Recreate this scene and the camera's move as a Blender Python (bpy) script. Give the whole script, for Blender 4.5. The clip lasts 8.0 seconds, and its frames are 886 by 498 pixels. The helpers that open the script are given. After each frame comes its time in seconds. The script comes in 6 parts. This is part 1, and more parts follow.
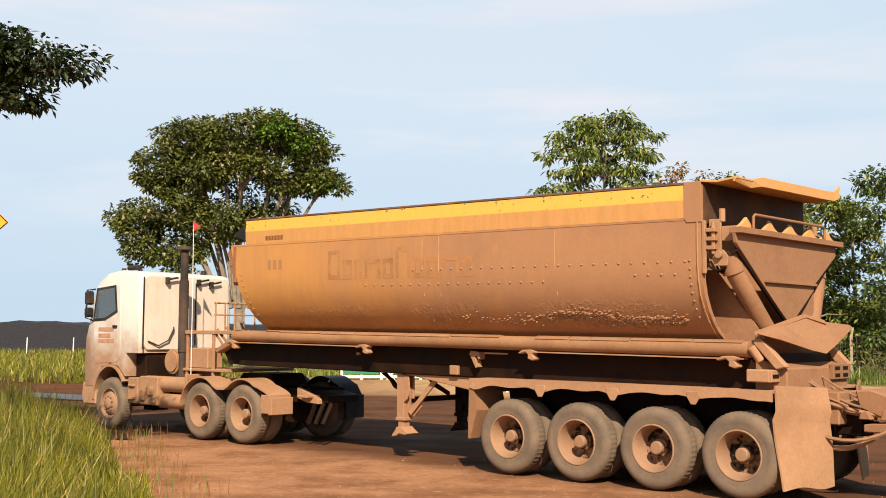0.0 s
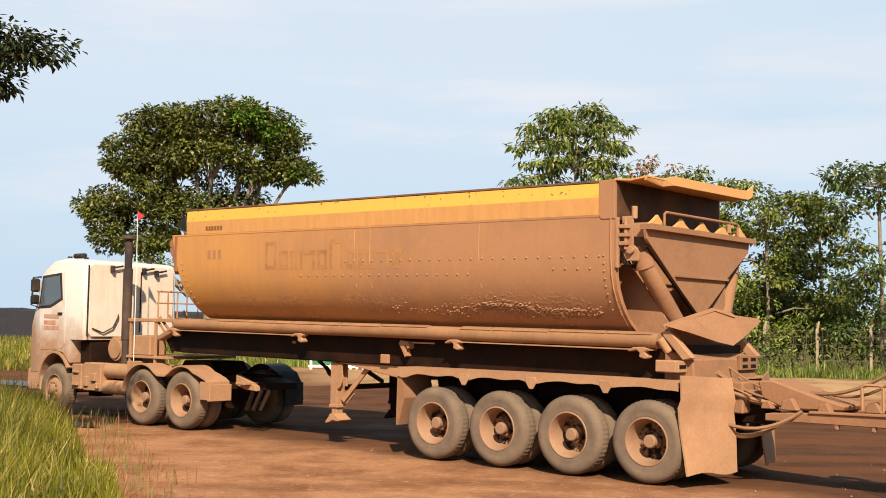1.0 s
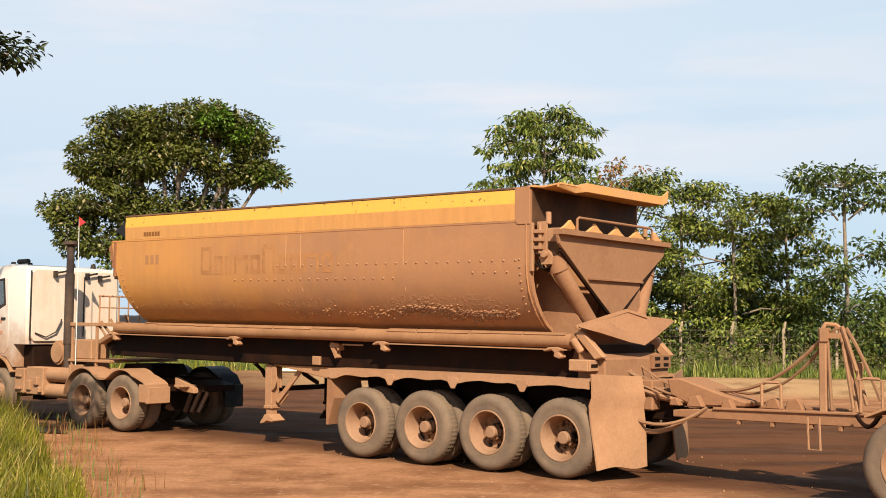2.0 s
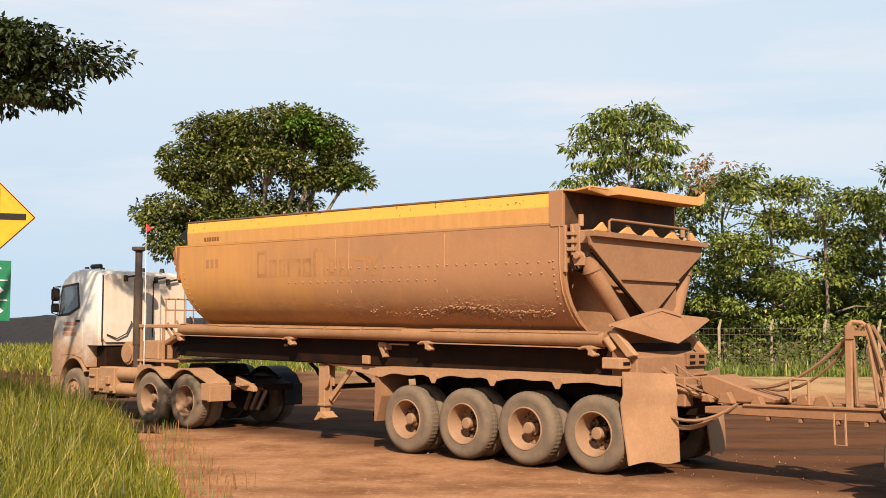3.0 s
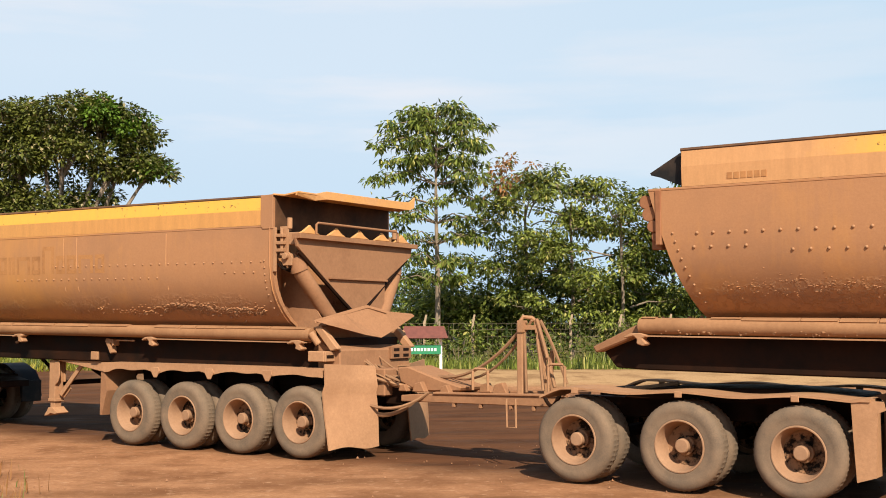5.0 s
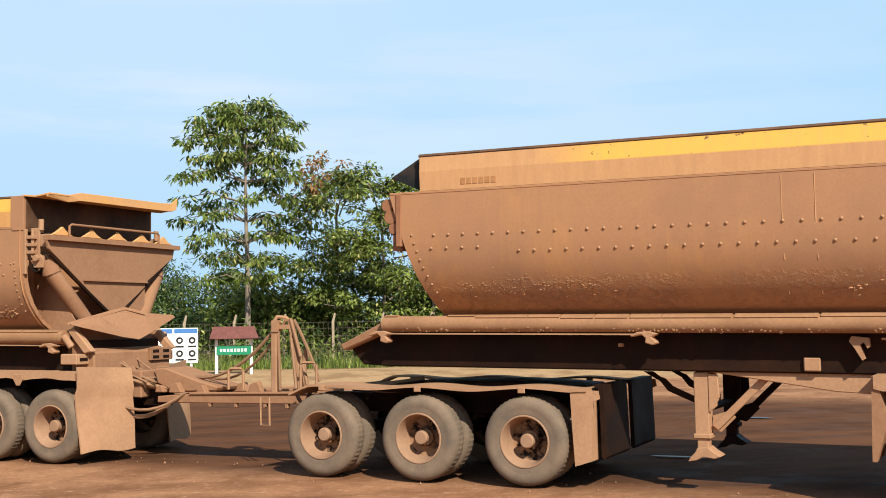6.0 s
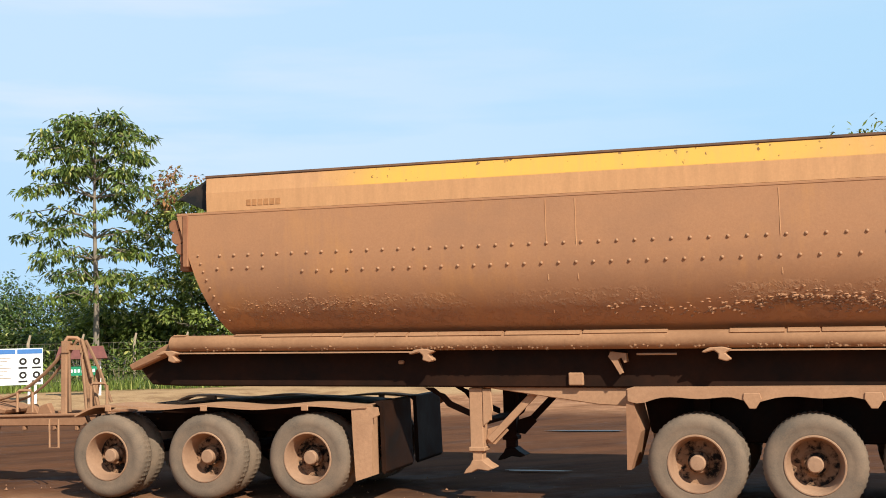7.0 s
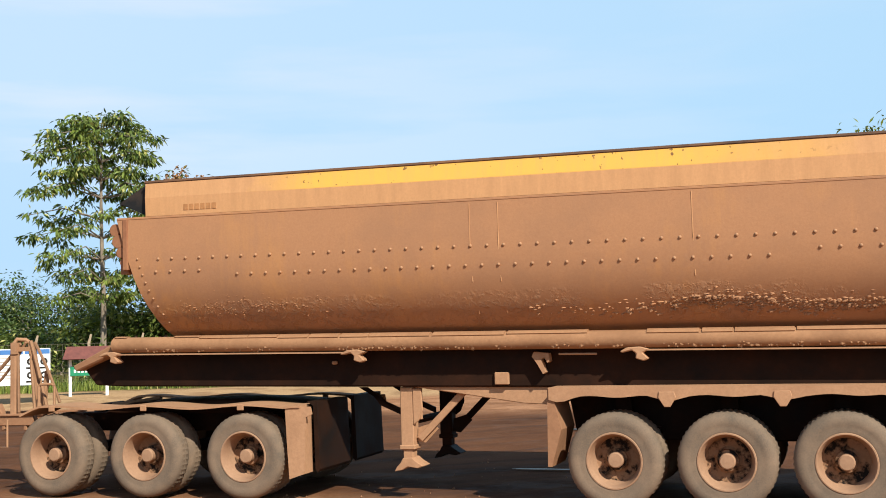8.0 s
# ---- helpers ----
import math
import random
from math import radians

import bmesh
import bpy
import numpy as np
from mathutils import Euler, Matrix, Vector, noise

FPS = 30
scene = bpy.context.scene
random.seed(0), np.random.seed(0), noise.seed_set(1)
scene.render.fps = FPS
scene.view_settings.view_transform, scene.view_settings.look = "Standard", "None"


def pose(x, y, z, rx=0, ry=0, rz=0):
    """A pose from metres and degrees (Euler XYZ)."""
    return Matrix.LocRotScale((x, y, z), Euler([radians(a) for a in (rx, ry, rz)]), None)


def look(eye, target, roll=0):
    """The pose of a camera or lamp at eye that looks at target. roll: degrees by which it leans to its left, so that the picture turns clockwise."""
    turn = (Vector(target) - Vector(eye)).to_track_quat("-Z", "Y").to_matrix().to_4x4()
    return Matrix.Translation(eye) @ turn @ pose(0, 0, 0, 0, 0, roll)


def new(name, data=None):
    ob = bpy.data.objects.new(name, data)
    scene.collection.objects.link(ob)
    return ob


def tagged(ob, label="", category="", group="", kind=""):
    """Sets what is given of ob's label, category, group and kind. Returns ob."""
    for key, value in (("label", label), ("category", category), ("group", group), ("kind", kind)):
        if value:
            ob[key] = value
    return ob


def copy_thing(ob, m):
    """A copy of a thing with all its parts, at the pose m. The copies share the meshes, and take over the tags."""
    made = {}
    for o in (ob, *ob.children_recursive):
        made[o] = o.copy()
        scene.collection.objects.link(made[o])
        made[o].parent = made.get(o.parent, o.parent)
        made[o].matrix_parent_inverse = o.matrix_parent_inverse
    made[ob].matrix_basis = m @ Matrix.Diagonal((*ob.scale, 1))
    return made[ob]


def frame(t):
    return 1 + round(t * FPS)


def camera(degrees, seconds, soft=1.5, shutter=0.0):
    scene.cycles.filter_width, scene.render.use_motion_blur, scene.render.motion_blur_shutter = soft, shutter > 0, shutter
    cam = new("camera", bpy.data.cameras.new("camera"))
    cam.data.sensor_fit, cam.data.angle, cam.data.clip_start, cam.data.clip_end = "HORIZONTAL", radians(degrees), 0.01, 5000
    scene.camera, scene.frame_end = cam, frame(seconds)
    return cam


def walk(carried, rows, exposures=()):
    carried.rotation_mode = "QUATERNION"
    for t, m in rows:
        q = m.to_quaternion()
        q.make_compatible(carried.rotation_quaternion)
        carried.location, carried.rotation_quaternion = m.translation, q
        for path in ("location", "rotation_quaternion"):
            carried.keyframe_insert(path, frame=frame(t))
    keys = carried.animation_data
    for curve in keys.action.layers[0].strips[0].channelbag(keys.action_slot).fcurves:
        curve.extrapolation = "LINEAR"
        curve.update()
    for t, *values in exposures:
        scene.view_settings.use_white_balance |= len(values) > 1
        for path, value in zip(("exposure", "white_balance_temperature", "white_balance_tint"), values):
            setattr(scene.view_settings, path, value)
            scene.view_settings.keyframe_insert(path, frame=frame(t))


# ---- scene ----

# ---------- camera: a person stands still and pans ----------
EYE = 2.155
cam = camera(42.9, 8.0, soft=0.95)
PAN = [
    (0.0, 0.12, 4.35, 0.30), (0.3, 0.22, 4.07, 0.52), (0.5, -0.25, 4.14, 0.63), (0.7, -0.72, 4.04, 0.66), (1.0, -1.38, 3.88, 0.81), (1.3, -2.19, 3.84, 0.76),
    (1.5, -2.73, 3.80, 0.62), (1.7, -3.25, 3.90, 0.45), (2.8, 0.16, 4.10, 0.25), (3.0, 1.35, 4.00, 0.13), (3.2, 2.90, 3.94, 0.00), (3.5, 4.42, 3.92, -0.09),
    (3.8, 4.28, 3.84, -0.08), (4.0, 3.73, 3.86, -0.10), (4.2, 2.01, 3.91, 0.02), (4.4, -0.36, 3.89, 0.10), (4.5, -1.48, 3.92, 0.08), (4.7, -4.32, 3.86, -0.05),
    (5.8, -16.37, 3.65, -0.62), (6.0, -18.00, 3.62, -0.95), (6.2, -20.13, 3.94, -1.05), (6.5, -22.49, 4.07, -1.32), (6.7, -23.77, 4.14, -1.33),
    (7.0, -25.29, 4.34, -1.41), (7.5, -25.26, 4.35, -1.50), (8.0, -24.97, 4.29, -1.60),
]
walk(cam, [(t, pose(0, 0, EYE, 90 + pitch, 0, yaw) @ pose(0, 0, 0, 0, 0, roll)) for t, yaw, pitch, roll in PAN],
     exposures=[(0.0, 0.40, 7900, 16), (4.7, 0.40, 7900, 16), (5.7, 0.35, 6600, 7.5), (8.0, 0.35, 6550, 7.5)])

# ---------- world and sun ----------
SUN_UP, SUN_FROM = 38.5, 175.0      # elevation; compass bearing of the sun from +y, clockwise
world = bpy.data.worlds.new("sky")
scene.world = world
world.use_nodes = True
wt = world.node_tree
wn = wt.nodes
sky = wn.new("ShaderNodeTexSky")
sky.sky_type = "NISHITA"
sky.sun_disc = False
sky.sun_elevation = radians(SUN_UP)
sky.sun_rotation = radians(SUN_FROM)
sky.air_density, sky.dust_density, sky.ozone_density = 1.0, 0.35, 0.5
cloud_at = wn.new("ShaderNodeTexCoord")
cloud_map = wn.new("ShaderNodeMapping")
cloud_map.inputs["Scale"].default_value = (1.0, 1.0, 4.5)
cloud_map.inputs["Rotation"].default_value = (0.0, radians(10), 0.0)
cloud = wn.new("ShaderNodeTexNoise")
cloud.inputs["Scale"].default_value, cloud.inputs["Detail"].default_value = 2.6, 7.0
cloud.inputs["Roughness"].default_value = 0.55
cloud_ramp = wn.new("ShaderNodeMapRange")
cloud_ramp.inputs["From Min"].default_value, cloud_ramp.inputs["From Max"].default_value = 0.28, 0.60
cloud_ramp.inputs["To Max"].default_value = 0.45
cloud_mix = wn.new("ShaderNodeMix")
cloud_mix.data_type = "RGBA"
cloud_mix.inputs["B"].default_value = (4.35, 4.5, 5.4, 1)
wt.links.new(cloud_at.outputs["Generated"], cloud_map.inputs["Vector"])
wt.links.new(cloud_map.outputs["Vector"], cloud.inputs["Vector"])
wt.links.new(cloud.outputs["Fac"], cloud_ramp.inputs["Value"])
sky_way = wn.new("ShaderNodeSeparateXYZ")
wt.links.new(cloud_at.outputs["Generated"], sky_way.inputs[0])
haze_low = wn.new("ShaderNodeMapRange")           # thin haze that thins out with height
haze_low.inputs["From Min"].default_value, haze_low.inputs["From Max"].default_value = 1.15, -0.1
wt.links.new(sky_way.outputs["Z"], haze_low.inputs["Value"])
haze_side = wn.new("ShaderNodeMapRange")          # and thickens towards -x
haze_side.inputs["From Min"].default_value, haze_side.inputs["From Max"].default_value = 0.55, -0.15
haze_side.inputs["To Min"].default_value = 0.04
wt.links.new(sky_way.outputs["X"], haze_side.inputs["Value"])
haze_a = wn.new("ShaderNodeMath")
haze_a.operation = "MULTIPLY"
wt.links.new(haze_low.outputs["Result"], haze_a.inputs[0])
wt.links.new(haze_side.outputs["Result"], haze_a.inputs[1])
haze_b = wn.new("ShaderNodeMath")
haze_b.operation = "MULTIPLY"
wt.links.new(haze_a.outputs[0], haze_b.inputs[0])
wt.links.new(cloud_ramp.outputs["Result"], haze_b.inputs[1])
wt.links.new(haze_b.outputs[0], cloud_mix.inputs["Factor"])
sky_hue = wn.new("ShaderNodeMix")                 # a touch more cyan in the clear air
sky_hue.data_type = "RGBA"
sky_hue.blend_type = "MULTIPLY"
sky_hue.inputs["Factor"].default_value = 1.0
sky_hue.inputs["B"].default_value = (0.93, 1.04, 1.05, 1)
wt.links.new(sky.outputs["Color"], sky_hue.inputs["A"])
wt.links.new(sky_hue.outputs["Result"], cloud_mix.inputs["A"])


def sky_range(value, a, b, c, d):
    m = wn.new("ShaderNodeMapRange")
    for key, v in (("From Min", a), ("From Max", b), ("To Min", c), ("To Max", d)):
        m.inputs[key].default_value = v
    wt.links.new(value, m.inputs["Value"])
    return m.outputs["Result"]


def sky_mix(fac, a, b):
    m = wn.new("ShaderNodeMix")
    m.data_type = "RGBA"
    wt.links.new(fac, m.inputs["Factor"])
    for key, v in (("A", a), ("B", b)):
        if isinstance(v, tuple):
            m.inputs[key].default_value = (*v, 1)
        else:
            wt.links.new(v, m.inputs[key])
    return m.outputs["Result"]


# thin milky veil over the lower sky, paler with height, with faint streaks of high cloud
veil = sky_mix(sky_range(sky_way.outputs["Z"], 0.03, 0.22, 0.0, 1.0), (2.62, 4.10, 5.85), (3.48, 4.70, 6.15))
band_map = wn.new("ShaderNodeMapping")
band_map.inputs["Scale"].default_value = (1.3, 1.3, 9.0)
band_map.inputs["Rotation"].default_value = (radians(4), radians(7), 0.0)
wt.links.new(cloud_at.outputs["Generated"], band_map.inputs["Vector"])
band = wn.new("ShaderNodeTexNoise")
band.inputs["Scale"].default_value, band.inputs["Detail"].default_value, band.inputs["Roughness"].default_value = 2.3, 6.0, 0.52
wt.links.new(band_map.outputs["Vector"], band.inputs["Vector"])
band_high = wn.new("ShaderNodeMath")
band_high.operation = "MULTIPLY"
wt.links.new(sky_range(band.outputs["Fac"], 0.46, 0.62, 0.0, 0.9), band_high.inputs[0])
wt.links.new(sky_range(sky_way.outputs["Z"], 0.05, 0.16, 0.0, 1.0), band_high.inputs[1])
veil = sky_mix(band_high.outputs[0], veil, (4.25, 5.0, 6.1))
veil = sky_mix(sky_range(sky_way.outputs["X"], 0.10, 0.75, 0.0, 0.8), veil, (2.72, 4.35, 6.0))      # clearer air towards +x
veiled = sky_mix(sky_range(sky_way.outputs["Z"], 0.60, 0.32, 0.0, 0.94), cloud_mix.outputs["Result"], veil)
wt.links.new(veiled, wn["Background"].inputs["Color"])
wn["Background"].inputs["Strength"].default_value = 0.132

sun = new("sun", bpy.data.lights.new("sun", "SUN"))
sun.data.energy, sun.data.angle, sun.data.color = 5.0, radians(0.6), (1.0, 0.945, 0.86)
a = radians(SUN_FROM)
sun.matrix_world = look((math.sin(a) * 50, math.cos(a) * 50, math.tan(radians(SUN_UP)) * 50), (0, 0, 0))


# ---------- materials ----------
def nodes_of(name):
    m = bpy.data.materials.new(name)
    m.use_nodes = True
    return m, m.node_tree.nodes, m.node_tree.links, m.node_tree.nodes["Principled BSDF"]


def noise_node(n, l, vec, scale, detail=4.0, rough=0.6, w=None):
    t = n.new("ShaderNodeTexNoise")
    t.inputs["Scale"].default_value, t.inputs["Detail"].default_value = scale, detail
    t.inputs["Roughness"].default_value = rough
    if w is not None:
        t.noise_dimensions = "4D"
        l.new(w, t.inputs["W"])
    l.new(vec, t.inputs["Vector"])
    return t.outputs["Fac"]


def ranged(n, l, value, a, b, c=0.0, d=1.0):
    m = n.new("ShaderNodeMapRange")
    for key, v in (("From Min", a), ("From Max", b), ("To Min", c), ("To Max", d)):
        m.inputs[key].default_value = v
    l.new(value, m.inputs["Value"])
    return m.outputs["Result"]


def mixed(n, l, fac, a, b):
    m = n.new("ShaderNodeMix")
    m.data_type = "RGBA"
    l.new(fac, m.inputs["Factor"])
    for key, v in (("A", a), ("B", b)):
        if isinstance(v, tuple):
            m.inputs[key].default_value = (*v, 1)
        else:
            l.new(v, m.inputs[key])
    return m.outputs["Result"]


def maths(n, l, op, a, b):
    m = n.new("ShaderNodeMath")
    m.operation = op
    for i, v in enumerate((a, b)):
        if isinstance(v, (int, float)):
            m.inputs[i].default_value = v
        else:
            l.new(v, m.inputs[i])
    return m.outputs[0]


def bumped(n, l, bsdf, height, strength=0.3, distance=0.02):
    b = n.new("ShaderNodeBump")
    b.inputs["Strength"].default_value, b.inputs["Distance"].default_value = strength, distance
    l.new(height, b.inputs["Height"])
    l.new(b.outputs["Normal"], bsdf.inputs["Normal"])


def coords(n):
    return n.new("ShaderNodeTexCoord").outputs["Object"]


def dusty(name, paint, dust, amount=0.5, rough=0.85, metal=0.0, scale=1.6, bump=0.25, streak=False, spread=0.22):
    """Painted or bare metal under caked road dust: large patches, fine grain, optional run-down streaks."""
    m, n, l, p = nodes_of(name)
    v = coords(n)
    rnd = n.new("ShaderNodeObjectInfo").outputs["Random"]
    w = maths(n, l, "MULTIPLY", rnd, 7.0)
    big = noise_node(n, l, v, scale, 6.0, 0.62, w)
    fine = noise_node(n, l, v, 22.0, 6.0, 0.7, w)
    if streak:
        mp = n.new("ShaderNodeMapping")
        mp.inputs["Scale"].default_value = (5.0, 5.0, 0.35)
        l.new(v, mp.inputs["Vector"])
        run = noise_node(n, l, mp.outputs["Vector"], 2.0, 5.0, 0.65, w)
        big = maths(n, l, "ADD", maths(n, l, "MULTIPLY", big, 0.6), maths(n, l, "MULTIPLY", run, 0.4))
    fac = ranged(n, l, big, 0.5 - spread - (amount - 0.5) * 0.8, 0.5 + spread - (amount - 0.5) * 0.8)
    d2 = tuple(c * 0.88 for c in dust)
    d3 = tuple(min(1, c * 1.10) for c in dust)
    dcol = mixed(n, l, ranged(n, l, fine, 0.32, 0.68), d2, d3)
    col = mixed(n, l, fac, paint, dcol)
    l.new(col, p.inputs["Base Color"])
    l.new(ranged(n, l, fac, 0, 1, rough * 0.62, min(1.0, rough * 1.08)), p.inputs["Roughness"])
    p.inputs["Metallic"].default_value = metal
    p.inputs["Specular IOR Level"].default_value = 0.08
    h = maths(n, l, "ADD", maths(n, l, "MULTIPLY", fine, 0.5), maths(n, l, "MULTIPLY", big, 1.2))
    bumped(n, l, p, h, bump, 0.012)
    return m


DUST = (0.31, 0.160, 0.086)
M_DUST = dusty("road_dust_on_steel", (0.18, 0.085, 0.045), DUST, 0.75)
M_DUST_PALE = dusty("pale_dust_on_steel", (0.27, 0.140, 0.076), (0.40, 0.222, 0.122), 0.7, bump=0.5)
# Grease, plus the shade under and between parts put into the colour.
M_DARK = dusty("greasy_and_shaded_dark_steel", (0.010, 0.006, 0.004), (0.042, 0.016, 0.008), 0.40)
# Tail board colour with the spill plate's shadow painted in.
M_SPILL_SHADE = dusty("steel_with_spill_plate_shade", (0.035, 0.020, 0.013), (0.15, 0.075, 0.04), 0.45)
M_RIM_RAIL = dusty("worn_black_edge", (0.05, 0.035, 0.03), (0.24, 0.12, 0.06), 0.5)
def cab_paint():
    m, n, l, p = nodes_of("white_cab_paint_with_rising_dust")
    v = coords(n)
    sep = n.new("ShaderNodeSeparateXYZ")
    l.new(v, sep.inputs[0])
    big = noise_node(n, l, v, 1.3, 6.0, 0.6)
    fine = noise_node(n, l, v, 28.0, 5.0, 0.7)
    lowness = ranged(n, l, sep.outputs["Z"], 3.1, 1.1, -0.28, 0.42)
    f = maths(n, l, "ADD", big, lowness)
    dust = mixed(n, l, ranged(n, l, fine, 0.3, 0.7), (0.33, 0.175, 0.095), (0.45, 0.255, 0.145))
    l.new(mixed(n, l, ranged(n, l, f, 0.38, 0.78), (0.66, 0.61, 0.53), dust), p.inputs["Base Color"])
    l.new(ranged(n, l, f, 0.3, 0.8, 0.4, 0.85), p.inputs["Roughness"])
    return m


M_WHITE = cab_paint()
M_CABREAR = dusty("cab_back_panel_dusted", (0.74, 0.66, 0.55), (0.56, 0.40, 0.27), 0.45, rough=0.7, scale=1.1, bump=0.08, streak=True)
M_BLACK = dusty("plastic_and_shade_black", (0.02, 0.02, 0.02), (0.12, 0.075, 0.05), 0.3, rough=0.6)
M_STACK = dusty("sooty_exhaust_steel", (0.035, 0.03, 0.03), (0.14, 0.09, 0.06), 0.42, rough=0.6)
M_RIM = dusty("wheel_rim_dust", (0.25, 0.14, 0.082), (0.35, 0.208, 0.125), 0.65, bump=0.3)
# Mud patches over a near-black base that stands in for the rim's shadow.
M_HUB = dusty("mud_and_shadow_hub", (0.010, 0.007, 0.005), (0.28, 0.155, 0.086), 0.52, scale=9.0, spread=0.06, bump=0.6)
M_MARK = dusty("faded_marking", (0.28, 0.13, 0.056), (0.43, 0.205, 0.085), 0.62, scale=4.0, spread=0.12)
M_GHOST = dusty("nearly_hidden_marking", (0.325, 0.160, 0.080), (0.388, 0.193, 0.093), 0.66, scale=3.0, spread=0.15)
# Pale colour draws the bright highlight along the weld seams.
M_SEAM = dusty("weld_bead_with_highlight", (0.42, 0.21, 0.10), (0.58, 0.32, 0.16), 0.5)
M_RAIL = dusty("caked_rail_dust", (0.22, 0.11, 0.056), (0.35, 0.185, 0.095), 0.65, bump=0.6)
M_FRONT_HINGE = dusty("reddish_hinge_dust", (0.20, 0.065, 0.035), (0.32, 0.155, 0.08), 0.65)
M_MARK_DARK = dusty("small_dark_marking", (0.16, 0.07, 0.02), (0.30, 0.13, 0.05), 0.35)
M_HOSE = dusty("dusty_rubber_hose", (0.15, 0.085, 0.05), (0.32, 0.18, 0.10), 0.65)


def tub_paint(name, nose, tail):
    """Orange tub paint: clean towards the nose, browner dust towards the tail and low down, with run-downs."""
    m, n, l, p = nodes_of(name)
    v = coords(n)
    rnd = n.new("ShaderNodeObjectInfo").outputs["Random"]
    w = maths(n, l, "MULTIPLY", rnd, 9.0)
    sep = n.new("ShaderNodeSeparateXYZ")
    l.new(v, sep.inputs[0])
    along = ranged(n, l, sep.outputs["X"], 8.6, 1.0, nose, tail)
    big = noise_node(n, l, v, 0.8, 6.0, 0.6, w)
    mp = n.new("ShaderNodeMapping")
    mp.inputs["Scale"].default_value = (6.0, 6.0, 0.4)
    l.new(v, mp.inputs["Vector"])
    run = noise_node(n, l, mp.outputs["Vector"], 1.5, 6.0, 0.7, w)
    fine = noise_node(n, l, v, 30.0, 6.0, 0.72, w)
    f = maths(n, l, "ADD", maths(n, l, "MULTIPLY", big, 0.65), maths(n, l, "MULTIPLY", run, 0.35))
    f = maths(n, l, "ADD", f, along)
    fac = ranged(n, l, f, 0.25, 0.62)
    dust = mixed(n, l, ranged(n, l, fine, 0.3, 0.7), (0.368, 0.177, 0.085), (0.420, 0.209, 0.100))
    cloud_stain = ranged(n, l, noise_node(n, l, v, 0.55, 7.0, 0.68, w), 0.47, 0.66)
    dust = mixed(n, l, maths(n, l, "MULTIPLY", cloud_stain, 0.55), dust, (0.285, 0.148, 0.082))
    col = mixed(n, l, fac, (0.55, 0.255, 0.075), dust)
    l.new(col, p.inputs["Base Color"])
    l.new(ranged(n, l, fac, 0, 1, 0.5, 0.85), p.inputs["Roughness"])
    p.inputs["Specular IOR Level"].default_value = 0.3
    # caked mud in two patches low on the side
    low = maths(n, l, "MULTIPLY", ranged(n, l, sep.outputs["Z"], 2.70, 2.48), ranged(n, l, sep.outputs["Z"], 2.20, 2.34))
    pat = maths(n, l, "MULTIPLY", low, ranged(n, l, noise_node(n, l, v, 0.9, 2.0, 0.5, w), 0.42, 0.58))
    lump = noise_node(n, l, v, 14.0, 5.0, 0.65, w)
    h = maths(n, l, "ADD", maths(n, l, "MULTIPLY", fine, 0.12), maths(n, l, "MULTIPLY", maths(n, l, "MULTIPLY", ranged(n, l, lump, 0.48, 0.62), pat), 1.6))
    bumped(n, l, p, h, 0.55, 0.03)
    return m


M_TUB = tub_paint("orange_tub_paint_dusted", -0.24, 0.14)
M_TUB_REAR = tub_paint("orange_tub_paint_browned", 0.12, 0.14)


def board_paint(name, clean_from, clean_to, cover):
    """Yellow board, clean above its crease over a stretch of its length, tan dust below and at the ends."""
    m, n, l, p = nodes_of(name)
    v = coords(n)
    sep = n.new("ShaderNodeSeparateXYZ")
    l.new(v, sep.inputs[0])
    big = noise_node(n, l, v, 0.7, 6.0, 0.6)
    mp = n.new("ShaderNodeMapping")
    mp.inputs["Scale"].default_value = (4.0, 4.0, 0.6)
    l.new(v, mp.inputs["Vector"])
    run = noise_node(n, l, mp.outputs["Vector"], 2.0, 6.0, 0.7)
    fine = noise_node(n, l, v, 35.0, 5.0, 0.7)
    chips = noise_node(n, l, v, 13.0, 3.0, 0.5)
    z = maths(n, l, "SUBTRACT", sep.outputs["Z"], maths(n, l, "MULTIPLY", sep.outputs["X"], 0.012))
    above = ranged(n, l, maths(n, l, "ADD", z, maths(n, l, "MULTIPLY", run, 0.02)), 4.035, 4.05)
    stretch = maths(n, l, "MULTIPLY", ranged(n, l, maths(n, l, "ADD", sep.outputs["X"], maths(n, l, "MULTIPLY", big, 2.5)), clean_from, clean_from + 2.0),
                    ranged(n, l, maths(n, l, "ADD", sep.outputs["X"], maths(n, l, "MULTIPLY", big, 2.5)), clean_to, clean_to - 1.2))
    clean = maths(n, l, "MULTIPLY", above, stretch)
    clean = maths(n, l, "MULTIPLY", clean, ranged(n, l, run, 0.80, 0.45, 0.6, 1.0))
    dust = mixed(n, l, ranged(n, l, run, 0.3, 0.7), cover, tuple(min(1.0, c * 1.22) for c in cover))
    dust = mixed(n, l, ranged(n, l, fine, 0.35, 0.65, 0.0, 0.25), dust, (0.40, 0.20, 0.09))
    col = mixed(n, l, clean, dust, (0.76, 0.42, 0.080))
    col = mixed(n, l, maths(n, l, "MULTIPLY", ranged(n, l, chips, 0.655, 0.68), clean), col, (0.18, 0.10, 0.04))
    l.new(col, p.inputs["Base Color"])
    p.inputs["Roughness"].default_value = 0.7
    p.inputs["Specular IOR Level"].default_value = 0.25
    bumped(n, l, p, fine, 0.08, 0.01)
    return m


M_YELLOW = board_paint("yellow_board_paint", -6.0, 14.0, (0.54, 0.27, 0.090))
M_YELLOW_REAR = board_paint("yellow_board_paint_browned", 0.2, 8.0, (0.51, 0.27, 0.122))
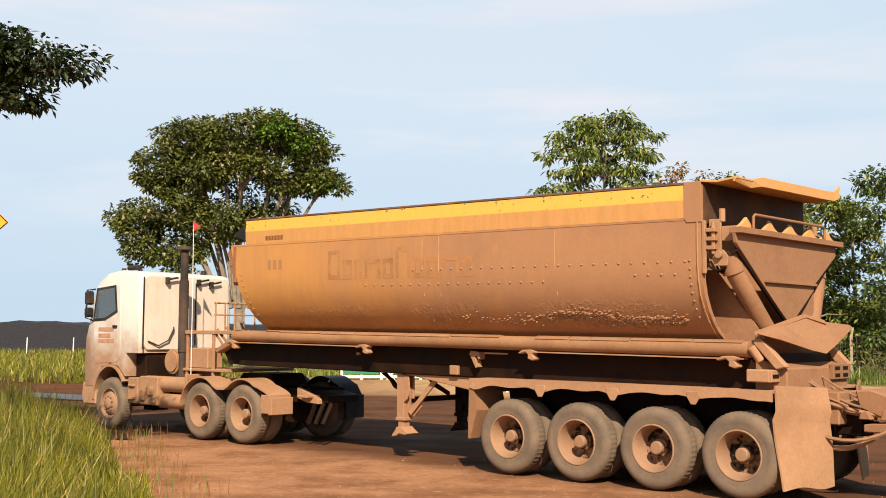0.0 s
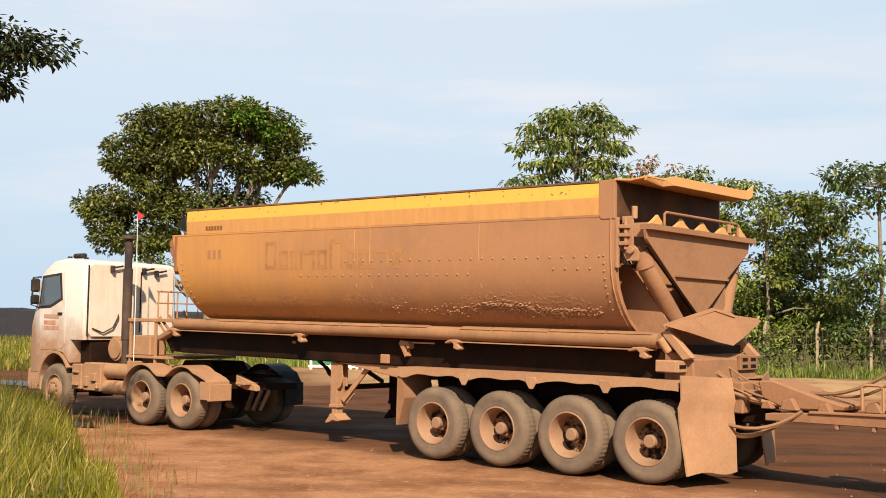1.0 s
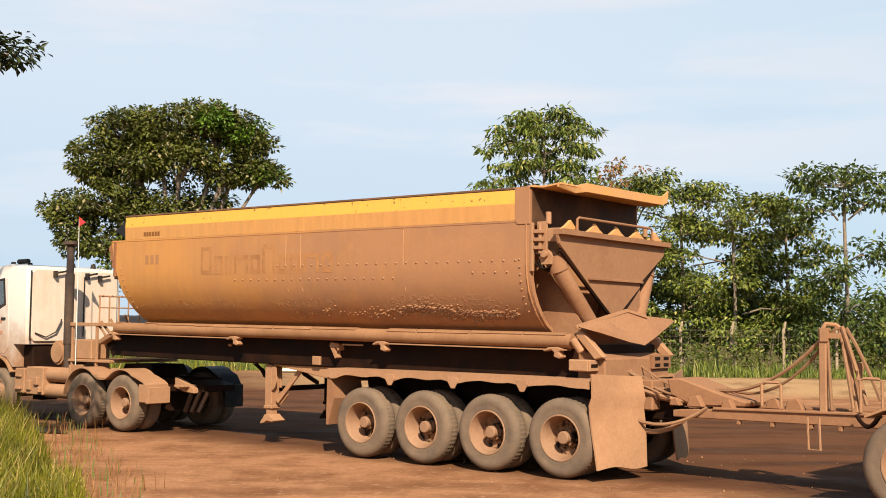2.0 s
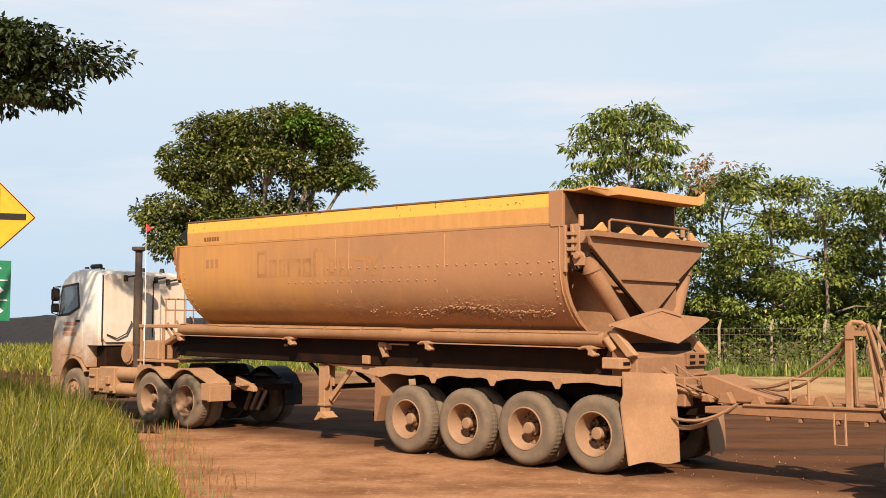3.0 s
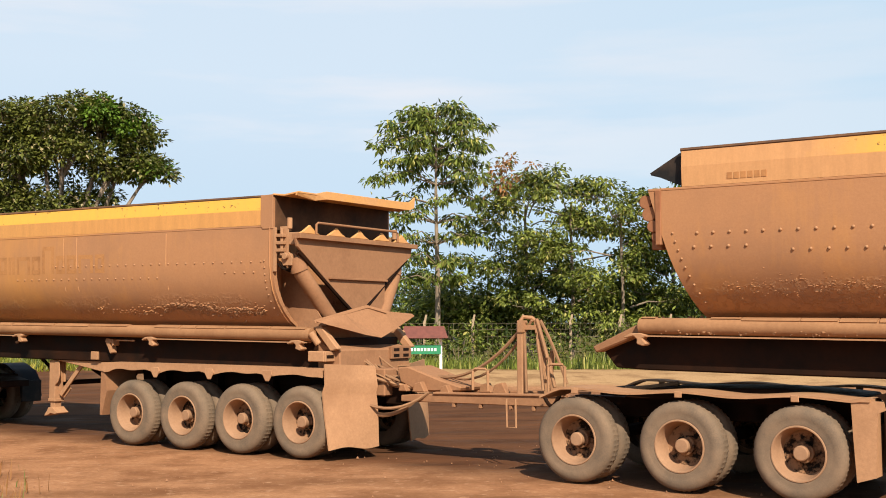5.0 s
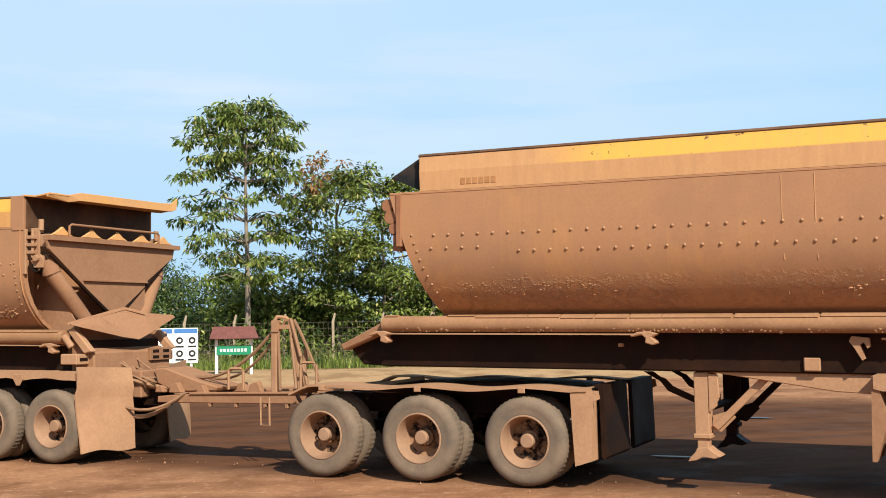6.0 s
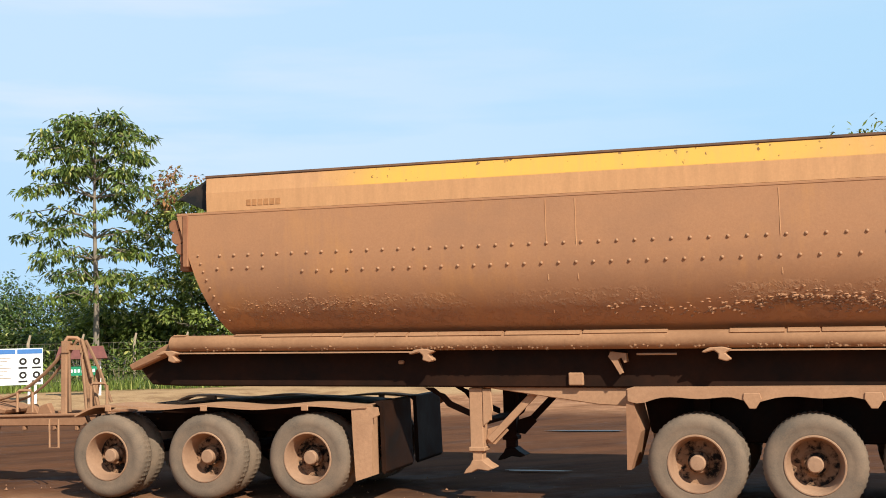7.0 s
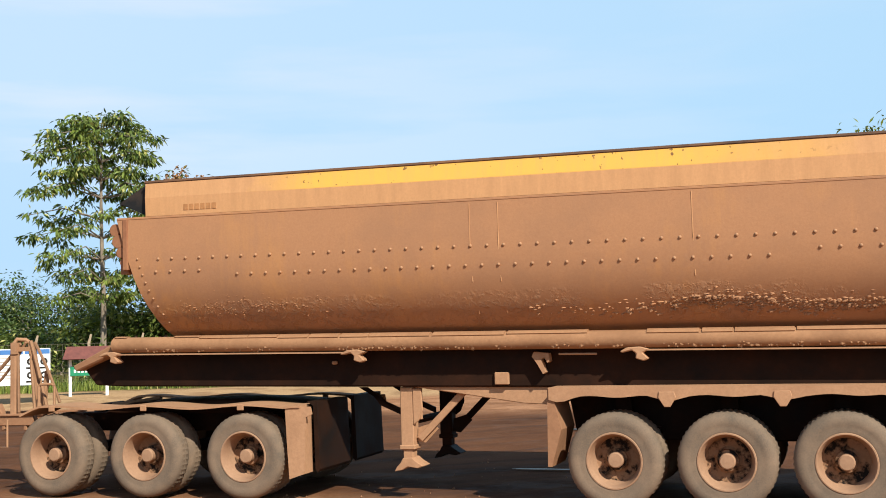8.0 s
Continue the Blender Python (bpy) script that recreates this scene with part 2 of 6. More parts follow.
M_TAN = dusty("tan_dust_on_yellow", (0.66, 0.33, 0.09), (0.56, 0.30, 0.14), 0.6, bump=0.2)


def rubber():
    m, n, l, p = nodes_of("dusty_tyre_rubber")
    v = coords(n)
    w = maths(n, l, "MULTIPLY", n.new("ShaderNodeObjectInfo").outputs["Random"], 11.0)
    big = noise_node(n, l, v, 3.0, 5.0, 0.6, w)
    fine = noise_node(n, l, v, 60.0, 3.0, 0.6, w)
    f = maths(n, l, "ADD", maths(n, l, "MULTIPLY", big, 0.7), maths(n, l, "MULTIPLY", fine, 0.3))
    l.new(mixed(n, l, ranged(n, l, f, 0.36, 0.62), (0.125, 0.096, 0.070), (0.215, 0.150, 0.100)), p.inputs["Base Color"])
    p.inputs["Roughness"].default_value = 0.92
    p.inputs["Specular IOR Level"].default_value = 0.15
    bumped(n, l, p, f, 0.25, 0.01)
    return m


M_TYRE = rubber()


def plain(name, col, rough=0.6, metal=0.0, vary=0.12, scale=6.0):
    m, n, l, p = nodes_of(name)
    f = noise_node(n, l, coords(n), scale, 5.0, 0.65)
    lo, hi = tuple(c * (1 - vary) for c in col), tuple(min(1, c * (1 + vary)) for c in col)
    l.new(mixed(n, l, ranged(n, l, f, 0.3, 0.7), lo, hi), p.inputs["Base Color"])
    p.inputs["Roughness"].default_value, p.inputs["Metallic"].default_value = rough, metal
    return m


M_SIGN_YELLOW = plain("yellow_sign_sheet", (0.80, 0.335, 0.008), 0.5)
M_SIGN_BLACK = plain("black_sign_print", (0.016, 0.011, 0.007), 0.85)
M_SIGN_GREEN = plain("green_sign_sheet", (0.012, 0.21, 0.10), 0.4)
M_SIGN_WHITE = plain("white_sign_print", (0.78, 0.80, 0.78), 0.5)
M_SIGN_RED = plain("red_sign_sheet", (0.68, 0.10, 0.07), 0.5)
M_SIGN_BLUE = plain("blue_sign_print", (0.05, 0.17, 0.42), 0.5)
M_POST = plain("white_painted_post", (0.78, 0.77, 0.72), 0.55, 0.0, 0.1, 9.0)
M_CONCRETE = plain("weathered_concrete_post", (0.33, 0.25, 0.165), 0.9, 0.0, 0.25, 8.0)
M_WIRE = plain("rusty_wire", (0.24, 0.19, 0.14), 0.7, 0.3)
M_ROOF_RED = plain("red_brown_sheet_roof", (0.15, 0.045, 0.032), 0.7, 0.0, 0.25)
M_FLAG = plain("red_flag_cloth", (0.62, 0.05, 0.05), 0.8)
M_RED_MARK = dusty("red_door_print", (0.40, 0.09, 0.06), (0.50, 0.30, 0.19), 0.66, scale=9.0)
M_COAL = plain("black_coal", (0.015, 0.014, 0.015), 0.85, 0.0, 0.45, 3.0)
M_LOAD = plain("brown_black_load", (0.07, 0.045, 0.03), 0.9, 0.0, 0.4, 5.0)

# The pale blue base colour stands in for reflected sky.
M_GLASS, gn, gl, gp = nodes_of("glass_with_painted_sky")
gp.inputs["Base Color"].default_value = (0.30, 0.40, 0.46, 1)
gp.inputs["Roughness"].default_value = 0.06
gp.inputs["Transmission Weight"].default_value = 0.75


def foliage(name, dark, light, tint=None, share=0.0):
    m, n, l, p = nodes_of(name)
    r = n.new("ShaderNodeNewGeometry").outputs["Random Per Island"]
    big = ranged(n, l, noise_node(n, l, coords(n), 0.9, 3.0, 0.6), 0.32, 0.68)
    f = maths(n, l, "ADD", maths(n, l, "MULTIPLY", r, 0.5), maths(n, l, "MULTIPLY", big, 0.5))
    col = mixed(n, l, ranged(n, l, f, 0.12, 0.9), dark, light)
    if tint:
        col = mixed(n, l, ranged(n, l, r, 1.0 - share, 1.0 - share + 0.02), col, tint)
    l.new(col, p.inputs["Base Color"])
    p.inputs["Roughness"].default_value = 0.5
    p.inputs["Specular IOR Level"].default_value = 0.35
    tr = n.new("ShaderNodeBsdfTranslucent")
    l.new(col, tr.inputs["Color"])
    ms = n.new("ShaderNodeMixShader")
    ms.inputs[0].default_value = 0.2
    l.new(p.outputs[0], ms.inputs[1])
    l.new(tr.outputs[0], ms.inputs[2])
    l.new(ms.outputs[0], n["Material Output"].inputs["Surface"])
    return m


M_LEAF_ROUND = foliage("broad_leaves_olive_green", (0.020, 0.034, 0.007), (0.21, 0.235, 0.045), (0.36, 0.31, 0.16), 0.10)
M_LEAF_TOP = foliage("fresh_green_top_leaves", (0.040, 0.095, 0.010), (0.15, 0.27, 0.030))
M_LEAF_TALL = foliage("long_leaves_yellow_green", (0.022, 0.050, 0.010), (0.23, 0.29, 0.050), (0.42, 0.40, 0.12), 0.10)
M_LEAF_BUSH = foliage("mixed_leaves_green", (0.022, 0.046, 0.010), (0.28, 0.335, 0.060), (0.44, 0.41, 0.13), 0.08)
M_LEAF_FAR = foliage("deep_green_leaves", (0.016, 0.036, 0.009), (0.13, 0.19, 0.040), (0.30, 0.30, 0.09), 0.05)
M_LEAF_NEAR = foliage("dark_glossy_leaves", (0.010, 0.020, 0.005), (0.050, 0.070, 0.016))
M_LEAF_RUST = foliage("withered_orange_leaves", (0.24, 0.12, 0.045), (0.42, 0.20, 0.075), (0.14, 0.2, 0.05), 0.3)
M_GRASS = foliage("tall_grass_blades", (0.030, 0.044, 0.005), (0.31, 0.295, 0.027), (0.48, 0.35, 0.11), 0.13)
M_BARK = plain("grey_brown_bark", (0.23, 0.18, 0.13), 0.9, 0.0, 0.3, 4.0)


def ground_material():
    """Laterite haul road: pale loose dirt, dark wet wheel lanes along the road, gravel shoulder and grass soil."""
    m, n, l, p = nodes_of("laterite_ground")
    v = n.new("ShaderNodeNewGeometry").outputs["Position"]
    sep = n.new("ShaderNodeSeparateXYZ")
    l.new(v, sep.inputs[0])
    x, y = sep.outputs["X"], sep.outputs["Y"]
    # distance across the road, growing away from the camera
    across = maths(n, l, "ADD", maths(n, l, "MULTIPLY", x, 0.669), maths(n, l, "MULTIPLY", y, 0.743))
    wob = noise_node(n, l, v, 0.16, 4.0, 0.6)
    acw = maths(n, l, "ADD", across, maths(n, l, "MULTIPLY", maths(n, l, "SUBTRACT", wob, 0.5), 2.2))
    mp = n.new("ShaderNodeMapping")
    mp.inputs["Rotation"].default_value = (0, 0, radians(-138))
    mp.inputs["Scale"].default_value = (0.16, 0.9, 1.0)
    l.new(v, mp.inputs["Vector"])
    lanes = noise_node(n, l, mp.outputs["Vector"], 1.0, 6.0, 0.62)
    mid = noise_node(n, l, v, 0.8, 6.0, 0.65)
    fine = noise_node(n, l, v, 16.0, 6.0, 0.75)
    dry = mixed(n, l, ranged(n, l, fine, 0.3, 0.7), (0.32, 0.152, 0.076), (0.48, 0.25, 0.130))
    dry = mixed(n, l, ranged(n, l, mid, 0.40, 0.70), dry, (0.19, 0.082, 0.038))
    dry = mixed(n, l, ranged(n, l, lanes, 0.50, 0.66, 0.0, 0.65), dry, (0.17, 0.076, 0.036))
    speck = noise_node(n, l, v, 5.0, 5.0, 0.7)
    dry = mixed(n, l, ranged(n, l, speck, 0.56, 0.70, 0.0, 0.6), dry, (0.52, 0.31, 0.185))
    damp = mixed(n, l, ranged(n, l, lanes, 0.36, 0.62), (0.038, 0.017, 0.010), (0.120, 0.050, 0.024))
    on_road = maths(n, l, "MULTIPLY", ranged(n, l, acw, 13.3, 14.9), ranged(n, l, acw, 31.5, 28.5))
    wet = maths(n, l, "MULTIPLY", on_road, ranged(n, l, maths(n, l, "ADD", maths(n, l, "MULTIPLY", lanes, 0.55), maths(n, l, "MULTIPLY", mid, 0.45)), 0.57, 0.42))
    road = mixed(n, l, maths(n, l, "MULTIPLY", on_road, 0.88), dry, damp)
    # far shoulder: pale gravel, then soil under the weeds
    far = maths(n, l, "ADD", y, maths(n, l, "MULTIPLY", x, 0.22))
    farw = maths(n, l, "ADD", far, maths(n, l, "MULTIPLY", maths(n, l, "SUBTRACT", mid, 0.5), 3.0))
    pale = mixed(n, l, ranged(n, l, fine, 0.3, 0.7), (0.34, 0.205, 0.10), (0.50, 0.325, 0.17))
    pale = mixed(n, l, ranged(n, l, mid, 0.48, 0.64, 0.0, 0.7), pale, (0.22, 0.125, 0.062))
    col = mixed(n, l, maths(n, l, "MULTIPLY", ranged(n, l, farw, 38.6, 40.0), ranged(n, l, x, -7.0, 0.0)), road, pale)
    soil = mixed(n, l, ranged(n, l, fine, 0.3, 0.7), (0.07, 0.065, 0.017), (0.13, 0.11, 0.03))
    col = mixed(n, l, ranged(n, l, farw, 45.5, 47.5), col, soil)
    l.new(col, p.inputs["Base Color"])
    l.new(ranged(n, l, wet, 0.6, 1.0, 0.95, 0.72), p.inputs["Roughness"])
    p.inputs["Specular IOR Level"].default_value = 0.05
    h = maths(n, l, "ADD", maths(n, l, "MULTIPLY", fine, 0.35), maths(n, l, "MULTIPLY", lanes, 0.6))
    hh = maths(n, l, "MULTIPLY", h, ranged(n, l, wet, 0.3, 0.9, 1.0, 0.05))
    bumped(n, l, p, hh, 0.5, 0.05)
    return m


M_GROUND = ground_material()
M_SOIL = plain("grassy_soil", (0.075, 0.06, 0.016), 0.95, 0.0, 0.35, 1.2)
M_WATER, pn, pl, pp = nodes_of("muddy_puddle_water")
pp.inputs["Base Color"].default_value = (0.040, 0.020, 0.012, 1)
pp.inputs["Roughness"].default_value = 0.30
pp.inputs["Specular IOR Level"].default_value = 0.2


# ---------- mesh helpers ----------
def box(bm, x0, x1, y0, y1, z0, z1):
    v = [bm.verts.new((x, y, z)) for x in (x0, x1) for y in (y0, y1) for z in (z0, z1)]
    for f in ((0, 1, 3, 2), (4, 6, 7, 5), (0, 4, 5, 1), (2, 3, 7, 6), (0, 2, 6, 4), (1, 5, 7, 3)):
        bm.faces.new([v[i] for i in f])


def prism(bm, outline, y0, y1):
    """An outline of (x, z) pushed from y0 to y1."""
    a = [bm.verts.new((x, y0, z)) for x, z in outline]
    b = [bm.verts.new((x, y1, z)) for x, z in outline]
    bm.faces.new(a)
    bm.faces.new(b[::-1])
    for i in range(len(a)):
        j = (i + 1) % len(a)
        bm.faces.new((a[i], a[j], b[j], b[i]))


def plate(bm, outline, x0, x1):
    """An outline of (y, z) pushed from x0 to x1."""
    a = [bm.verts.new((x0, y, z)) for y, z in outline]
    b = [bm.verts.new((x1, y, z)) for y, z in outline]
    bm.faces.new(a)
    bm.faces.new(b[::-1])
    for i in range(len(a)):
        j = (i + 1) % len(a)
        bm.faces.new((a[i], a[j], b[j], b[i]))


def tube(bm, pts, r, seg=8, r_end=None):
    pts = [Vector(p) for p in pts]
    rings, n = [], len(pts)
    for i, p in enumerate(pts):
        d = (pts[min(i + 1, n - 1)] - pts[max(i - 1, 0)]).normalized()
        s = d.cross(Vector((0.13, 0.21, 1)) if abs(d.z) < 0.95 else Vector((1, 0.1, 0))).normalized()
        u = s.cross(d)
        rr = r if r_end is None else r + (r_end - r) * i / max(1, n - 1)
        rings.append([bm.verts.new(p + rr * (math.cos(k * math.tau / seg) * s + math.sin(k * math.tau / seg) * u)) for k in range(seg)])
    for a, b in zip(rings, rings[1:]):
        for k in range(seg):
            bm.faces.new((a[k], a[(k + 1) % seg], b[(k + 1) % seg], b[k]))
    bm.faces.new(rings[0][::-1])
    bm.faces.new(rings[-1])


def lathe(bm, profile, seg=36, lug=0.0):
    """A profile of (radius, y) turned round the y axis; lug: depth of the notches between tread blocks."""
    top = max(r for r, y in profile)
    rings = []
    for r, y in profile:
        ring = []
        for k in range(seg):
            rr = r - lug if lug and k % 2 and r > top - 0.012 else r
            ring.append(bm.verts.new((rr * math.cos(k * math.tau / seg), y, rr * math.sin(k * math.tau / seg))))
        rings.append(ring)
    for a, b in zip(rings, rings[1:]):
        for k in range(seg):
            bm.faces.new((a[k], a[(k + 1) % seg], b[(k + 1) % seg], b[k]))
    return rings


def strip(bm, pts, y0, y1, thick=0.02):
    """A bent sheet: (x, z) points along it, from y0 to y1."""
    low = [(x, z - thick) for x, z in pts]
    prism(bm, list(pts) + low[::-1], y0, y1)


def slab(bm, upper, lower, thick):
    """A bent sheet between two edge lines, thickened along x."""
    rows = [[bm.verts.new((x + o, y, z)) for x, y, z in line] for o in (0, thick) for line in (upper, lower)]
    u0, l0, u1, l1 = rows
    for i in range(len(u0) - 1):
        for q in ((u0[i], u0[i + 1], l0[i + 1], l0[i]), (u1[i], l1[i], l1[i + 1], u1[i + 1]), (u0[i], u1[i], u1[i + 1], u0[i + 1]), (l0[i], l0[i + 1], l1[i + 1], l1[i])):
            bm.faces.new(q)
    bm.faces.new((u0[0], l0[0], l1[0], u1[0]))
    bm.faces.new((u0[-1], u1[-1], l1[-1], l0[-1]))


def sag(a, b, drop, n=8):
    """Points of a slack line from a to b."""
    a, b = Vector(a), Vector(b)
    return [a.lerp(b, i / n) - Vector((0, 0, drop * 4 * (i / n) * (1 - i / n))) for i in range(n + 1)]


def part(name, bm, material, parent, label="", bevel=0.0, lift=0.0, smooth=False, at=None, kind=""):
    """Link a bmesh as one mesh object under a thing or a part. lift: nose-up slope, metres per metre of x."""
    bmesh.ops.recalc_face_normals(bm, faces=bm.faces)
    if bevel:
        bmesh.ops.bevel(bm, geom=list(bm.edges), offset=bevel, segments=1, affect="EDGES", clamp_overlap=True)
    if lift:
        for v in bm.verts:
            v.co.z += lift * v.co.x
    me = bpy.data.meshes.new(name)
    bm.to_mesh(me)
    bm.free()
    if smooth:
        for f in me.polygons:
            f.use_smooth = True
        me.set_sharp_from_angle(angle=radians(42))
    me.materials.append(material)
    ob = new(name, me)
    if parent is not None:
        ob.parent = parent
    if at is not None:
        ob.matrix_basis = at
    return tagged(ob, label=label, kind=kind)


def shared(name, me, parent, m):
    ob = new(name, me)
    ob.parent = parent
    ob.matrix_basis = m
    return ob


def B():
    return bmesh.new()


# ---------- wheels ----------
TYRE_R = 0.58
ROLLING = []          # (wheel, x, y, side) of every wheel, keyed in motions()
SIDE = [(0.325, -0.040), (0.340, -0.008), (0.362, 0.0), (0.39, -0.005), (0.43, 0.006), (0.47, 0.009), (0.51, 0.002), (0.542, -0.018), (0.563, -0.043), (0.576, -0.068), (0.58, -0.09),
        (0.58, -0.135), (0.568, -0.137), (0.568, -0.147), (0.58, -0.15), (0.58, -0.205), (0.574, -0.235), (0.55, -0.264), (0.49, -0.292), (0.40, -0.29), (0.325, -0.26)]


def wheel_meshes():
    out = {}
    bm = B()
    lathe(bm, SIDE, 104, 0.011)
    out["tyre"] = bm
    bm = B()
    lathe(bm, [(0.345, -0.012), (0.336, 0.004), (0.322, 0.004), (0.314, -0.014), (0.306, -0.045), (0.298, -0.07), (0.290, -0.12), (0.278, -0.20), (0.262, -0.268), (0.262, -0.30), (0.33, -0.30)], 40)
    out["rim"] = bm
    bm = B()
    lathe(bm, [(0.094, -0.262), (0.094, -0.09), (0.080, -0.075), (0.0001, -0.072)], 20)
    out["hub_cap"] = bm
    bm = B()
    lathe(bm, [(0.268, -0.262), (0.24, -0.275), (0.16, -0.282), (0.13, -0.26), (0.125, -0.20), (0.09, -0.19)], 24)
    out["hub"] = bm
    bm = B()
    lathe(bm, [(0.345, -0.012), (0.336, 0.004), (0.318, -0.006), (0.308, -0.05), (0.275, -0.07), (0.24, -0.03), (0.19, 0.0), (0.13, 0.005), (0.12, 0.04), (0.10, 0.055), (0.0001, 0.06)], 32)
    for k in range(10):
        a = k * math.tau / 10
        tube(bm, [(0.165 * math.cos(a), 0.0, 0.165 * math.sin(a)), (0.165 * math.cos(a), 0.04, 0.165 * math.sin(a))], 0.018, 6)
    out["steer_rim"] = bm
    made = {}
    for key, bm in out.items():
        bmesh.ops.recalc_face_normals(bm, faces=bm.faces)
        me = bpy.data.meshes.new(key)
        bm.to_mesh(me)
        bm.free()
        for f in me.polygons:
            f.use_smooth = True
        me.set_sharp_from_angle(angle=radians(35))
        me.materials.append({"tyre": M_TYRE, "hub": M_HUB}.get(key, M_RIM))
        made[key] = me
    return made


WHEEL = wheel_meshes()


def wheel_pose(x, y, side, turn):
    m = pose(x, y, TYRE_R, 0, turn, 0)
    return m if side > 0 else m @ pose(0, 0, 0, 0, 0, 180)


def add_wheel(thing, x, y, side, steer=False, dual=True):
    """y: the outer face of the outer tyre. One assembly of one or two tyres that rolls as one."""
    start = (x * 47.0 + side * 20) % 80
    w = shared("wheel", WHEEL["steer_rim" if steer else "rim"], thing, wheel_pose(x, y, side, start))
    shared("tyre", WHEEL["tyre"], w, Matrix())
    if not steer:
        shared("hub", WHEEL["hub"], w, Matrix())
        shared("hub_cap", WHEEL["hub_cap"], w, Matrix())
    if dual:
        shared("tyre", WHEEL["tyre"], w, pose(0, -0.34, 0))
    w["start"] = start
    ROLLING.append((w, x, y, side))
    return w


# ---------- side-tipping trailer ----------
LIFT = 0.012
RAIL_Z = 2.005
PROFILE = [(1.60, 3.76), (1.605, 3.45), (1.60, 3.15), (1.575, 2.92), (1.52, 2.72), (1.42, 2.53), (1.29, 2.36), (1.14, 2.22), (0.98, 2.12), (0.60, 2.02)]


def side_at(z):
    """Half width of the tub at height z."""
    for (y0, z0), (y1, z1) in zip(PROFILE, PROFILE[1:]):
        if z1 <= z <= z0:
            return y0 + (y1 - y0) * (z0 - z) / (z0 - z1)
    return PROFILE[0][0]


def front_at(z):
    return 8.28 + (z - 2.1) * 0.315


def build_trailer():
    t = tagged(new("side_tipping_trailer"), "long orange and yellow side-tipping ore trailer caked in brown road dust", "trailer", "road train trailers")
    # tub shell
    bm = B()
    sec = PROFILE + [(-y, z) for y, z in PROFILE[::-1]]
    rows = []
    n = 22
    for i in range(n + 1):
        f = i / n
        rows.append([bm.verts.new((-1.56 + f * (front_at(z) + 1.56), y, z)) for y, z in sec])
    for a, b in zip(rows, rows[1:]):
        for k in range(len(sec) - 1):
            bm.faces.new((a[k], a[k + 1], b[k + 1], b[k]))
    # tail end: a flange round a recessed end wall
    ring = [bm.verts.new((-1.56, y * 0.945, 2.9 + (z - 2.9) * 0.965)) for y, z in sec]
    deep = [bm.verts.new((-1.20, y * 0.945, 2.9 + (z - 2.9) * 0.965)) for y, z in sec]
    for a, b in ((rows[0], ring), (ring, deep)):
        for k in range(len(sec)):
            q = (k + 1) % len(sec)
            bm.faces.new((a[k], a[q], b[q], b[k]))
    bm.faces.new(deep)
    bm.faces.new(rows[-1][::-1])
    tub = part("tub", bm, M_TUB, t, "orange steel tub browned by dust", lift=LIFT, smooth=True)
    # ledge under the boards, and weld seams
    for s in (1, -1):
        bm = B()
        box(bm, -1.56, 8.80, s * 1.575, s * 1.606, 3.748, 3.782)
        part("ledge", bm, M_TUB, tub, lift=LIFT, bevel=0.006)
        # raised board above the tub
        bm = B()
        box(bm, -1.30, 8.33, s * 1.548, s * 1.585, 3.775, 4.25)
        board = part("side_board", bm, M_YELLOW, t, "yellow side board with a dusty lower half", lift=LIFT, bevel=0.004)
        for a, b in ((-1.30, 8.33),):
            bm = B()
            vs = [(s * 1.585, 3.78), (s * 1.604, 3.785), (s * 1.616, 4.04), (s * 1.600, 4.255), (s * 1.585, 4.255)]
            plate(bm, vs, a + 0.003, b - 0.003)
            part("panel", bm, M_YELLOW, board, lift=LIFT)
        bm = B()
        prism(bm, [(-1.57, 3.72), (-1.57, 4.285), (-1.30, 4.275), (-1.30, 3.78), (-1.34, 3.72)], s * 1.55, s * 1.615)
        part("corner_plate", bm, M_TUB, t, lift=LIFT, bevel=0.006)
        bm = B()
        tube(bm, [(-1.57, s * 1.585, 4.258), (8.34, s * 1.585, 4.258)], 0.028, 6)
        part("rim_bar", bm, M_RIM_RAIL, t, "worn dark rim bar", lift=LIFT)
        for xs in (0.90, 3.26, 3.63):
            bm = B()
            for z0, z1 in ((3.72, 3.2), (3.2, 2.75), (2.75, 2.35)):
                tube(bm, [(xs, s * (side_at(z0) + 0.002), z0), (xs, s * (side_at(z1) + 0.002), z1)], 0.007, 5)
            part("weld_seam", bm, M_SEAM, tub, "weld seam with its highlight put into a pale colour", lift=LIFT)
        # end flange with its own rivets
        bm = B()
        tube(bm, [(-1.50, s * (y0 + 0.004), z0) for y0, z0 in PROFILE[:-1]], 0.014, 6)
        part("end_flange", bm, M_TUB, tub, lift=LIFT)
    bm = B()
    box(bm, 8.30, 8.345, -1.56, 1.56, 3.77, 4.25)
    part("front_board", bm, M_YELLOW, t, lift=LIFT, bevel=0.006)
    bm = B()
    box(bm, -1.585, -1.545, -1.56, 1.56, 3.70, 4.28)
    part("tail_board", bm, M_SPILL_SHADE, t, lift=LIFT, bevel=0.006)
    # spill visor at the nose, underside shade coloured in; spill plate at the tail
    bm = B()
    prism(bm, [(8.33, 4.24), (8.33, 4.27), (8.82, 4.00), (8.80, 3.97)], -1.5, 1.5)
    prism(bm, [(8.33, 4.24), (8.78, 3.98), (8.36, 3.80)], 1.47, 1.50)
    prism(bm, [(8.33, 4.24), (8.78, 3.98), (8.36, 3.80)], -1.50, -1.47)
    part("front_visor", bm, M_BLACK, t, "sloping spill visor, coloured black for its shaded underside", lift=LIFT)
    bm = B()
    strip(bm, [(-1.55, 4.30), (-1.80, 4.275), (-2.10, 4.31)], -1.60, 1.60, 0.03)
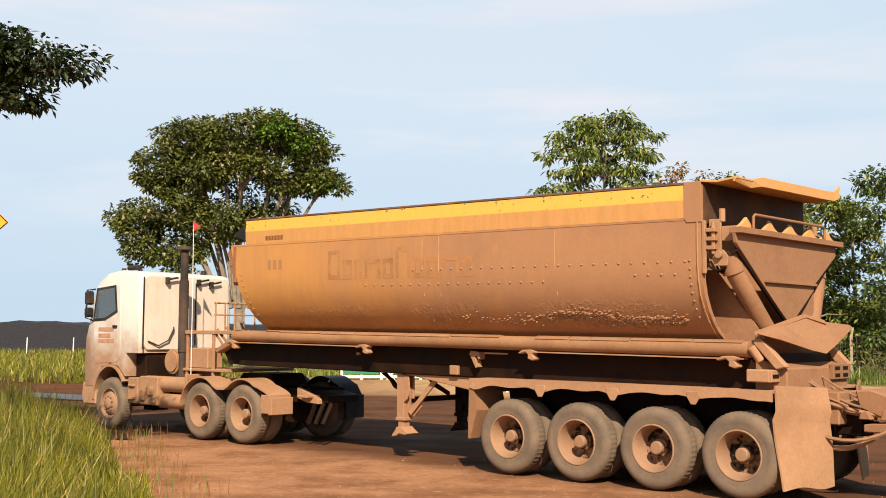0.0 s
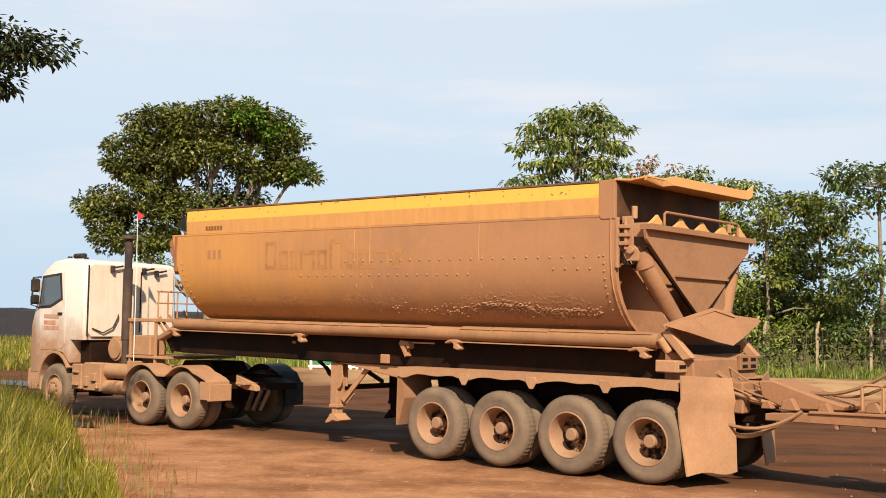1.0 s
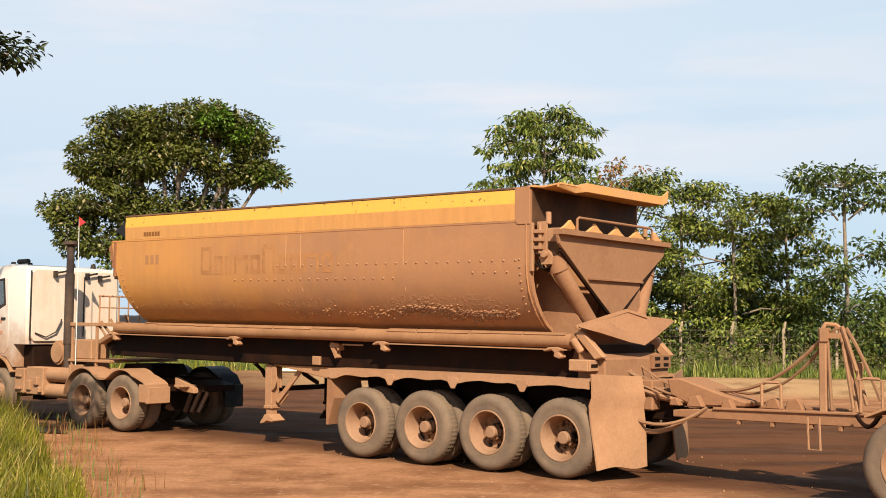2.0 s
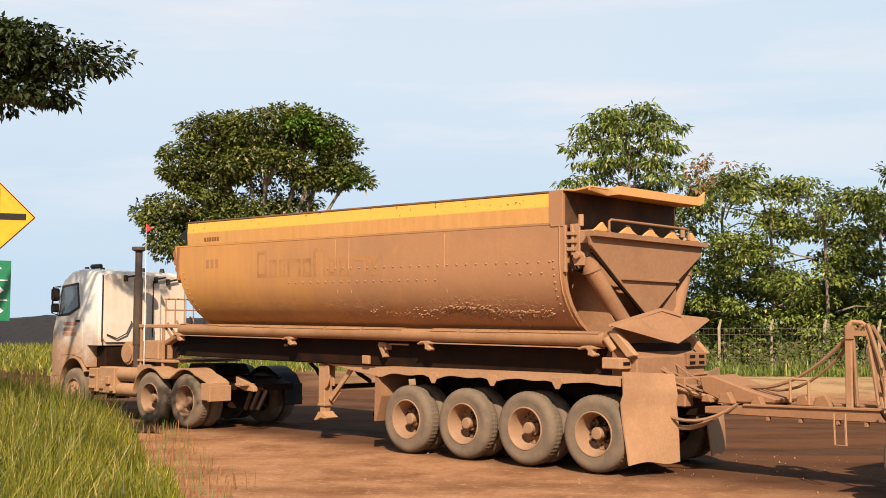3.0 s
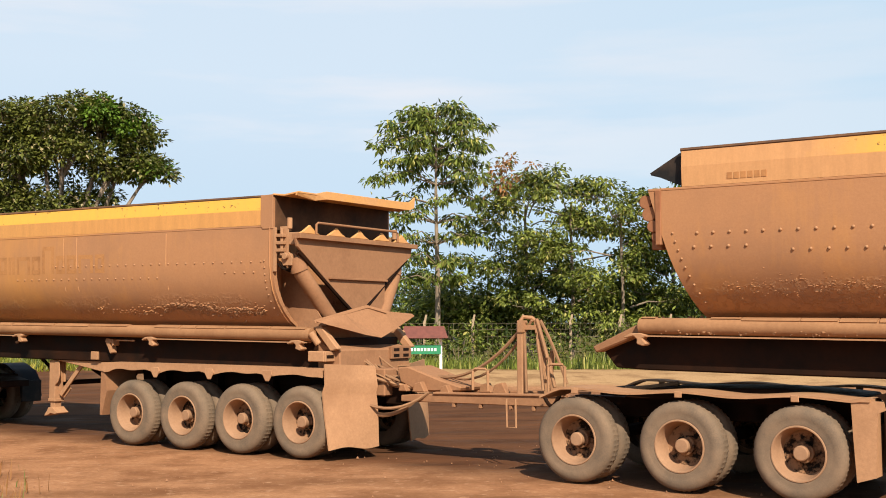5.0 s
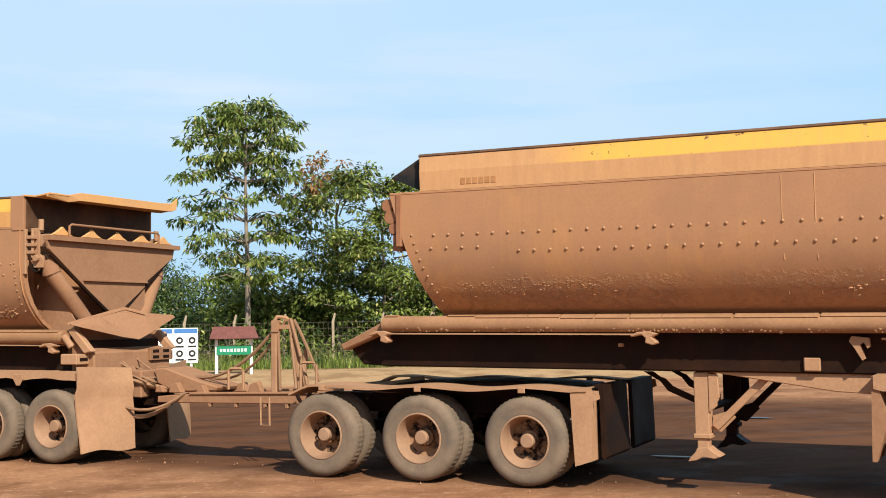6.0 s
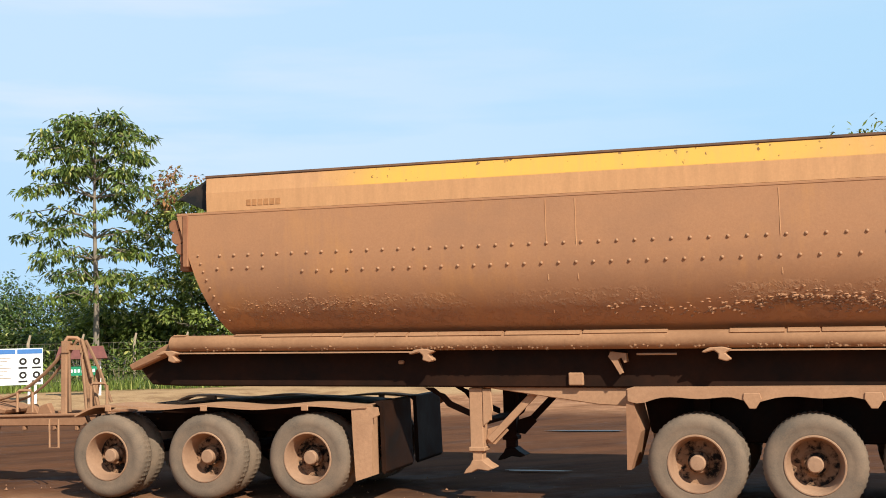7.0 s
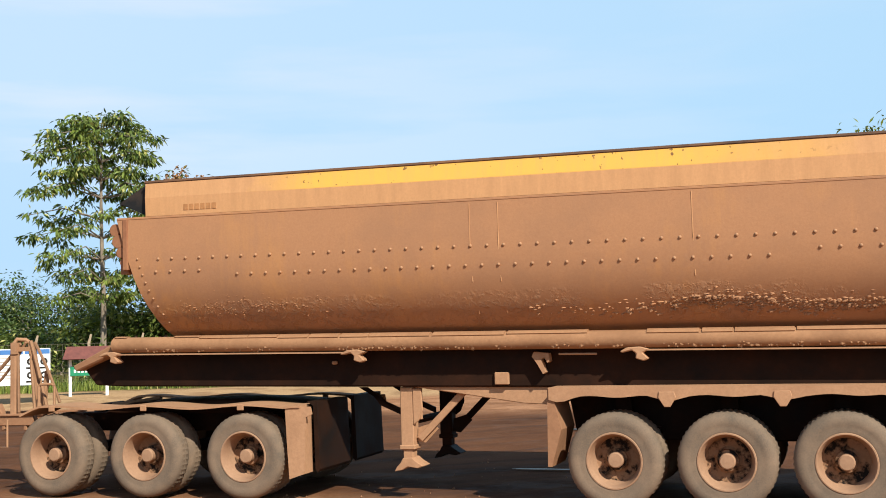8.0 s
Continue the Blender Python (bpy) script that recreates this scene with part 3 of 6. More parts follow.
    slab(bm, [(-2.10, 1.62, 4.30), (-2.10, 1.15, 4.31), (-2.12, 0.9, 4.365), (-2.12, -1.2, 4.385), (-2.12, -1.50, 4.40), (-2.16, -1.62, 4.50)],
         [(-2.07, 1.62, 4.24), (-2.07, 1.15, 4.19), (-2.12, 0.9, 4.23), (-2.12, -1.2, 4.245), (-2.12, -1.50, 4.25), (-2.14, -1.62, 4.30)], 0.03)
    part("spill_plate", bm, M_TAN, t, "bent spill plate, dusty yellow", lift=LIFT, bevel=0.005)
    # tail lifting frame: trapezoid wall with a beam and lugs on top
    bm = B()
    plate(bm, [(-1.64, 3.56), (1.62, 3.56), (1.58, 3.42), (0.14, 2.40), (-0.78, 2.40), (-0.80, 2.92), (-1.60, 3.40)], -2.07, -2.02)
    part("tail_wall", bm, M_DUST, t, "dusty trapezoid tail plate", lift=LIFT, bevel=0.006)
    bm = B()
    box(bm, -2.16, -1.98, -1.70, 1.62, 3.55, 3.63)
    box(bm, -2.12, -2.04, -0.82, 0.80, 2.92, 2.955)
    tube(bm, [(-2.10, -1.15, 3.64), (-2.10, -1.15, 3.80), (-2.10, -1.10, 3.83), (-2.10, 1.10, 3.83), (-2.10, 1.15, 3.80), (-2.10, 1.15, 3.64)], 0.022, 6)
    part("tail_beam", bm, M_DUST, t, lift=LIFT, bevel=0.008)
    for y in (-1.35, -0.75, -0.1, 0.55, 1.25):
        bm = B()
        plate(bm, [(y - 0.26, 3.64), (y - 0.12, 3.70), (y, 3.79), (y + 0.14, 3.70), (y + 0.26, 3.64)], -2.06, -2.01)
        part("lug", bm, M_TAN, t, lift=LIFT, bevel=0.01)
    for s in (1, -1):
        bm = B()
        box(bm, -1.62, -1.57, s * 1.56, s * 1.61, 3.02, 3.74)
        box(bm, -1.80, -1.62, s * 1.47, s * 1.50, 3.30, 3.76)
        box(bm, -2.02, -1.80, s * 1.44, s * 1.49, 3.46, 3.66)
        for z in (3.34, 3.46, 3.58):
            box(bm, -1.76, -1.62, s * 1.50, s * 1.60, z, z + 0.055)
        tube(bm, [(-1.71, s * 1.55, 3.28), (-1.71, s * 1.55, 3.72)], 0.028, 8)
        tube(bm, [(-1.80, s * 1.46, 3.72), (-1.80, s * 1.46, 3.90)], 0.045, 8)
        tube(bm, [(-1.80, s * 1.40, 3.27), (-1.80, s * 1.60, 3.27)], 0.055, 10)
        prism(bm, [(-1.90, 3.12), (-1.72, 3.12), (-1.68, 3.22), (-1.74, 3.34), (-1.84, 3.34), (-1.92, 3.24)], s * 1.50, s * 1.535)
        prism(bm, [(-1.90, 3.12), (-1.72, 3.12), (-1.68, 3.22), (-1.74, 3.34), (-1.84, 3.34), (-1.92, 3.24)], s * 1.36, s * 1.395)
        part("hinge_bracket", bm, M_DUST_PALE, t, "yellow-brown hinge bracket", lift=LIFT, bevel=0.006)
        bm = B()
        for k in range(3):
            tube(bm, sag((-1.60 - 0.05 * k, s * 1.52, 3.16 + 0.03 * k), (-1.86, s * (1.50 - 0.05 * k), 3.10), 0.07 + 0.03 * k, 6), 0.016, 5)
        part("hinge_hose", bm, M_DARK, t, "short looped greasy hose", lift=LIFT, smooth=True)
        bm = B()
        box(bm, 8.62, 8.70, s * 1.54, s * 1.62, 3.05, 3.76)
        for z, r in ((3.62, 0.09), (3.46, 0.10), (3.30, 0.08), (3.16, 0.06)):
            tube(bm, [(8.86 - (3.6 - z) * 0.3, s * 1.38, z), (8.86 - (3.6 - z) * 0.3, s * 1.56, z)], r, 10)
        box(bm, 8.66, 8.80, s * 1.36, s * 1.52, 3.0, 3.7)
        part("front_hinge", bm, M_FRONT_HINGE, t, "reddish front hinge knuckles", lift=LIFT, bevel=0.008)
        bm = B()
        tube(bm, [(-1.86, s * 1.34, 3.14), (-1.90, s * 1.30, 3.02), (-1.98, s * 0.98, 2.62), (-2.06, s * 0.66, 2.22)], 0.125, 14)
        tube(bm, [(-1.84, s * 1.38, 3.26), (-1.88, s * 1.30, 3.04)], 0.155, 14)
        part("tipping_cylinder", bm, M_DUST, t, "thick hydraulic tipping cylinder", lift=LIFT, smooth=True)
        # Dark bar drawn in for the black gap beside the tail plate.
        bm = B()
        tube(bm, [(-2.02, s * 1.50, 3.34), (-2.06, s * 0.16, 2.40)], 0.035, 6)
        part("strut", bm, M_DARK, t, lift=LIFT)
        bm = B()
        prism(bm, [(-1.20, 3.4), (-1.20, 2.05), (-2.18, 2.12)], s * 0.94, s * 0.97)
        part("tail_gusset", bm, M_DUST, t, lift=LIFT)
    # chute plate under the tail wall
    bm = B()
    slab(bm, [(-2.16, 1.20, 2.22), (-2.24, 0.60, 2.34), (-2.30, 0.05, 2.47), (-2.44, -0.28, 2.40), (-2.50, -1.02, 2.36)],
         [(-2.44, 1.14, 2.15), (-2.56, 0.40, 2.00), (-2.60, 0.02, 1.95), (-2.60, -0.30, 2.06), (-2.56, -1.02, 2.32)], 0.03)
    slab(bm, [(-2.10, 1.22, 2.24), (-2.20, 0.60, 2.38), (-2.28, 0.05, 2.50), (-2.42, -0.28, 2.42)],
         [(-2.12, 1.22, 2.19), (-2.22, 0.60, 2.33), (-2.30, 0.05, 2.45), (-2.46, -0.28, 2.36)], -0.03)
    part("chute", bm, M_DUST, t, "bent dusty chute plate", lift=LIFT, bevel=0.008)
    # rail tubes with ledge, hooks
    for s in (1, -1):
        bm = B()
        tube(bm, [(-2.04, s * 1.16, RAIL_Z), (-1.9, s * 1.16, RAIL_Z), (9.15, s * 1.16, RAIL_Z)], 0.112, 14)
        rail = part("side_rail", bm, M_RAIL, t, "round side rail caked in pale dust", lift=LIFT, smooth=True)
        # bent cover strips lapped over the rail's top, each a little different
        g = random.Random(61)
        xs = -1.95
        while xs < 9.0:
            run = min(g.uniform(0.35, 1.15), 9.12 - xs)
            if g.random() < 0.8:
                a0, a1 = g.choice((38, 44, 62)), 104
                ring = [(1.16 + r * math.cos(radians(a)), RAIL_Z + r * math.sin(radians(a))) for r, turn in ((0.127, (a0, 58, 82, a1)), (0.110, (a1, 82, 58, a0))) for a in turn]
                bm = B()
                plate(bm, [(s * y, z) for y, z in ring], xs, xs + run)
                part("cover_strip", bm, M_RAIL, rail, lift=LIFT)
            xs += run + g.uniform(0.01, 0.05)
        bm = B()
        for c0, spread_x, count in ((8.3, 0.5, 20), (6.9, 0.35, 24), (5.0, 0.5, 44), (4.2, 0.4, 30), (2.6, 0.3, 14), (1.2, 0.6, 30), (0.2, 0.5, 30), (-1.0, 0.5, 24)):
            for k in range(count):
                a = radians(g.gauss(-46, 10))
                x, r = g.gauss(c0, spread_x), g.uniform(0.006, 0.019)
                if not -1.9 < x < 9.1:
                    continue
                out = Vector((0, s * math.cos(a), math.sin(a)))
                side = Vector((0, -s * math.sin(a), math.cos(a)))
                c = Vector((x, s * 1.16, RAIL_Z)) + out * 0.110
                ring = [bm.verts.new(c + Vector((g.uniform(0.8, 2.4) * r * math.cos(q), 0, 0)) + side * (r * math.sin(q))) for q in (0.2, 1.3, 2.5, 3.6, 5.0)]
                tip = bm.verts.new(c + out * r * 0.7 + Vector((0, 0, -0.5 * r)))
                for i in range(5):
                    bm.faces.new((ring[i], ring[(i + 1) % 5], tip))
        part("rail_mud", bm, M_RAIL, rail, "crumbs of mud stuck under the rail", lift=LIFT, kind="stuff")
        for a, b in ((-1.95, 1.6), (5.3, 9.1)):
            bm = B()
            box(bm, a, b, s * 1.08, s * 1.25, 1.866, 1.884)
            part("rail_ledge", bm, M_DUST_PALE, t, lift=LIFT)
        for x in (9.18, 5.40, 1.69, -1.75):
            bm = B()
            prism(bm, [(x - 0.17, 1.885), (x - 0.06, 1.915), (x + 0.10, 1.905), (x + 0.19, 1.855), (x + 0.16, 1.84), (x + 0.04, 1.87), (x - 0.01, 1.83), (x + 0.0, 1.77), (x - 0.10, 1.74), (x - 0.16, 1.77), (x - 0.09, 1.84)], s * 1.13, s * 1.26)
            part("hook", bm, M_DUST_PALE, t, lift=LIFT, bevel=0.012)
        bm = B()
        prism(bm, [(2.80, 1.84), (2.99, 1.86), (3.02, 1.80), (2.96, 1.72), (2.88, 1.58), (2.85, 1.60), (2.90, 1.76), (2.86, 1.79), (2.82, 1.72), (2.79, 1.74)], s * 0.96, s * 1.10)
        tube(bm, [(2.66, s * 1.14, 1.83), (2.18, s * 1.14, 1.83)], 0.014, 6)
        part("latch", bm, M_DUST_PALE, t, lift=LIFT)
        for a, b, z0, z1 in ((5.76, 5.83, 1.71, 1.76), (3.36, 3.55, 1.44, 1.60)):
            bm = B()
            box(bm, a, b, s * 0.92, s * 1.00, z0, z1)
            part("marker_box", bm, M_DUST_PALE, t, lift=LIFT, bevel=0.012)
    # chassis
    # The beam's near-black colour carries the shade cast by tub and rail.
    bm = B()
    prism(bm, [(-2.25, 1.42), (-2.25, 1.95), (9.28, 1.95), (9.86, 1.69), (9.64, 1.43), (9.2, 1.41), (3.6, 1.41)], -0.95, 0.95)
    part("chassis_beam", bm, M_DARK, t, "chassis beam, shade under the tub put into its dark colour", lift=LIFT, bevel=0.02)
    bm = B()
    prism(bm, [(9.16, 2.06), (9.92, 1.71), (9.86, 1.63), (9.16, 1.90)], -1.12, 1.12)
    part("nose", bm, M_DUST, t, "sloping nose plate", lift=LIFT, bevel=0.02)
    hg = random.Random(44)
    bm = B()
    for k in range(26):
        x, y, r = hg.uniform(8.55, 9.2), hg.uniform(-1.0, 1.06), hg.uniform(0.05, 0.13)
        foot = [bm.verts.new((x + r * hg.uniform(0.8, 1.5) * math.cos(q), y + r * math.sin(q), 2.03)) for q in (0.2, 1.3, 2.5, 3.6, 5.0)]
        tip = bm.verts.new((x, y, 2.03 + r * hg.uniform(0.6, 1.2)))
        for i in range(5):
            bm.faces.new((foot[i], foot[(i + 1) % 5], tip))
    part("dirt_heap", bm, M_DUST, t, "spilt clods heaped on the nose", lift=LIFT, kind="stuff")
    bm = B()
    prism(bm, [(5.0, 1.45), (2.76, 1.45), (2.76, 1.18), (3.2, 1.20)], -0.90, 0.90)
    part("skid_plate", bm, M_DUST_PALE, t, lift=LIFT, bevel=0.01)
    # tail box, lamps, coupling
    bm = B()
    prism(bm, [(-2.0, 1.90), (-2.0, 2.20), (-2.12, 2.20), (-2.12, 1.86), (-2.46, 1.76), (-2.48, 1.35), (-2.0, 1.35)], -0.98, 0.98)
    box(bm, -2.9, -2.55, -0.35, 0.35, 1.0, 1.45)
    part("tail_box", bm, M_DUST, t, bevel=0.02, lift=LIFT)
    for s in (1, -1):
        bm = B()
        box(bm, -2.34, -2.0, s * 0.98, s * 1.24, 1.57, 1.74)
        prism(bm, [(-2.0, 2.12), (-2.14, 2.16), (-2.52, 1.78), (-2.36, 1.74)], s * 0.98, s * 1.10)
        tube(bm, [(-2.1, s * 1.28, 2.04), (-2.2, s * 1.2, 1.85)], 0.06, 8)
        part("tail_bracket", bm, M_DUST_PALE, t, lift=LIFT, bevel=0.015)
        holder_y = 0.64 if s < 0 else 1.11
        bm = B()
        if s < 0:
            box(bm, -2.52, -2.46, -0.96, -0.38, 1.58, 1.80)
        else:
            box(bm, -2.365, -2.335, 0.985, 1.235, 1.575, 1.735)
        holder = part("lamp_holder", bm, M_DUST_PALE if s > 0 else M_DUST, t, lift=LIFT, bevel=0.008)
        for dy in ((-0.12, 0.16) if s < 0 else (0.0,)):
            for z in ((1.64, 1.74) if s < 0 else (1.655,)):
                bm = B()
                y, w, x = s * (holder_y + dy), (0.08 if s < 0 else 0.09), (-2.515 if s < 0 else -2.361)
                box(bm, x - 0.011, x, y - w, y + w, z - 0.025, z + 0.025)
                part("slot", bm, M_DARK, holder, lift=LIFT)
    # fenders over the four axles, with scalloped lower edge
    for s in (1, -1):
        bm = B()
        top, low = [], []
        for i in range(53):
            x = 2.74 - 5.2 * i / 52
            ph = ((x - 0.0) / 1.31) * math.tau
            top.append((x, 1.455 - 0.012 * (i / 52) + 0.008 * math.sin(5 * x)))
            low.append((x, 1.345 - 0.05 * max(0.0, math.cos(ph)) ** 3 + 0.012 * math.sin(9.1 * x) - (0.03 * max(0, i - 40) / 12)))
        prism(bm, top + low[::-1], s * 1.40, s * 1.425)
        strip(bm, [(2.74, 1.46), (0.5, 1.455), (-2.50, 1.44)], s * 0.62, s * 1.42, 0.025)
        part("fender", bm, M_DUST_PALE, t, "flat dusty steel fender")
        for x in (1.31, 0.0, -1.31):
            bm = B()
            prism(bm, [(x - 0.09, 1.40), (x + 0.09, 1.40), (x + 0.10, 1.33), (x + 0.03, 1.22), (x - 0.04, 1.22), (x - 0.11, 1.33)], s * 1.424, s * 1.445)
            part("fender_tab", bm, M_DUST_PALE, t, bevel=0.006)
        bm = B()
        prism(bm, [(2.76, 1.45), (2.70, 1.40), (2.60, 0.95), (2.73, 0.50), (2.78, 0.50)], s * 0.66, s * 1.40)
        part("front_flap", bm, M_DUST, t)
        bm = B()
        ring = [(-2.46, 1.43, 1.52), (-2.60, 1.43, 0.18), (-2.88, 0.45, 0.17), (-2.76, 0.47, 1.47)]
        vs = [bm.verts.new((x, s * y, z)) for x, y, z in ring] + [bm.verts.new((x + 0.025, s * y, z)) for x, y, z in ring]
        for f in ((0, 1, 2, 3), (7, 6, 5, 4), (0, 4, 5, 1), (1, 5, 6, 2), (2, 6, 7, 3), (3, 7, 4, 0)):
            bm.faces.new([vs[i] for i in f])
        bmesh.ops.subdivide_edges(bm, edges=bm.edges, cuts=11, use_grid_fill=True)
        for v in bm.verts:
            v.co.x += 0.020 * math.sin(4.0 * v.co.z + 3.0 * v.co.y) - (0.05 if v.co.z > 1.12 else 0.0) + 0.03 * max(0.0, abs(v.co.y) - 1.25)
            v.co.z += 0.025 * math.sin(7.0 * v.co.y) if v.co.z < 0.3 else 0.0
        part("mud_flap", bm, M_DUST_PALE, t, "large dusty mud flap", smooth=True)
        for x in (1.965, 0.655, -0.655, -1.965):
            add_wheel(t, x, s * 1.42, s)
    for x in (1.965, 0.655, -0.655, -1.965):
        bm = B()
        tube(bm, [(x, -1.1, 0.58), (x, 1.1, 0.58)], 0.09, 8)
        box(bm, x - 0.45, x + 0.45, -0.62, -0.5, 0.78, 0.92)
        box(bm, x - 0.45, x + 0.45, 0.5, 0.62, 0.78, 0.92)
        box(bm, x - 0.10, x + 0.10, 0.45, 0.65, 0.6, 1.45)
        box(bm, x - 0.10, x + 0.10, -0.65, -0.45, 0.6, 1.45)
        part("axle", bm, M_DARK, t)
    # Added dark block that stands in for the shade between the wheels.
    bm = B()
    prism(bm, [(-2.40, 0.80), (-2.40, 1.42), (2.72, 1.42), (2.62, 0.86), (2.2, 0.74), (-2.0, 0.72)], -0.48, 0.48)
    part("suspension_frame", bm, M_DARK, t, "dark block added for the shaded gap between the wheels", bevel=0.02)
    # landing legs; the far one's shade is put into a dark colour
    for s in (1, -1):
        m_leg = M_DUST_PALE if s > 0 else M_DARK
        leg = B()
        box(leg, 4.72, 4.90, s * 0.68, s * 0.88, 0.66, 1.46)
        box(leg, 4.66, 4.72, s * 0.66, s * 0.70, 1.02, 1.46)
        prism(leg, [(4.66, 1.44), (4.60, 1.44), (4.58, 1.16), (4.64, 1.02), (4.72, 0.96), (4.72, 1.44)], s * 0.86, s * 0.89)
        box(leg, 4.74, 4.88, s * 0.70, s * 0.86, 0.50, 0.66)
        box(leg, 4.70, 4.92, s * 0.67, s * 0.89, 0.64, 0.70)
        lg = part("landing_leg", leg, m_leg, t, "dusty landing leg, the far one coloured shade-dark", bevel=0.01)
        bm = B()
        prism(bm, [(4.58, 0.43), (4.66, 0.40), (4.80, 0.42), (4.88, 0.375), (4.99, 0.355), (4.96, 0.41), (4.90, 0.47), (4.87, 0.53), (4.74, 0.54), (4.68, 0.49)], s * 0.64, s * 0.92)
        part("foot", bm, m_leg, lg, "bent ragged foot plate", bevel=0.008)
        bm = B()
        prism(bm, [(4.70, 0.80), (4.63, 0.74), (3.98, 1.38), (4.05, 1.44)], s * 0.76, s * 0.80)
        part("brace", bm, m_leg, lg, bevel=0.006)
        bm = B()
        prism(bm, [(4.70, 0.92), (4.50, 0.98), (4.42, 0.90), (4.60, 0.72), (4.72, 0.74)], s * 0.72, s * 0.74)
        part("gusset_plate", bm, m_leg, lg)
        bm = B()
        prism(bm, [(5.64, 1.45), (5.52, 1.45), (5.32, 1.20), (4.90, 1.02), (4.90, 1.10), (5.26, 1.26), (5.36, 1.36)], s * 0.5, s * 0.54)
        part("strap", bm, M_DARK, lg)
    bm = B()
    tube(bm, [(4.8, -0.7, 1.0), (4.8, 0.7, 1.0)], 0.05, 8)
    part("cross_shaft", bm, M_DARK, t)
    # rivets in two rows
    bm = B()
    bmesh.ops.create_uvsphere(bm, u_segments=8, v_segments=4, radius=0.021)
    rv = bpy.data.meshes.new("rivet")
    bm.to_mesh(rv)
    bm.free()
    for f in rv.polygons:
        f.use_smooth = True
    rv.materials.append(M_DUST_PALE)
    upper = [(8.13 - 0.2145 * i, 3.19) for i in range(45)]
    lower = [(6.92 - 0.2145 * i, 2.95) for i in range(33)]
    ends = [(8.18 - 0.228 * i, 3.015) for i in range(4)] + [(-0.50 - 0.2145 * i, 3.018) for i in range(4)]
    for x, z in upper + lower + ends:
        shared("rivet", rv, tub, pose(x, side_at(z) + 0.004, z + LIFT * x))
    for k in range(9):
        z = 3.2 - 0.11 * k
        shared("rivet", rv, tub, pose(front_at(z) - 0.16, side_at(z) + 0.004, z + LIFT * 8.3) @ Matrix.Scale(0.8, 4))
        shared("rivet", rv, tub, pose(-1.38, side_at(z) + 0.004, z - 0.016) @ Matrix.Scale(0.8, 4))
    # caked mud low on the side
    rng = random.Random(5)
    for name, count, patches in (("mud_crust", 640, ((-1.1, 0.6), (-1.2, 1.3), (-1.2, 1.9), (-1.2, 3.0))), ("front_crust", 200, ((5.7, 7.9), (6.1, 7.5)))):
        bm = B()
        for k in range(count):
            x = rng.uniform(*rng.choice(patches))
            z = (2.41 + 0.045 * math.sin(2.3 * x) + rng.gauss(0, 0.05)) if name == "mud_crust" else 2.52 + rng.gauss(0, 0.075)
            clump = 0.5 + 0.5 * noise.noise(Vector((x * 5.0, z * 9.0, 2.0)))
            r = (rng.uniform(0.010, 0.022) + 0.034 * max(0.0, clump - 0.45)) * (1.0 if name == "mud_crust" else 0.55)
            c = Vector((x, side_at(z), z))
            ring = [bm.verts.new(c + Vector((rng.uniform(0.8, 2.4) * r * math.cos(a), -0.006 - 0.7 * r * math.sin(a), rng.uniform(0.8, 1.5) * r * math.sin(a)))) for a in (0.2, 1.3, 2.5, 3.6, 5.0)]
            tip = bm.verts.new(c + Vector((0, r * (0.6 if name == "mud_crust" else 0.4), -r * 0.4)))
            for i in range(5):
                bm.faces.new((ring[i], ring[(i + 1) % 5], tip))
        part(name, bm, M_TUB, tub, "crumbs of caked mud", lift=LIFT, kind="stuff")
    # faint markings: a small row near the nose and one long faded wordmark as bars
    def decal(bm, x0, x1, z0, z1):
        n = max(1, round((z1 - z0) / 0.06))
        zs = [z0 + (z1 - z0) * i / n for i in range(n + 1)]
        a = [bm.verts.new((x0, side_at(z) + 0.003, z)) for z in zs]
        b = [bm.verts.new((x1, side_at(z) + 0.003, z)) for z in zs]
        for i in range(n):
            bm.faces.new((a[i], a[i + 1], b[i + 1], b[i]))

    def glyph(bm, x, w, z, h, bar=0.075, open_foot=False):
        """A hollow upright block, as a worn sign-painted shape."""
        decal(bm, x - bar, x, z, z + h)
        decal(bm, x - w, x - w + bar, z, z + h)
        decal(bm, x - w + bar, x - bar, z + h - bar, z + h)
        if not open_foot:
            decal(bm, x - w + bar, x - bar, z, z + bar)

    bm = B()
    x0 = 5.95
    for i, (w, h) in enumerate(((0.32, 0.52), (0.25, 0.34), (0.19, 0.34), (0.40, 0.34), (0.25, 0.34), (0.34, 0.52), (0.25, 0.34), (0.27, 0.34), (0.40, 0.34), (0.25, 0.34))):
        glyph(bm, x0, w, 3.06, h, open_foot=i in (2, 3, 5, 8))
        x0 -= w + 0.06
    part("faded_lettering", bm, M_MARK, tub, "long faded dark lettering under the dust", lift=LIFT)
    bm = B()
    for i in range(3):
        decal(bm, 7.65 - i * 0.16 - 0.10, 7.65 - i * 0.16, 3.28, 3.46)
    part("faded_number", bm, M_GHOST, tub, lift=LIFT)
    bm = B()
    for i in range(6):
        box(bm, 7.72 - i * 0.088 - 0.066, 7.72 - i * 0.088, 1.604, 1.613, 3.845, 3.925)
    part("small_marking", bm, M_MARK_DARK, t, "row of small dark letter blocks", lift=LIFT)
    # the load
    bm = B()
    nx, ny = 60, 12
    grid = [[bm.verts.new((-1.4 + 9.6 * i / nx, -1.5 + 3.0 * j / ny,
                           4.05 + 0.22 * math.sin(math.pi * j / ny) + 0.10 * noise.noise(Vector((i * 0.5, j * 0.6, 3.1))) + 0.06 * noise.noise(Vector((i * 1.7, j * 1.9, 9)))))
             for j in range(ny + 1)] for i in range(nx + 1)]
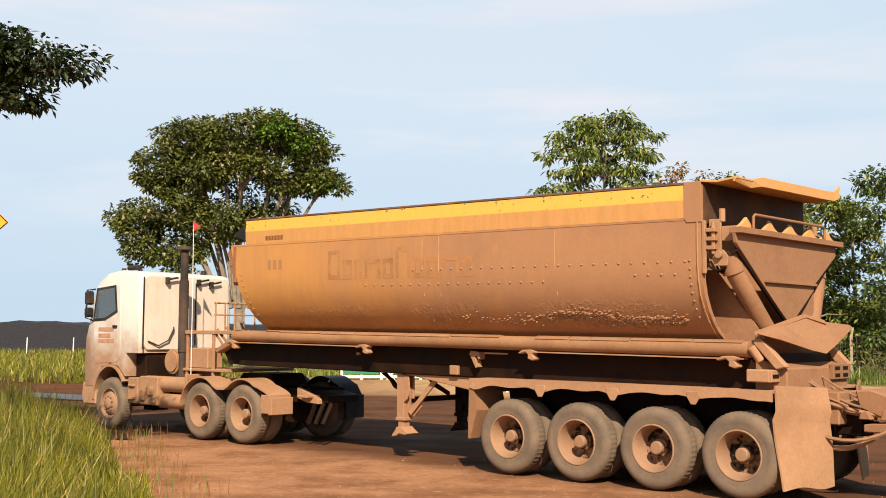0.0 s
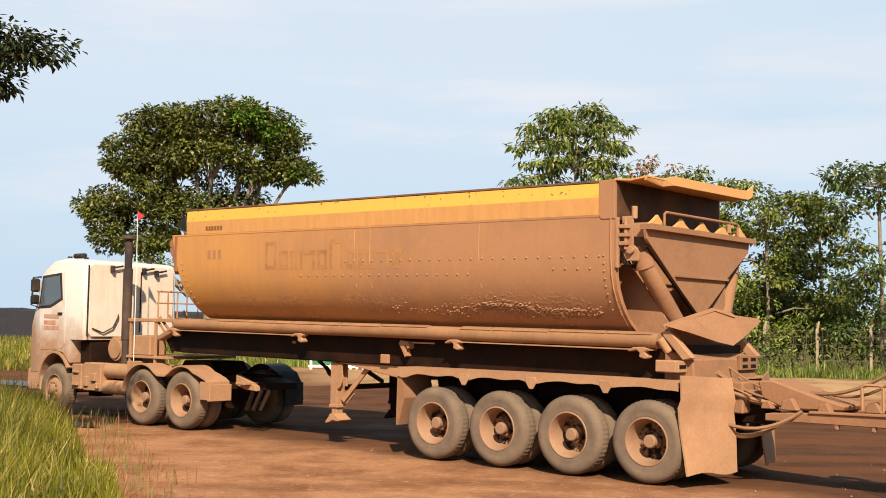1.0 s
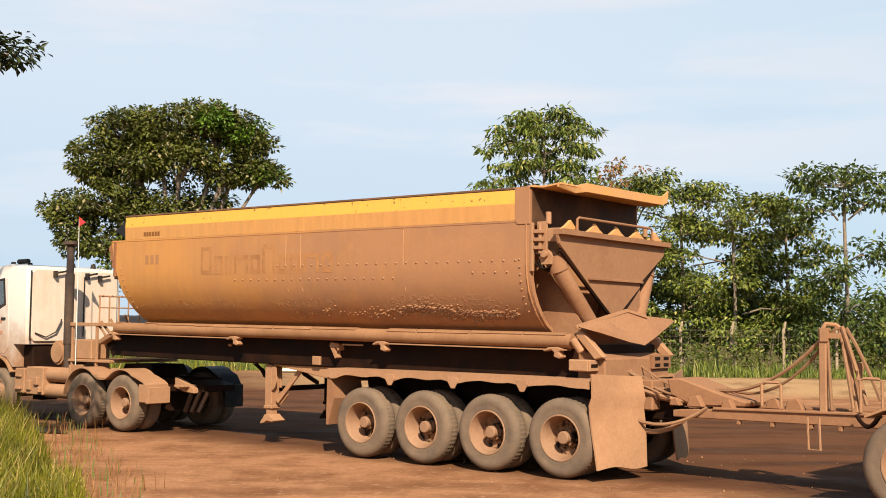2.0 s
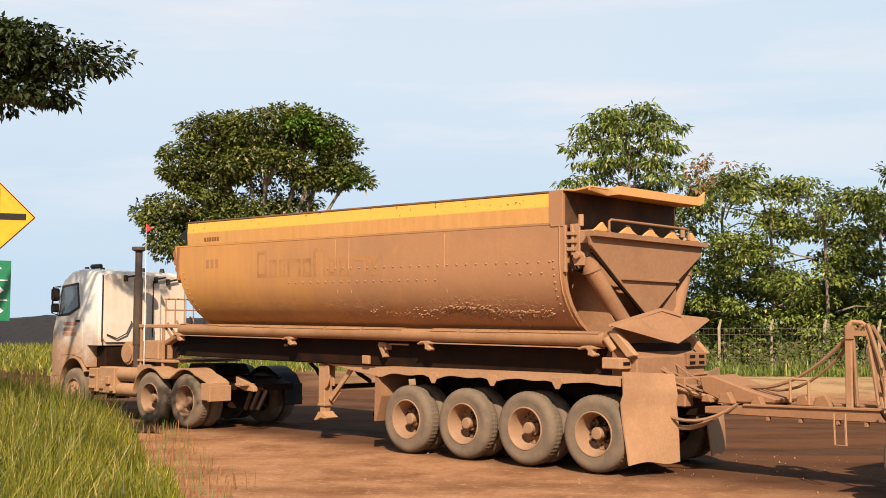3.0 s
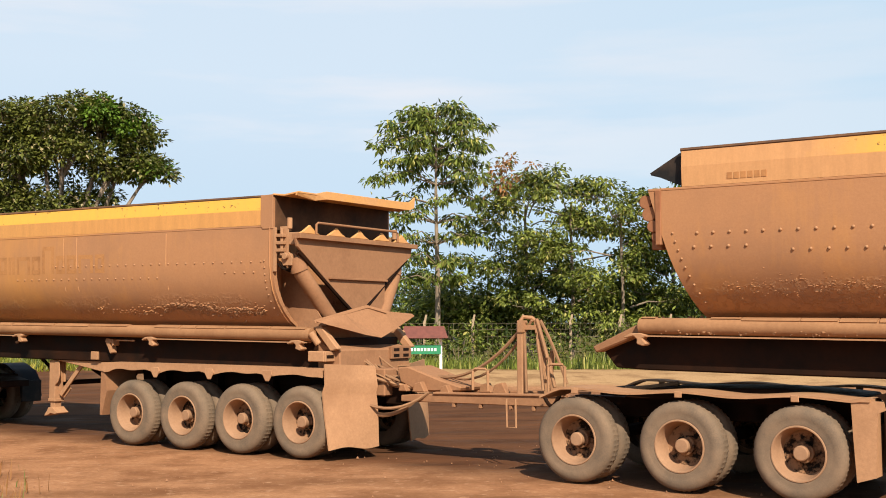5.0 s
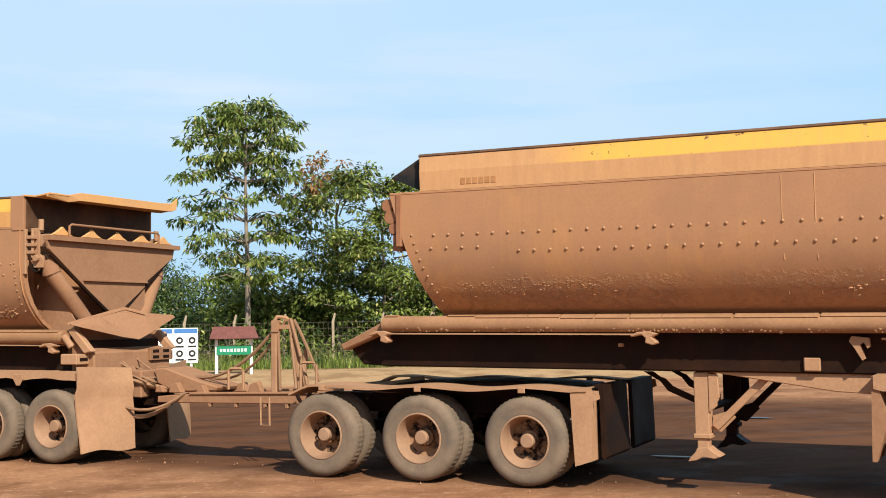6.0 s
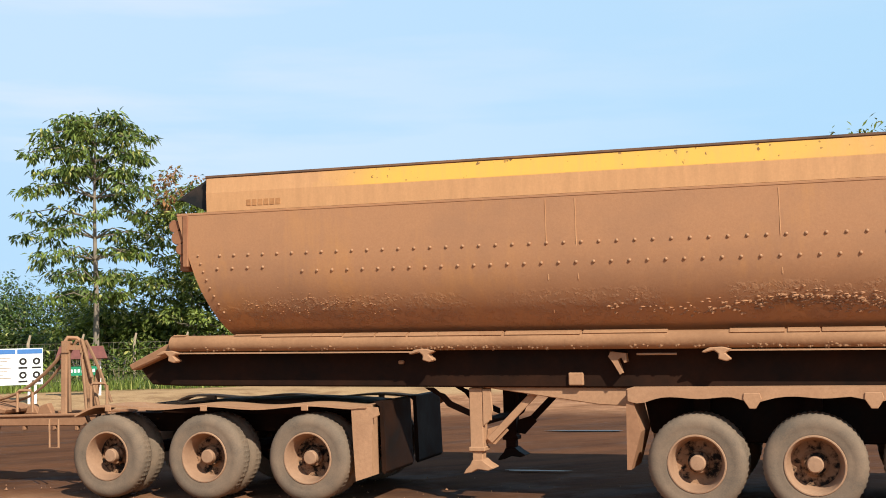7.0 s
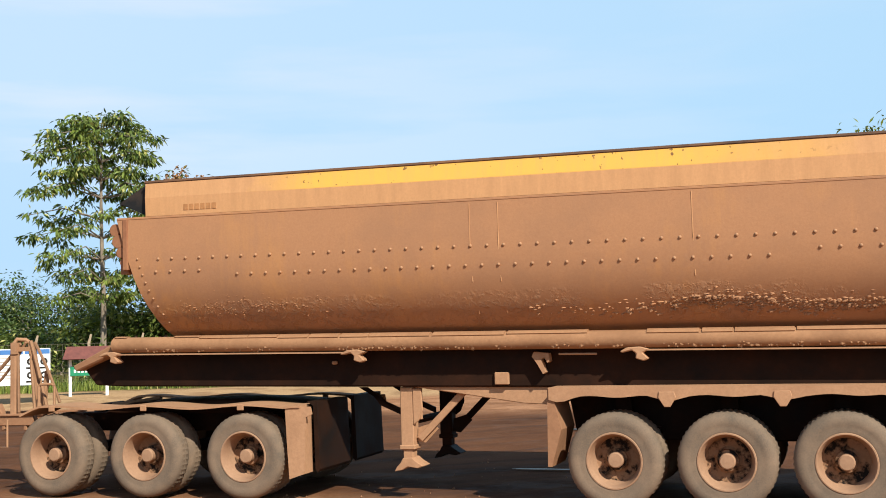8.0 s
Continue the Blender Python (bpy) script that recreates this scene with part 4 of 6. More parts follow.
    for i in range(nx):
        for j in range(ny):
            bm.faces.new((grid[i][j], grid[i + 1][j], grid[i + 1][j + 1], grid[i][j + 1]))
    part("load", bm, M_LOAD, t, "heaped dark ore just below the rim", lift=LIFT)
    return t


# ---------- dolly between the trailers ----------
def build_dolly():
    t = tagged(new("converter_dolly"), "three-axle converter dolly with drawbar, coated in brown dust", "dolly")
    bm = B()
    box(bm, -2.2, 2.0, -0.5, -0.3, 0.85, 1.12)
    box(bm, -2.2, 2.0, 0.3, 0.5, 0.85, 1.12)
    for x in (-2.1, -0.76, 0.76, 1.9):
        box(bm, x - 0.08, x + 0.08, -0.5, 0.5, 0.88, 1.08)
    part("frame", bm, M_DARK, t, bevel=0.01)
    bm = B()
    prism(bm, [(1.9, 0.92), (1.9, 1.08), (3.4, 1.06), (4.9, 1.03), (5.25, 1.00), (5.25, 0.90), (3.2, 0.91)], -0.38, 0.38)
    for y in (-0.36, 0.36):
        prism(bm, [(2.2, 1.07), (2.2, 1.115), (4.6, 1.07), (4.6, 1.03)], y - 0.05, y + 0.05)
    for x in (2.75, 3.15, 3.7, 4.2):
        box(bm, x, x + 0.06, 0.30, 0.37, 0.84, 0.94)
    part("drawbar", bm, M_DUST, t, "dusty steel drawbar", bevel=0.012)
    bm = B()
    prism(bm, [(4.20, 1.08), (4.15, 1.16), (4.55, 1.26), (5.20, 1.46), (5.42, 1.44), (5.36, 1.20), (5.0, 1.06)], -0.42, 0.26)
    part("tool_box", bm, M_DUST, t, "dented sloping tool box thick with dust", bevel=0.025)
    for x, y, w in ((4.4, 0.30, 0.10), (4.9, 0.32, 0.13), (5.25, 0.28, 0.09), (3.5, 0.1, 0.14), (3.9, -0.1, 0.12)):
        bm = B()
        prism(bm, [(x - w, 1.06), (x + w, 1.06), (x + w * 0.7, 1.06 + w), (x - w * 0.3, 1.06 + w * 1.3)], y - 0.06, y + 0.06)
        part("valve", bm, M_DUST, t, bevel=0.012)
    bm = B()
    tube(bm, [(5.2, 0, 0.97), (5.55, 0, 0.97)], 0.06, 8)
    box(bm, 5.35, 5.75, -0.16, 0.16, 0.82, 1.12)
    part("tow_eye", bm, M_DARK, t, bevel=0.02)
    # hose posts
    for x, y, h, lean, w in ((3.00, 0.34, 2.20, 0.0, 0.05), (2.80, 0.16, 2.16, -0.16, 0.045), (2.62, 0.02, 1.75, 0.10, 0.035)):
        bm = B()
        prism(bm, [(x - w + lean, 1.08), (x + w + lean, 1.08), (x + w, h), (x - w, h)], y - 0.04, y + 0.04)
        part("hose_post", bm, M_DUST_PALE, t, "upright dusty hose post", bevel=0.012)
    bm = B()
    tube(bm, [(3.02, 0.34, 2.16), (2.98, 0.3, 2.25), (2.88, 0.22, 2.24), (2.78, 0.14, 2.14)], 0.032, 8)
    box(bm, 2.80, 2.99, 0.14, 0.34, 2.06, 2.13)
    box(bm, 2.93, 3.02, 0.26, 0.40, 2.02, 2.20)
    part("hose_bar", bm, M_DUST_PALE, t)
    hoses = [
        ((2.92, 0.30, 2.18), (4.7, 0.10, 1.30), 0.26, 0.028), ((2.86, 0.24, 2.20), (4.6, -0.05, 1.32), 0.36, 0.022),
        ((2.80, 0.20, 2.22), (2.46, 0.26, 1.2), -0.03, 0.030), ((2.76, 0.16, 2.20), (2.34, 0.10, 1.25), -0.06, 0.026),
        ((2.84, 0.18, 2.18), (2.60, 0.36, 1.15), -0.05, 0.026), ((2.96, 0.30, 2.16), (2.88, 0.38, 1.12), 0.03, 0.024),
        ((4.9, 0.30, 1.02), (6.2, 0.62, 1.0), 0.34, 0.036), ((4.7, 0.38, 1.06), (6.2, 0.75, 1.12), 0.30, 0.026), ((2.2, 0.1, 1.2), (0.6, 0.0, 1.3), 0.05, 0.04),
    ]
    hr = random.Random(29)
    for k in range(15):
        a = (hr.uniform(4.7, 5.5), hr.uniform(-0.25, 0.45), hr.uniform(1.02, 1.26))
        b = (hr.uniform(6.02, 6.25), hr.uniform(-0.4, 0.62), hr.uniform(1.30, 1.66))
        hoses.append((a, b, hr.uniform(-0.03, 0.12), hr.choice((0.014, 0.018, 0.022, 0.03))))
    for a, b, drop, r in hoses:
        bm = B()
        tube(bm, sag(a, b, drop, 10), r, 6)
        part("hose", bm, M_HOSE, t, smooth=True)
    for x0, x1, y, z in ((2.2, 2.48, 0.42, 1.52), (3.62, 3.90, 0.30, 1.42)):
        bm = B()
        tube(bm, [(x0, y, 1.12), (x0, y, z), (x0 + 0.04, y, z + 0.03), (x1 - 0.04, y, z + 0.03), (x1, y, z), (x1, y, 1.12)], 0.022, 6)
        part("grab_loop", bm, M_DUST_PALE, t)
    bm = B()
    tube(bm, [(3.16, 0.50, 1.02), (3.14, 0.52, 0.60), (2.98, 0.52, 0.60), (3.00, 0.50, 1.02)], 0.016, 6)
    part("step_loop", bm, M_DUST_PALE, t)
    bm = B()
    tube(bm, sag((2.5, 0.5, 1.08), (2.1, 0.75, 1.15), 0.16), 0.03, 6)
    part("hose", bm, M_DARK, t)
    # turntable
    bm = B()
    prism(bm, [(-2.0, 1.10), (1.2, 1.10), (1.1, 1.18), (0.7, 1.27), (-0.9, 1.30), (-1.6, 1.27), (-2.0, 1.24)], -0.62, 0.60)
    tube(bm, [(1.45, -0.3, 1.18), (1.45, 0.3, 1.18)], 0.07, 10)
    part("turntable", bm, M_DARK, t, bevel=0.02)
    for s in (1, -1):
        bm = B()
        pts = []
        for i in range(41):
            x = 2.05 - 4.42 * i / 40
            pts.append((x, 1.265 + 0.022 * math.cos(x * math.tau / 1.526) * (1 if x > -2.2 else 0.3) - (0.10 * max(0, x - 1.75) / 0.3)))
        if s > 0:
            strip(bm, pts, 0.70, 1.42, 0.03)
        else:
            strip(bm, pts, -1.42, -1.12, 0.03)
        part("fender", bm, M_DUST_PALE, t, "wavy dusty steel fender")
        for x in (1.5, 0.0, -1.5):
            bm = B()
            box(bm, x - 0.05, x + 0.05, s * 1.415, s * 1.43, 1.20, 1.28)
            part("marker_lamp", bm, M_DUST_PALE, t, bevel=0.006)
        bm = B()
        prism(bm, [(-2.15, 1.25), (-2.52, 1.24), (-2.54, 1.14), (-2.45, 1.10), (-2.42, 0.36), (-2.20, 0.29), (-2.17, 0.80)], s * 1.375, s * 1.40)
        box(bm, -2.42, -2.39, s * 1.12, s * 1.39, 0.36, 1.22)
        part("mud_flap", bm, M_DUST_PALE, t, "dusty flap plate with a ragged edge")
        bm = B()
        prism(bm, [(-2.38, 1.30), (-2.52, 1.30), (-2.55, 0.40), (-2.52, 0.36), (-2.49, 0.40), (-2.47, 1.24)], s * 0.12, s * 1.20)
        part("rear_flap", bm, M_DARK, t, "dark brown rear flap")
        for x in (1.526, 0.0, -1.526):
            add_wheel(t, x, s * 1.42, s)
    for x in (1.526, 0.0, -1.526):
        bm = B()
        tube(bm, [(x, -1.1, 0.58), (x, 1.1, 0.58)], 0.09, 8)
        part("axle", bm, M_DARK, t)
    return t


# ---------- tractor unit ----------
def build_tractor():
    t = tagged(new("tractor_unit"), "white three-axle tractor unit smeared with brown dust", "truck")
    bm = B()
    side = [(5.20, 0.95), (5.24, 1.50), (5.20, 2.05), (5.10, 2.30), (4.86, 3.10), (4.70, 3.34), (4.30, 3.54), (3.9, 3.58), (3.10, 3.50), (3.02, 3.40), (3.02, 1.72),
            (3.50, 1.72), (3.52, 1.20), (3.62, 1.28), (3.80, 1.42), (4.13, 1.48), (4.46, 1.40), (4.66, 1.22), (4.74, 0.98), (4.78, 0.95)]
    rows = []
    for y, k in ((-1.25, 0.94), (-1.22, 0.975), (-1.10, 1.0), (1.10, 1.0), (1.22, 0.975), (1.25, 0.94)):
        c = Vector((4.1, 0, 2.2))
        rows.append([bm.verts.new((c.x + (x - c.x) * (k if x > 4.4 or z > 3.2 else 1.0), y, c.z + (z - c.z) * (k if z > 3.0 else 1.0))) for x, z in side])
    for a, b in zip(rows, rows[1:]):
        for i in range(len(side)):
            j = (i + 1) % len(side)
            bm.faces.new((a[i], a[j], b[j], b[i]))
    bm.faces.new(rows[0])
    bm.faces.new(rows[-1][::-1])
    cab = part("cab", bm, M_WHITE, t, "white sleeper cab, dust rising from the sills", smooth=True)
    bm = B()
    prism(bm, [(5.22, 0.52), (5.30, 0.72), (5.27, 1.02), (4.74, 1.02), (4.70, 0.52)], -1.24, 1.24)
    part("bumper", bm, M_WHITE, t, bevel=0.03)
    # Solid dark box takes the place of the shaded opening under the cab.
    bm = B()
    box(bm, 3.06, 3.46, -1.05, 1.02, 0.95, 1.70)
    part("engine_bay", bm, M_DARK, t, "solid dark block standing in for the shaded engine bay", bevel=0.03)
    # back wall panel, rounded, with grab handle
    bm = B()
    plate(bm, [(-1.14, 1.78), (-1.14, 3.36), (-1.06, 3.44), (1.06, 3.44), (1.16, 3.36), (1.16, 1.90), (1.06, 1.78)], 3.018, 2.965)
    part("back_panel", bm, M_CABREAR, t, "dusty pale cab back panel", bevel=0.02)
    bm = B()
    tube(bm, [(2.94, 1.06, 1.98), (2.92, 0.8, 1.88), (2.91, 0.55, 2.0), (2.91, 0.42, 2.24), (2.93, 0.40, 2.30)], 0.016, 6)
    tube(bm, [(2.95, 1.19, 1.8), (2.95, 1.19, 3.4)], 0.018, 6)
    tube(bm, [(2.95, -0.2, 1.9), (2.95, -0.2, 3.3)], 0.014, 6)
    for y, z in ((0.6, 3.36), (-0.25, 3.34), (-0.6, 3.30)):
        box(bm, 2.86, 2.98, y - 0.03, y + 0.03, z - 0.1, z + 0.05)
        tube(bm, [(2.88, y, z), (2.88, y - 0.25, z + 0.05)], 0.025, 6)
    part("handrail", bm, M_BLACK, t)
    # doors, windows, mirrors
    for s in (1, -1):
        bm = B()
        prism(bm, [(4.74, 1.46), (4.84, 2.42), (4.72, 3.22), (3.78, 3.24), (3.72, 1.62), (3.85, 1.5)], s * 1.235, s * 1.258)
        door = part("door", bm, M_WHITE, t, "white cab door with a red print", bevel=0.008)
        bm = B()
        prism(bm, [(4.86, 2.42), (4.72, 3.18), (3.94, 3.24), (3.86, 2.62), (4.35, 2.44)], s * 1.255, s * 1.266)
        part("window_frame", bm, M_BLACK, door)
        bm = B()
        prism(bm, [(4.79, 2.48), (4.67, 3.12), (4.00, 3.18), (3.93, 2.66), (4.36, 2.50)], s * 1.262, s * 1.272)
        part("window_glass", bm, M_GLASS, door, "side window, sky reflection put into its bluish colour")
        bm = B()
        for k, (w, z) in enumerate(((0.62, 2.24), (0.5, 2.10), (0.66, 1.98))):
            box(bm, 4.62 - w, 4.62, s * 1.256, s * 1.264, z - 0.045, z + 0.045)
        part("door_print", bm, M_RED_MARK, door, "unreadable red print")
        bm = B()
        box(bm, 3.86, 4.02, s * 1.255, s * 1.285, 2.28, 2.33)
        part("door_handle", bm, M_BLACK, door)
        bm = B()
        tube(bm, [(4.82, s * 1.24, 3.16), (4.90, s * 1.40, 3.14), (4.92, s * 1.42, 2.5), (4.86, s * 1.26, 2.44)], 0.025, 6)
        mir = part("mirror_arm", bm, M_BLACK, t)
        for z0, z1 in ((2.80, 3.12), (2.52, 2.74)):
            bm = B()
            box(bm, 4.84, 4.98, s * 1.24, s * 1.44, z0, z1)
            part("mirror", bm, M_BLACK, mir, "black mirror housing", bevel=0.04)
        bm = B()
        outer = [(4.131 + 0.68 * math.cos(radians(a)), 0.62 + 0.84 * math.sin(radians(a))) for a in range(2, 150, 9)]
        inner = [(4.131 + 0.63 * math.cos(radians(a)), 0.62 + 0.78 * math.sin(radians(a))) for a in range(146, 1, -9)]
        prism(bm, outer + inner, s * 1.0, s * 1.268)
        part("wheel_arch", bm, M_DUST_PALE, t, "dust-coated wheel arch lip")
        add_wheel(t, 4.131, s * 1.25, s, steer=True, dual=False)
        for x in (0.677, -0.677):
            add_wheel(t, x, s * 1.32, s)
    bm = B()
    vs = [(5.23, -1.05, 2.10), (5.23, 1.05, 2.10), (4.88, 1.0, 3.16), (4.88, -1.0, 3.16)]
    f = [bm.verts.new(v) for v in vs] + [bm.verts.new((x - 0.05, y, z)) for x, y, z in vs]
    for q in ((0, 1, 2, 3), (7, 6, 5, 4), (0, 4, 5, 1), (1, 5, 6, 2), (2, 6, 7, 3), (3, 7, 4, 0)):
        bm.faces.new([f[i] for i in q])
    part("windscreen", bm, M_GLASS, t, "dark windscreen")
    for y, x in ((0.9, 4.2), (0.5, 4.15), (-0.3, 3.6), (-0.8, 3.5)):
        bm = B()
        tube(bm, [(x, y, 3.52), (x, y, 3.64)], 0.075, 10, 0.05)
        part("roof_lamp", bm, M_BLACK, t, "small dark roof lamp", smooth=True)
    bm = B()
    tube(bm, [(3.9, 0.7, 3.66), (4.3, 0.7, 3.66)], 0.06, 8)
    part("air_horn", bm, M_BLACK, t)
    # chassis and what hangs on it
    bm = B()
    for y in (-0.42, 0.42):
        box(bm, -1.75, 4.9, y - 0.04, y + 0.04, 0.80, 1.08)
    for x in (-1.7, -0.6, 0.6, 2.0, 3.2):
        box(bm, x - 0.06, x + 0.06, -0.42, 0.42, 0.84, 1.04)
    part("chassis", bm, M_DARK, t, bevel=0.01)
    bm = B()
    prism(bm, [(-1.74, 1.04), (-2.2, 0.95), (-2.2, 0.82), (-1.74, 0.80)], -0.42, 0.42)
    part("chassis_end", bm, M_DARK, t, bevel=0.01)
    bm = B()
    tube(bm, [(1.32, 0.98, 1.06), (3.0, 0.98, 1.06)], 0.17, 12)
    part("air_tank", bm, M_DUST_PALE, t, "round dusty air tank", smooth=True)
    bm = B()
    tube(bm, [(1.45, 1.0, 0.70), (2.45, 1.0, 0.70)], 0.16, 12)
    part("silencer", bm, M_DUST_PALE, t, smooth=True)
    bm = B()
    box(bm, 2.35, 3.02, 0.86, 1.20, 0.60, 1.22)
    part("battery_box", bm, M_DUST_PALE, t, "dusty battery box", bevel=0.02)
    bm = B()
    box(bm, 3.04, 3.42, 0.9, 1.24, 0.62, 1.18)
    part("step_box", bm, M_DUST_PALE, t, bevel=0.02)
    for x0, x1, z0, z1, y1 in ((2.50, 2.66, 0.82, 1.0, 1.26), (2.80, 2.96, 0.70, 0.92, 1.25), (3.12, 3.34, 0.70, 0.76, 1.30), (3.12, 3.34, 0.98, 1.03, 1.29), (2.38, 2.48, 0.66, 0.78, 1.27)):
        bm = B()
        box(bm, x0, x1, 1.18, y1, z0, z1)
        part("fitting", bm, M_DUST_PALE, t, bevel=0.012)
    bm = B()
    box(bm, 1.30, 1.38, 0.80, 1.2, 0.7, 1.3)
    part("bracket_plate", bm, M_DUST_PALE, t, bevel=0.01)
    bm = B()
    tube(bm, [(2.05, -1.1, 0.8), (3.4, -1.1, 0.8)], 0.33, 14)
    part("fuel_tank", bm, M_DUST_PALE, t, smooth=True)
    bm = B()
    tube(bm, [(2.14, 0.55, 1.55), (2.14, 0.98, 1.55)], 0.27, 18)
    tube(bm, [(2.14, 0.98, 1.55), (2.14, 1.02, 1.55)], 0.22, 18)
    tube(bm, [(2.14, 0.80, 1.28), (2.14, 0.80, 1.05)], 0.06, 8)
    part("air_cleaner", bm, M_DUST_PALE, t, "round dusty air cleaner drum", smooth=True)
    bm = B()
    tube(bm, [(1.88, 0.9, 1.15), (1.88, 0.9, 2.1), (1.88, 0.9, 3.94)], 0.085, 14)
    tube(bm, [(1.88, 0.9, 1.75), (1.88, 0.9, 3.3)], 0.105, 14)
    tube(bm, [(1.88, 0.9, 3.92), (1.88, 0.9, 3.96)], 0.09, 14, 0.17)
    tube(bm, [(1.88, 0.9, 3.96), (1.88, 0.9, 4.03)], 0.17, 14, 0.165)
    part("exhaust_pipe", bm, M_STACK, t, "upright sooty exhaust stack", smooth=True)
    bm = B()
    tube(bm, [(1.50, 0.95, 1.1), (1.50, 0.95, 2.6), (1.52, 0.95, 4.52)], 0.010, 6, 0.007)
    whip = part("flag_whip", bm, M_POST, t, "thin pale flag whip")
    bm = B()
    prism(bm, [(1.52, 4.56), (1.50, 4.34), (1.40, 4.38), (1.26, 4.42), (1.38, 4.48)], 0.946, 0.958)
    part("flag", bm, M_FLAG, whip, "small red flag")
    # headboard rack, deck and cables behind the cab
    bm = B()
    box(bm, 0.75, 1.75, -0.9, 0.95, 2.14, 2.22)
    part("rack", bm, M_DUST_PALE, t, "dusty steel rack at the cab's back", bevel=0.01)
    bm = B()
    box(bm, 0.3, 1.8, -0.9, 0.95, 1.36, 1.42)
    part("deck_plate", bm, M_DUST_PALE, t, bevel=0.01)
    bm = B()
    box(bm, 1.0, 1.65, 0.5, 0.9, 1.42, 1.85)
    part("valve_box", bm, M_DUST_PALE, t, bevel=0.02)
    for x, y in ((1.7, 0.9), (0.8, 0.9), (1.7, -0.85), (0.8, -0.85)):
        bm = B()
        box(bm, x - 0.028, x + 0.028, y - 0.028, y + 0.028, 1.1, 2.16)
        part("rack_post", bm, M_DUST_PALE, t, bevel=0.006)
    for y in (0.75, 0.5, 0.25, 0.0, -0.3):
        bm = B()
        tube(bm, [(0.95, y, 2.22), (0.95, y, 2.78), (0.90, y - 0.05, 2.82)], 0.018, 6)
        part("rack_bar", bm, M_DUST_PALE, t)
    bm = B()
    tube(bm, [(0.95, 0.78, 2.80), (0.95, -0.35, 2.80)], 0.02, 6)
    tube(bm, [(0.95, 0.78, 2.55), (0.95, -0.35, 2.55)], 0.016, 6)
    part("rack_bar", bm, M_DUST_PALE, t)
    for a, b, d in (((0.95, 0.7, 2.25), (0.3, 0.45, 1.75), 0.1), ((0.9, 0.5, 2.3), (0.15, 0.2, 1.85), 0.2), ((1.0, 0.8, 2.2), (0.4, 0.75, 1.5), -0.12), ((0.8, 0.2, 2.4), (0.2, 0.0, 1.9), 0.25)):
        bm = B()
        tube(bm, sag(a, b, d), 0.03, 6)
        part("cable", bm, M_HOSE, t, smooth=True)
    bm = B()
    prism(bm, [(-0.7, 1.10), (0.6, 1.10), (0.4, 1.34), (-0.5, 1.34)], -0.45, 0.45)
    part("fifth_wheel", bm, M_DARK, t, bevel=0.02)
    for s in (1, -1):
        front = [(1.33, 0.70)] + [(0.677 + 0.67 * math.cos(radians(a)), 0.58 + 0.70 * math.sin(radians(a))) for a in range(18, 133, 8)]
        back = [(-0.677 + 0.67 * math.cos(radians(a)), 0.58 + 0.70 * math.sin(radians(a))) for a in range(52, 125, 8)]
        tail = [(-1.20, 1.12), (-1.42, 1.04), (-1.52, 0.98), (-1.53, 0.62)] if s > 0 else [(-1.20, 1.10), (-1.36, 0.88), (-1.42, 0.55)]
        # Black on the far fender and its tail stands in for shade.
        bm = B()
        strip(bm, front + [(0.12, 1.06), (-0.12, 1.06)] + back + tail, s * 0.78, s * 1.34, 0.03)
        fender = part("drive_fender", bm, M_DUST_PALE if s > 0 else M_BLACK, t, "double-humped dusty fender" if s > 0 else "fender with its shade put into a black colour", smooth=True)
        bm = B()
        if s > 0:
            box(bm, -1.62, -1.535, 0.80, 1.35, 0.60, 0.93)
            box(bm, -1.56, -1.30, 1.325, 1.345, 0.62, 0.98)
            prism(bm, [(-1.50, 0.90), (-1.50, 1.12), (-1.80, 1.02), (-2.10, 0.90), (-2.12, 0.80), (-1.8, 0.82)], 0.48, 0.60)
            box(bm, -1.98, -1.70, 0.42, 0.78, 0.92, 0.97)
        else:
            box(bm, -1.44, -1.40, -1.32, -0.80, 0.42, 0.90)
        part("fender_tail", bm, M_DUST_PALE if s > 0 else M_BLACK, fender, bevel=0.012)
    for x in (0.677, -0.677, 4.131):
        bm = B()
        tube(bm, [(x, -0.95, 0.58), (x, 0.95, 0.58)], 0.10, 8)
        box(bm, x - 0.2, x + 0.2, -0.2, 0.2, 0.38, 0.78)
        part("axle", bm, M_DARK, t)
    bm = B()
    for k in range(3):
        tube(bm, [(-2.0 - 0.12 * k, 0.55 - 0.1 * k, 0.82), (-1.85 - 0.2 * k, 0.6, 0.42)], 0.05, 6)
    part("tow_gear", bm, M_DARK, t)
    return t


# ---------- ground ----------
def build_ground():
    bm = B()
    xs = [-1500, -400, -150, -70] + list(range(-50, 51, 2)) + [70, 150, 400, 1500]
    ys = [-1500, -300, -80, -30] + list(range(-12, 61, 2)) + [80, 120, 200, 400, 1500, 3000]

    def height(x, y):
        if abs(x) > 60 or y < -10 or y > 62:
            return 0.0
        across = 0.669 * x + 0.743 * y
        h = 0.05 * noise.noise(Vector((x * 0.35, y * 0.35, 0)))
        if 11 < across < 19:
            h *= 0.25
        return h - 0.02 + 0.35 * max(0.0, min(1.0, (y + 0.22 * x - 39.0) / 3.0)) * max(0, min(1, (60 - y) / 8))
    grid = [[bm.verts.new((x, y, height(x, y))) for y in ys] for x in xs]
    for i in range(len(xs) - 1):
        for j in range(len(ys) - 1):
            bm.faces.new((grid[i][j], grid[i + 1][j], grid[i + 1][j + 1], grid[i][j + 1]))
    g = part("ground", bm, M_GROUND, None, "red-brown dirt haul road with damp dark lanes", smooth=True)
    return tagged(g, kind="structure")


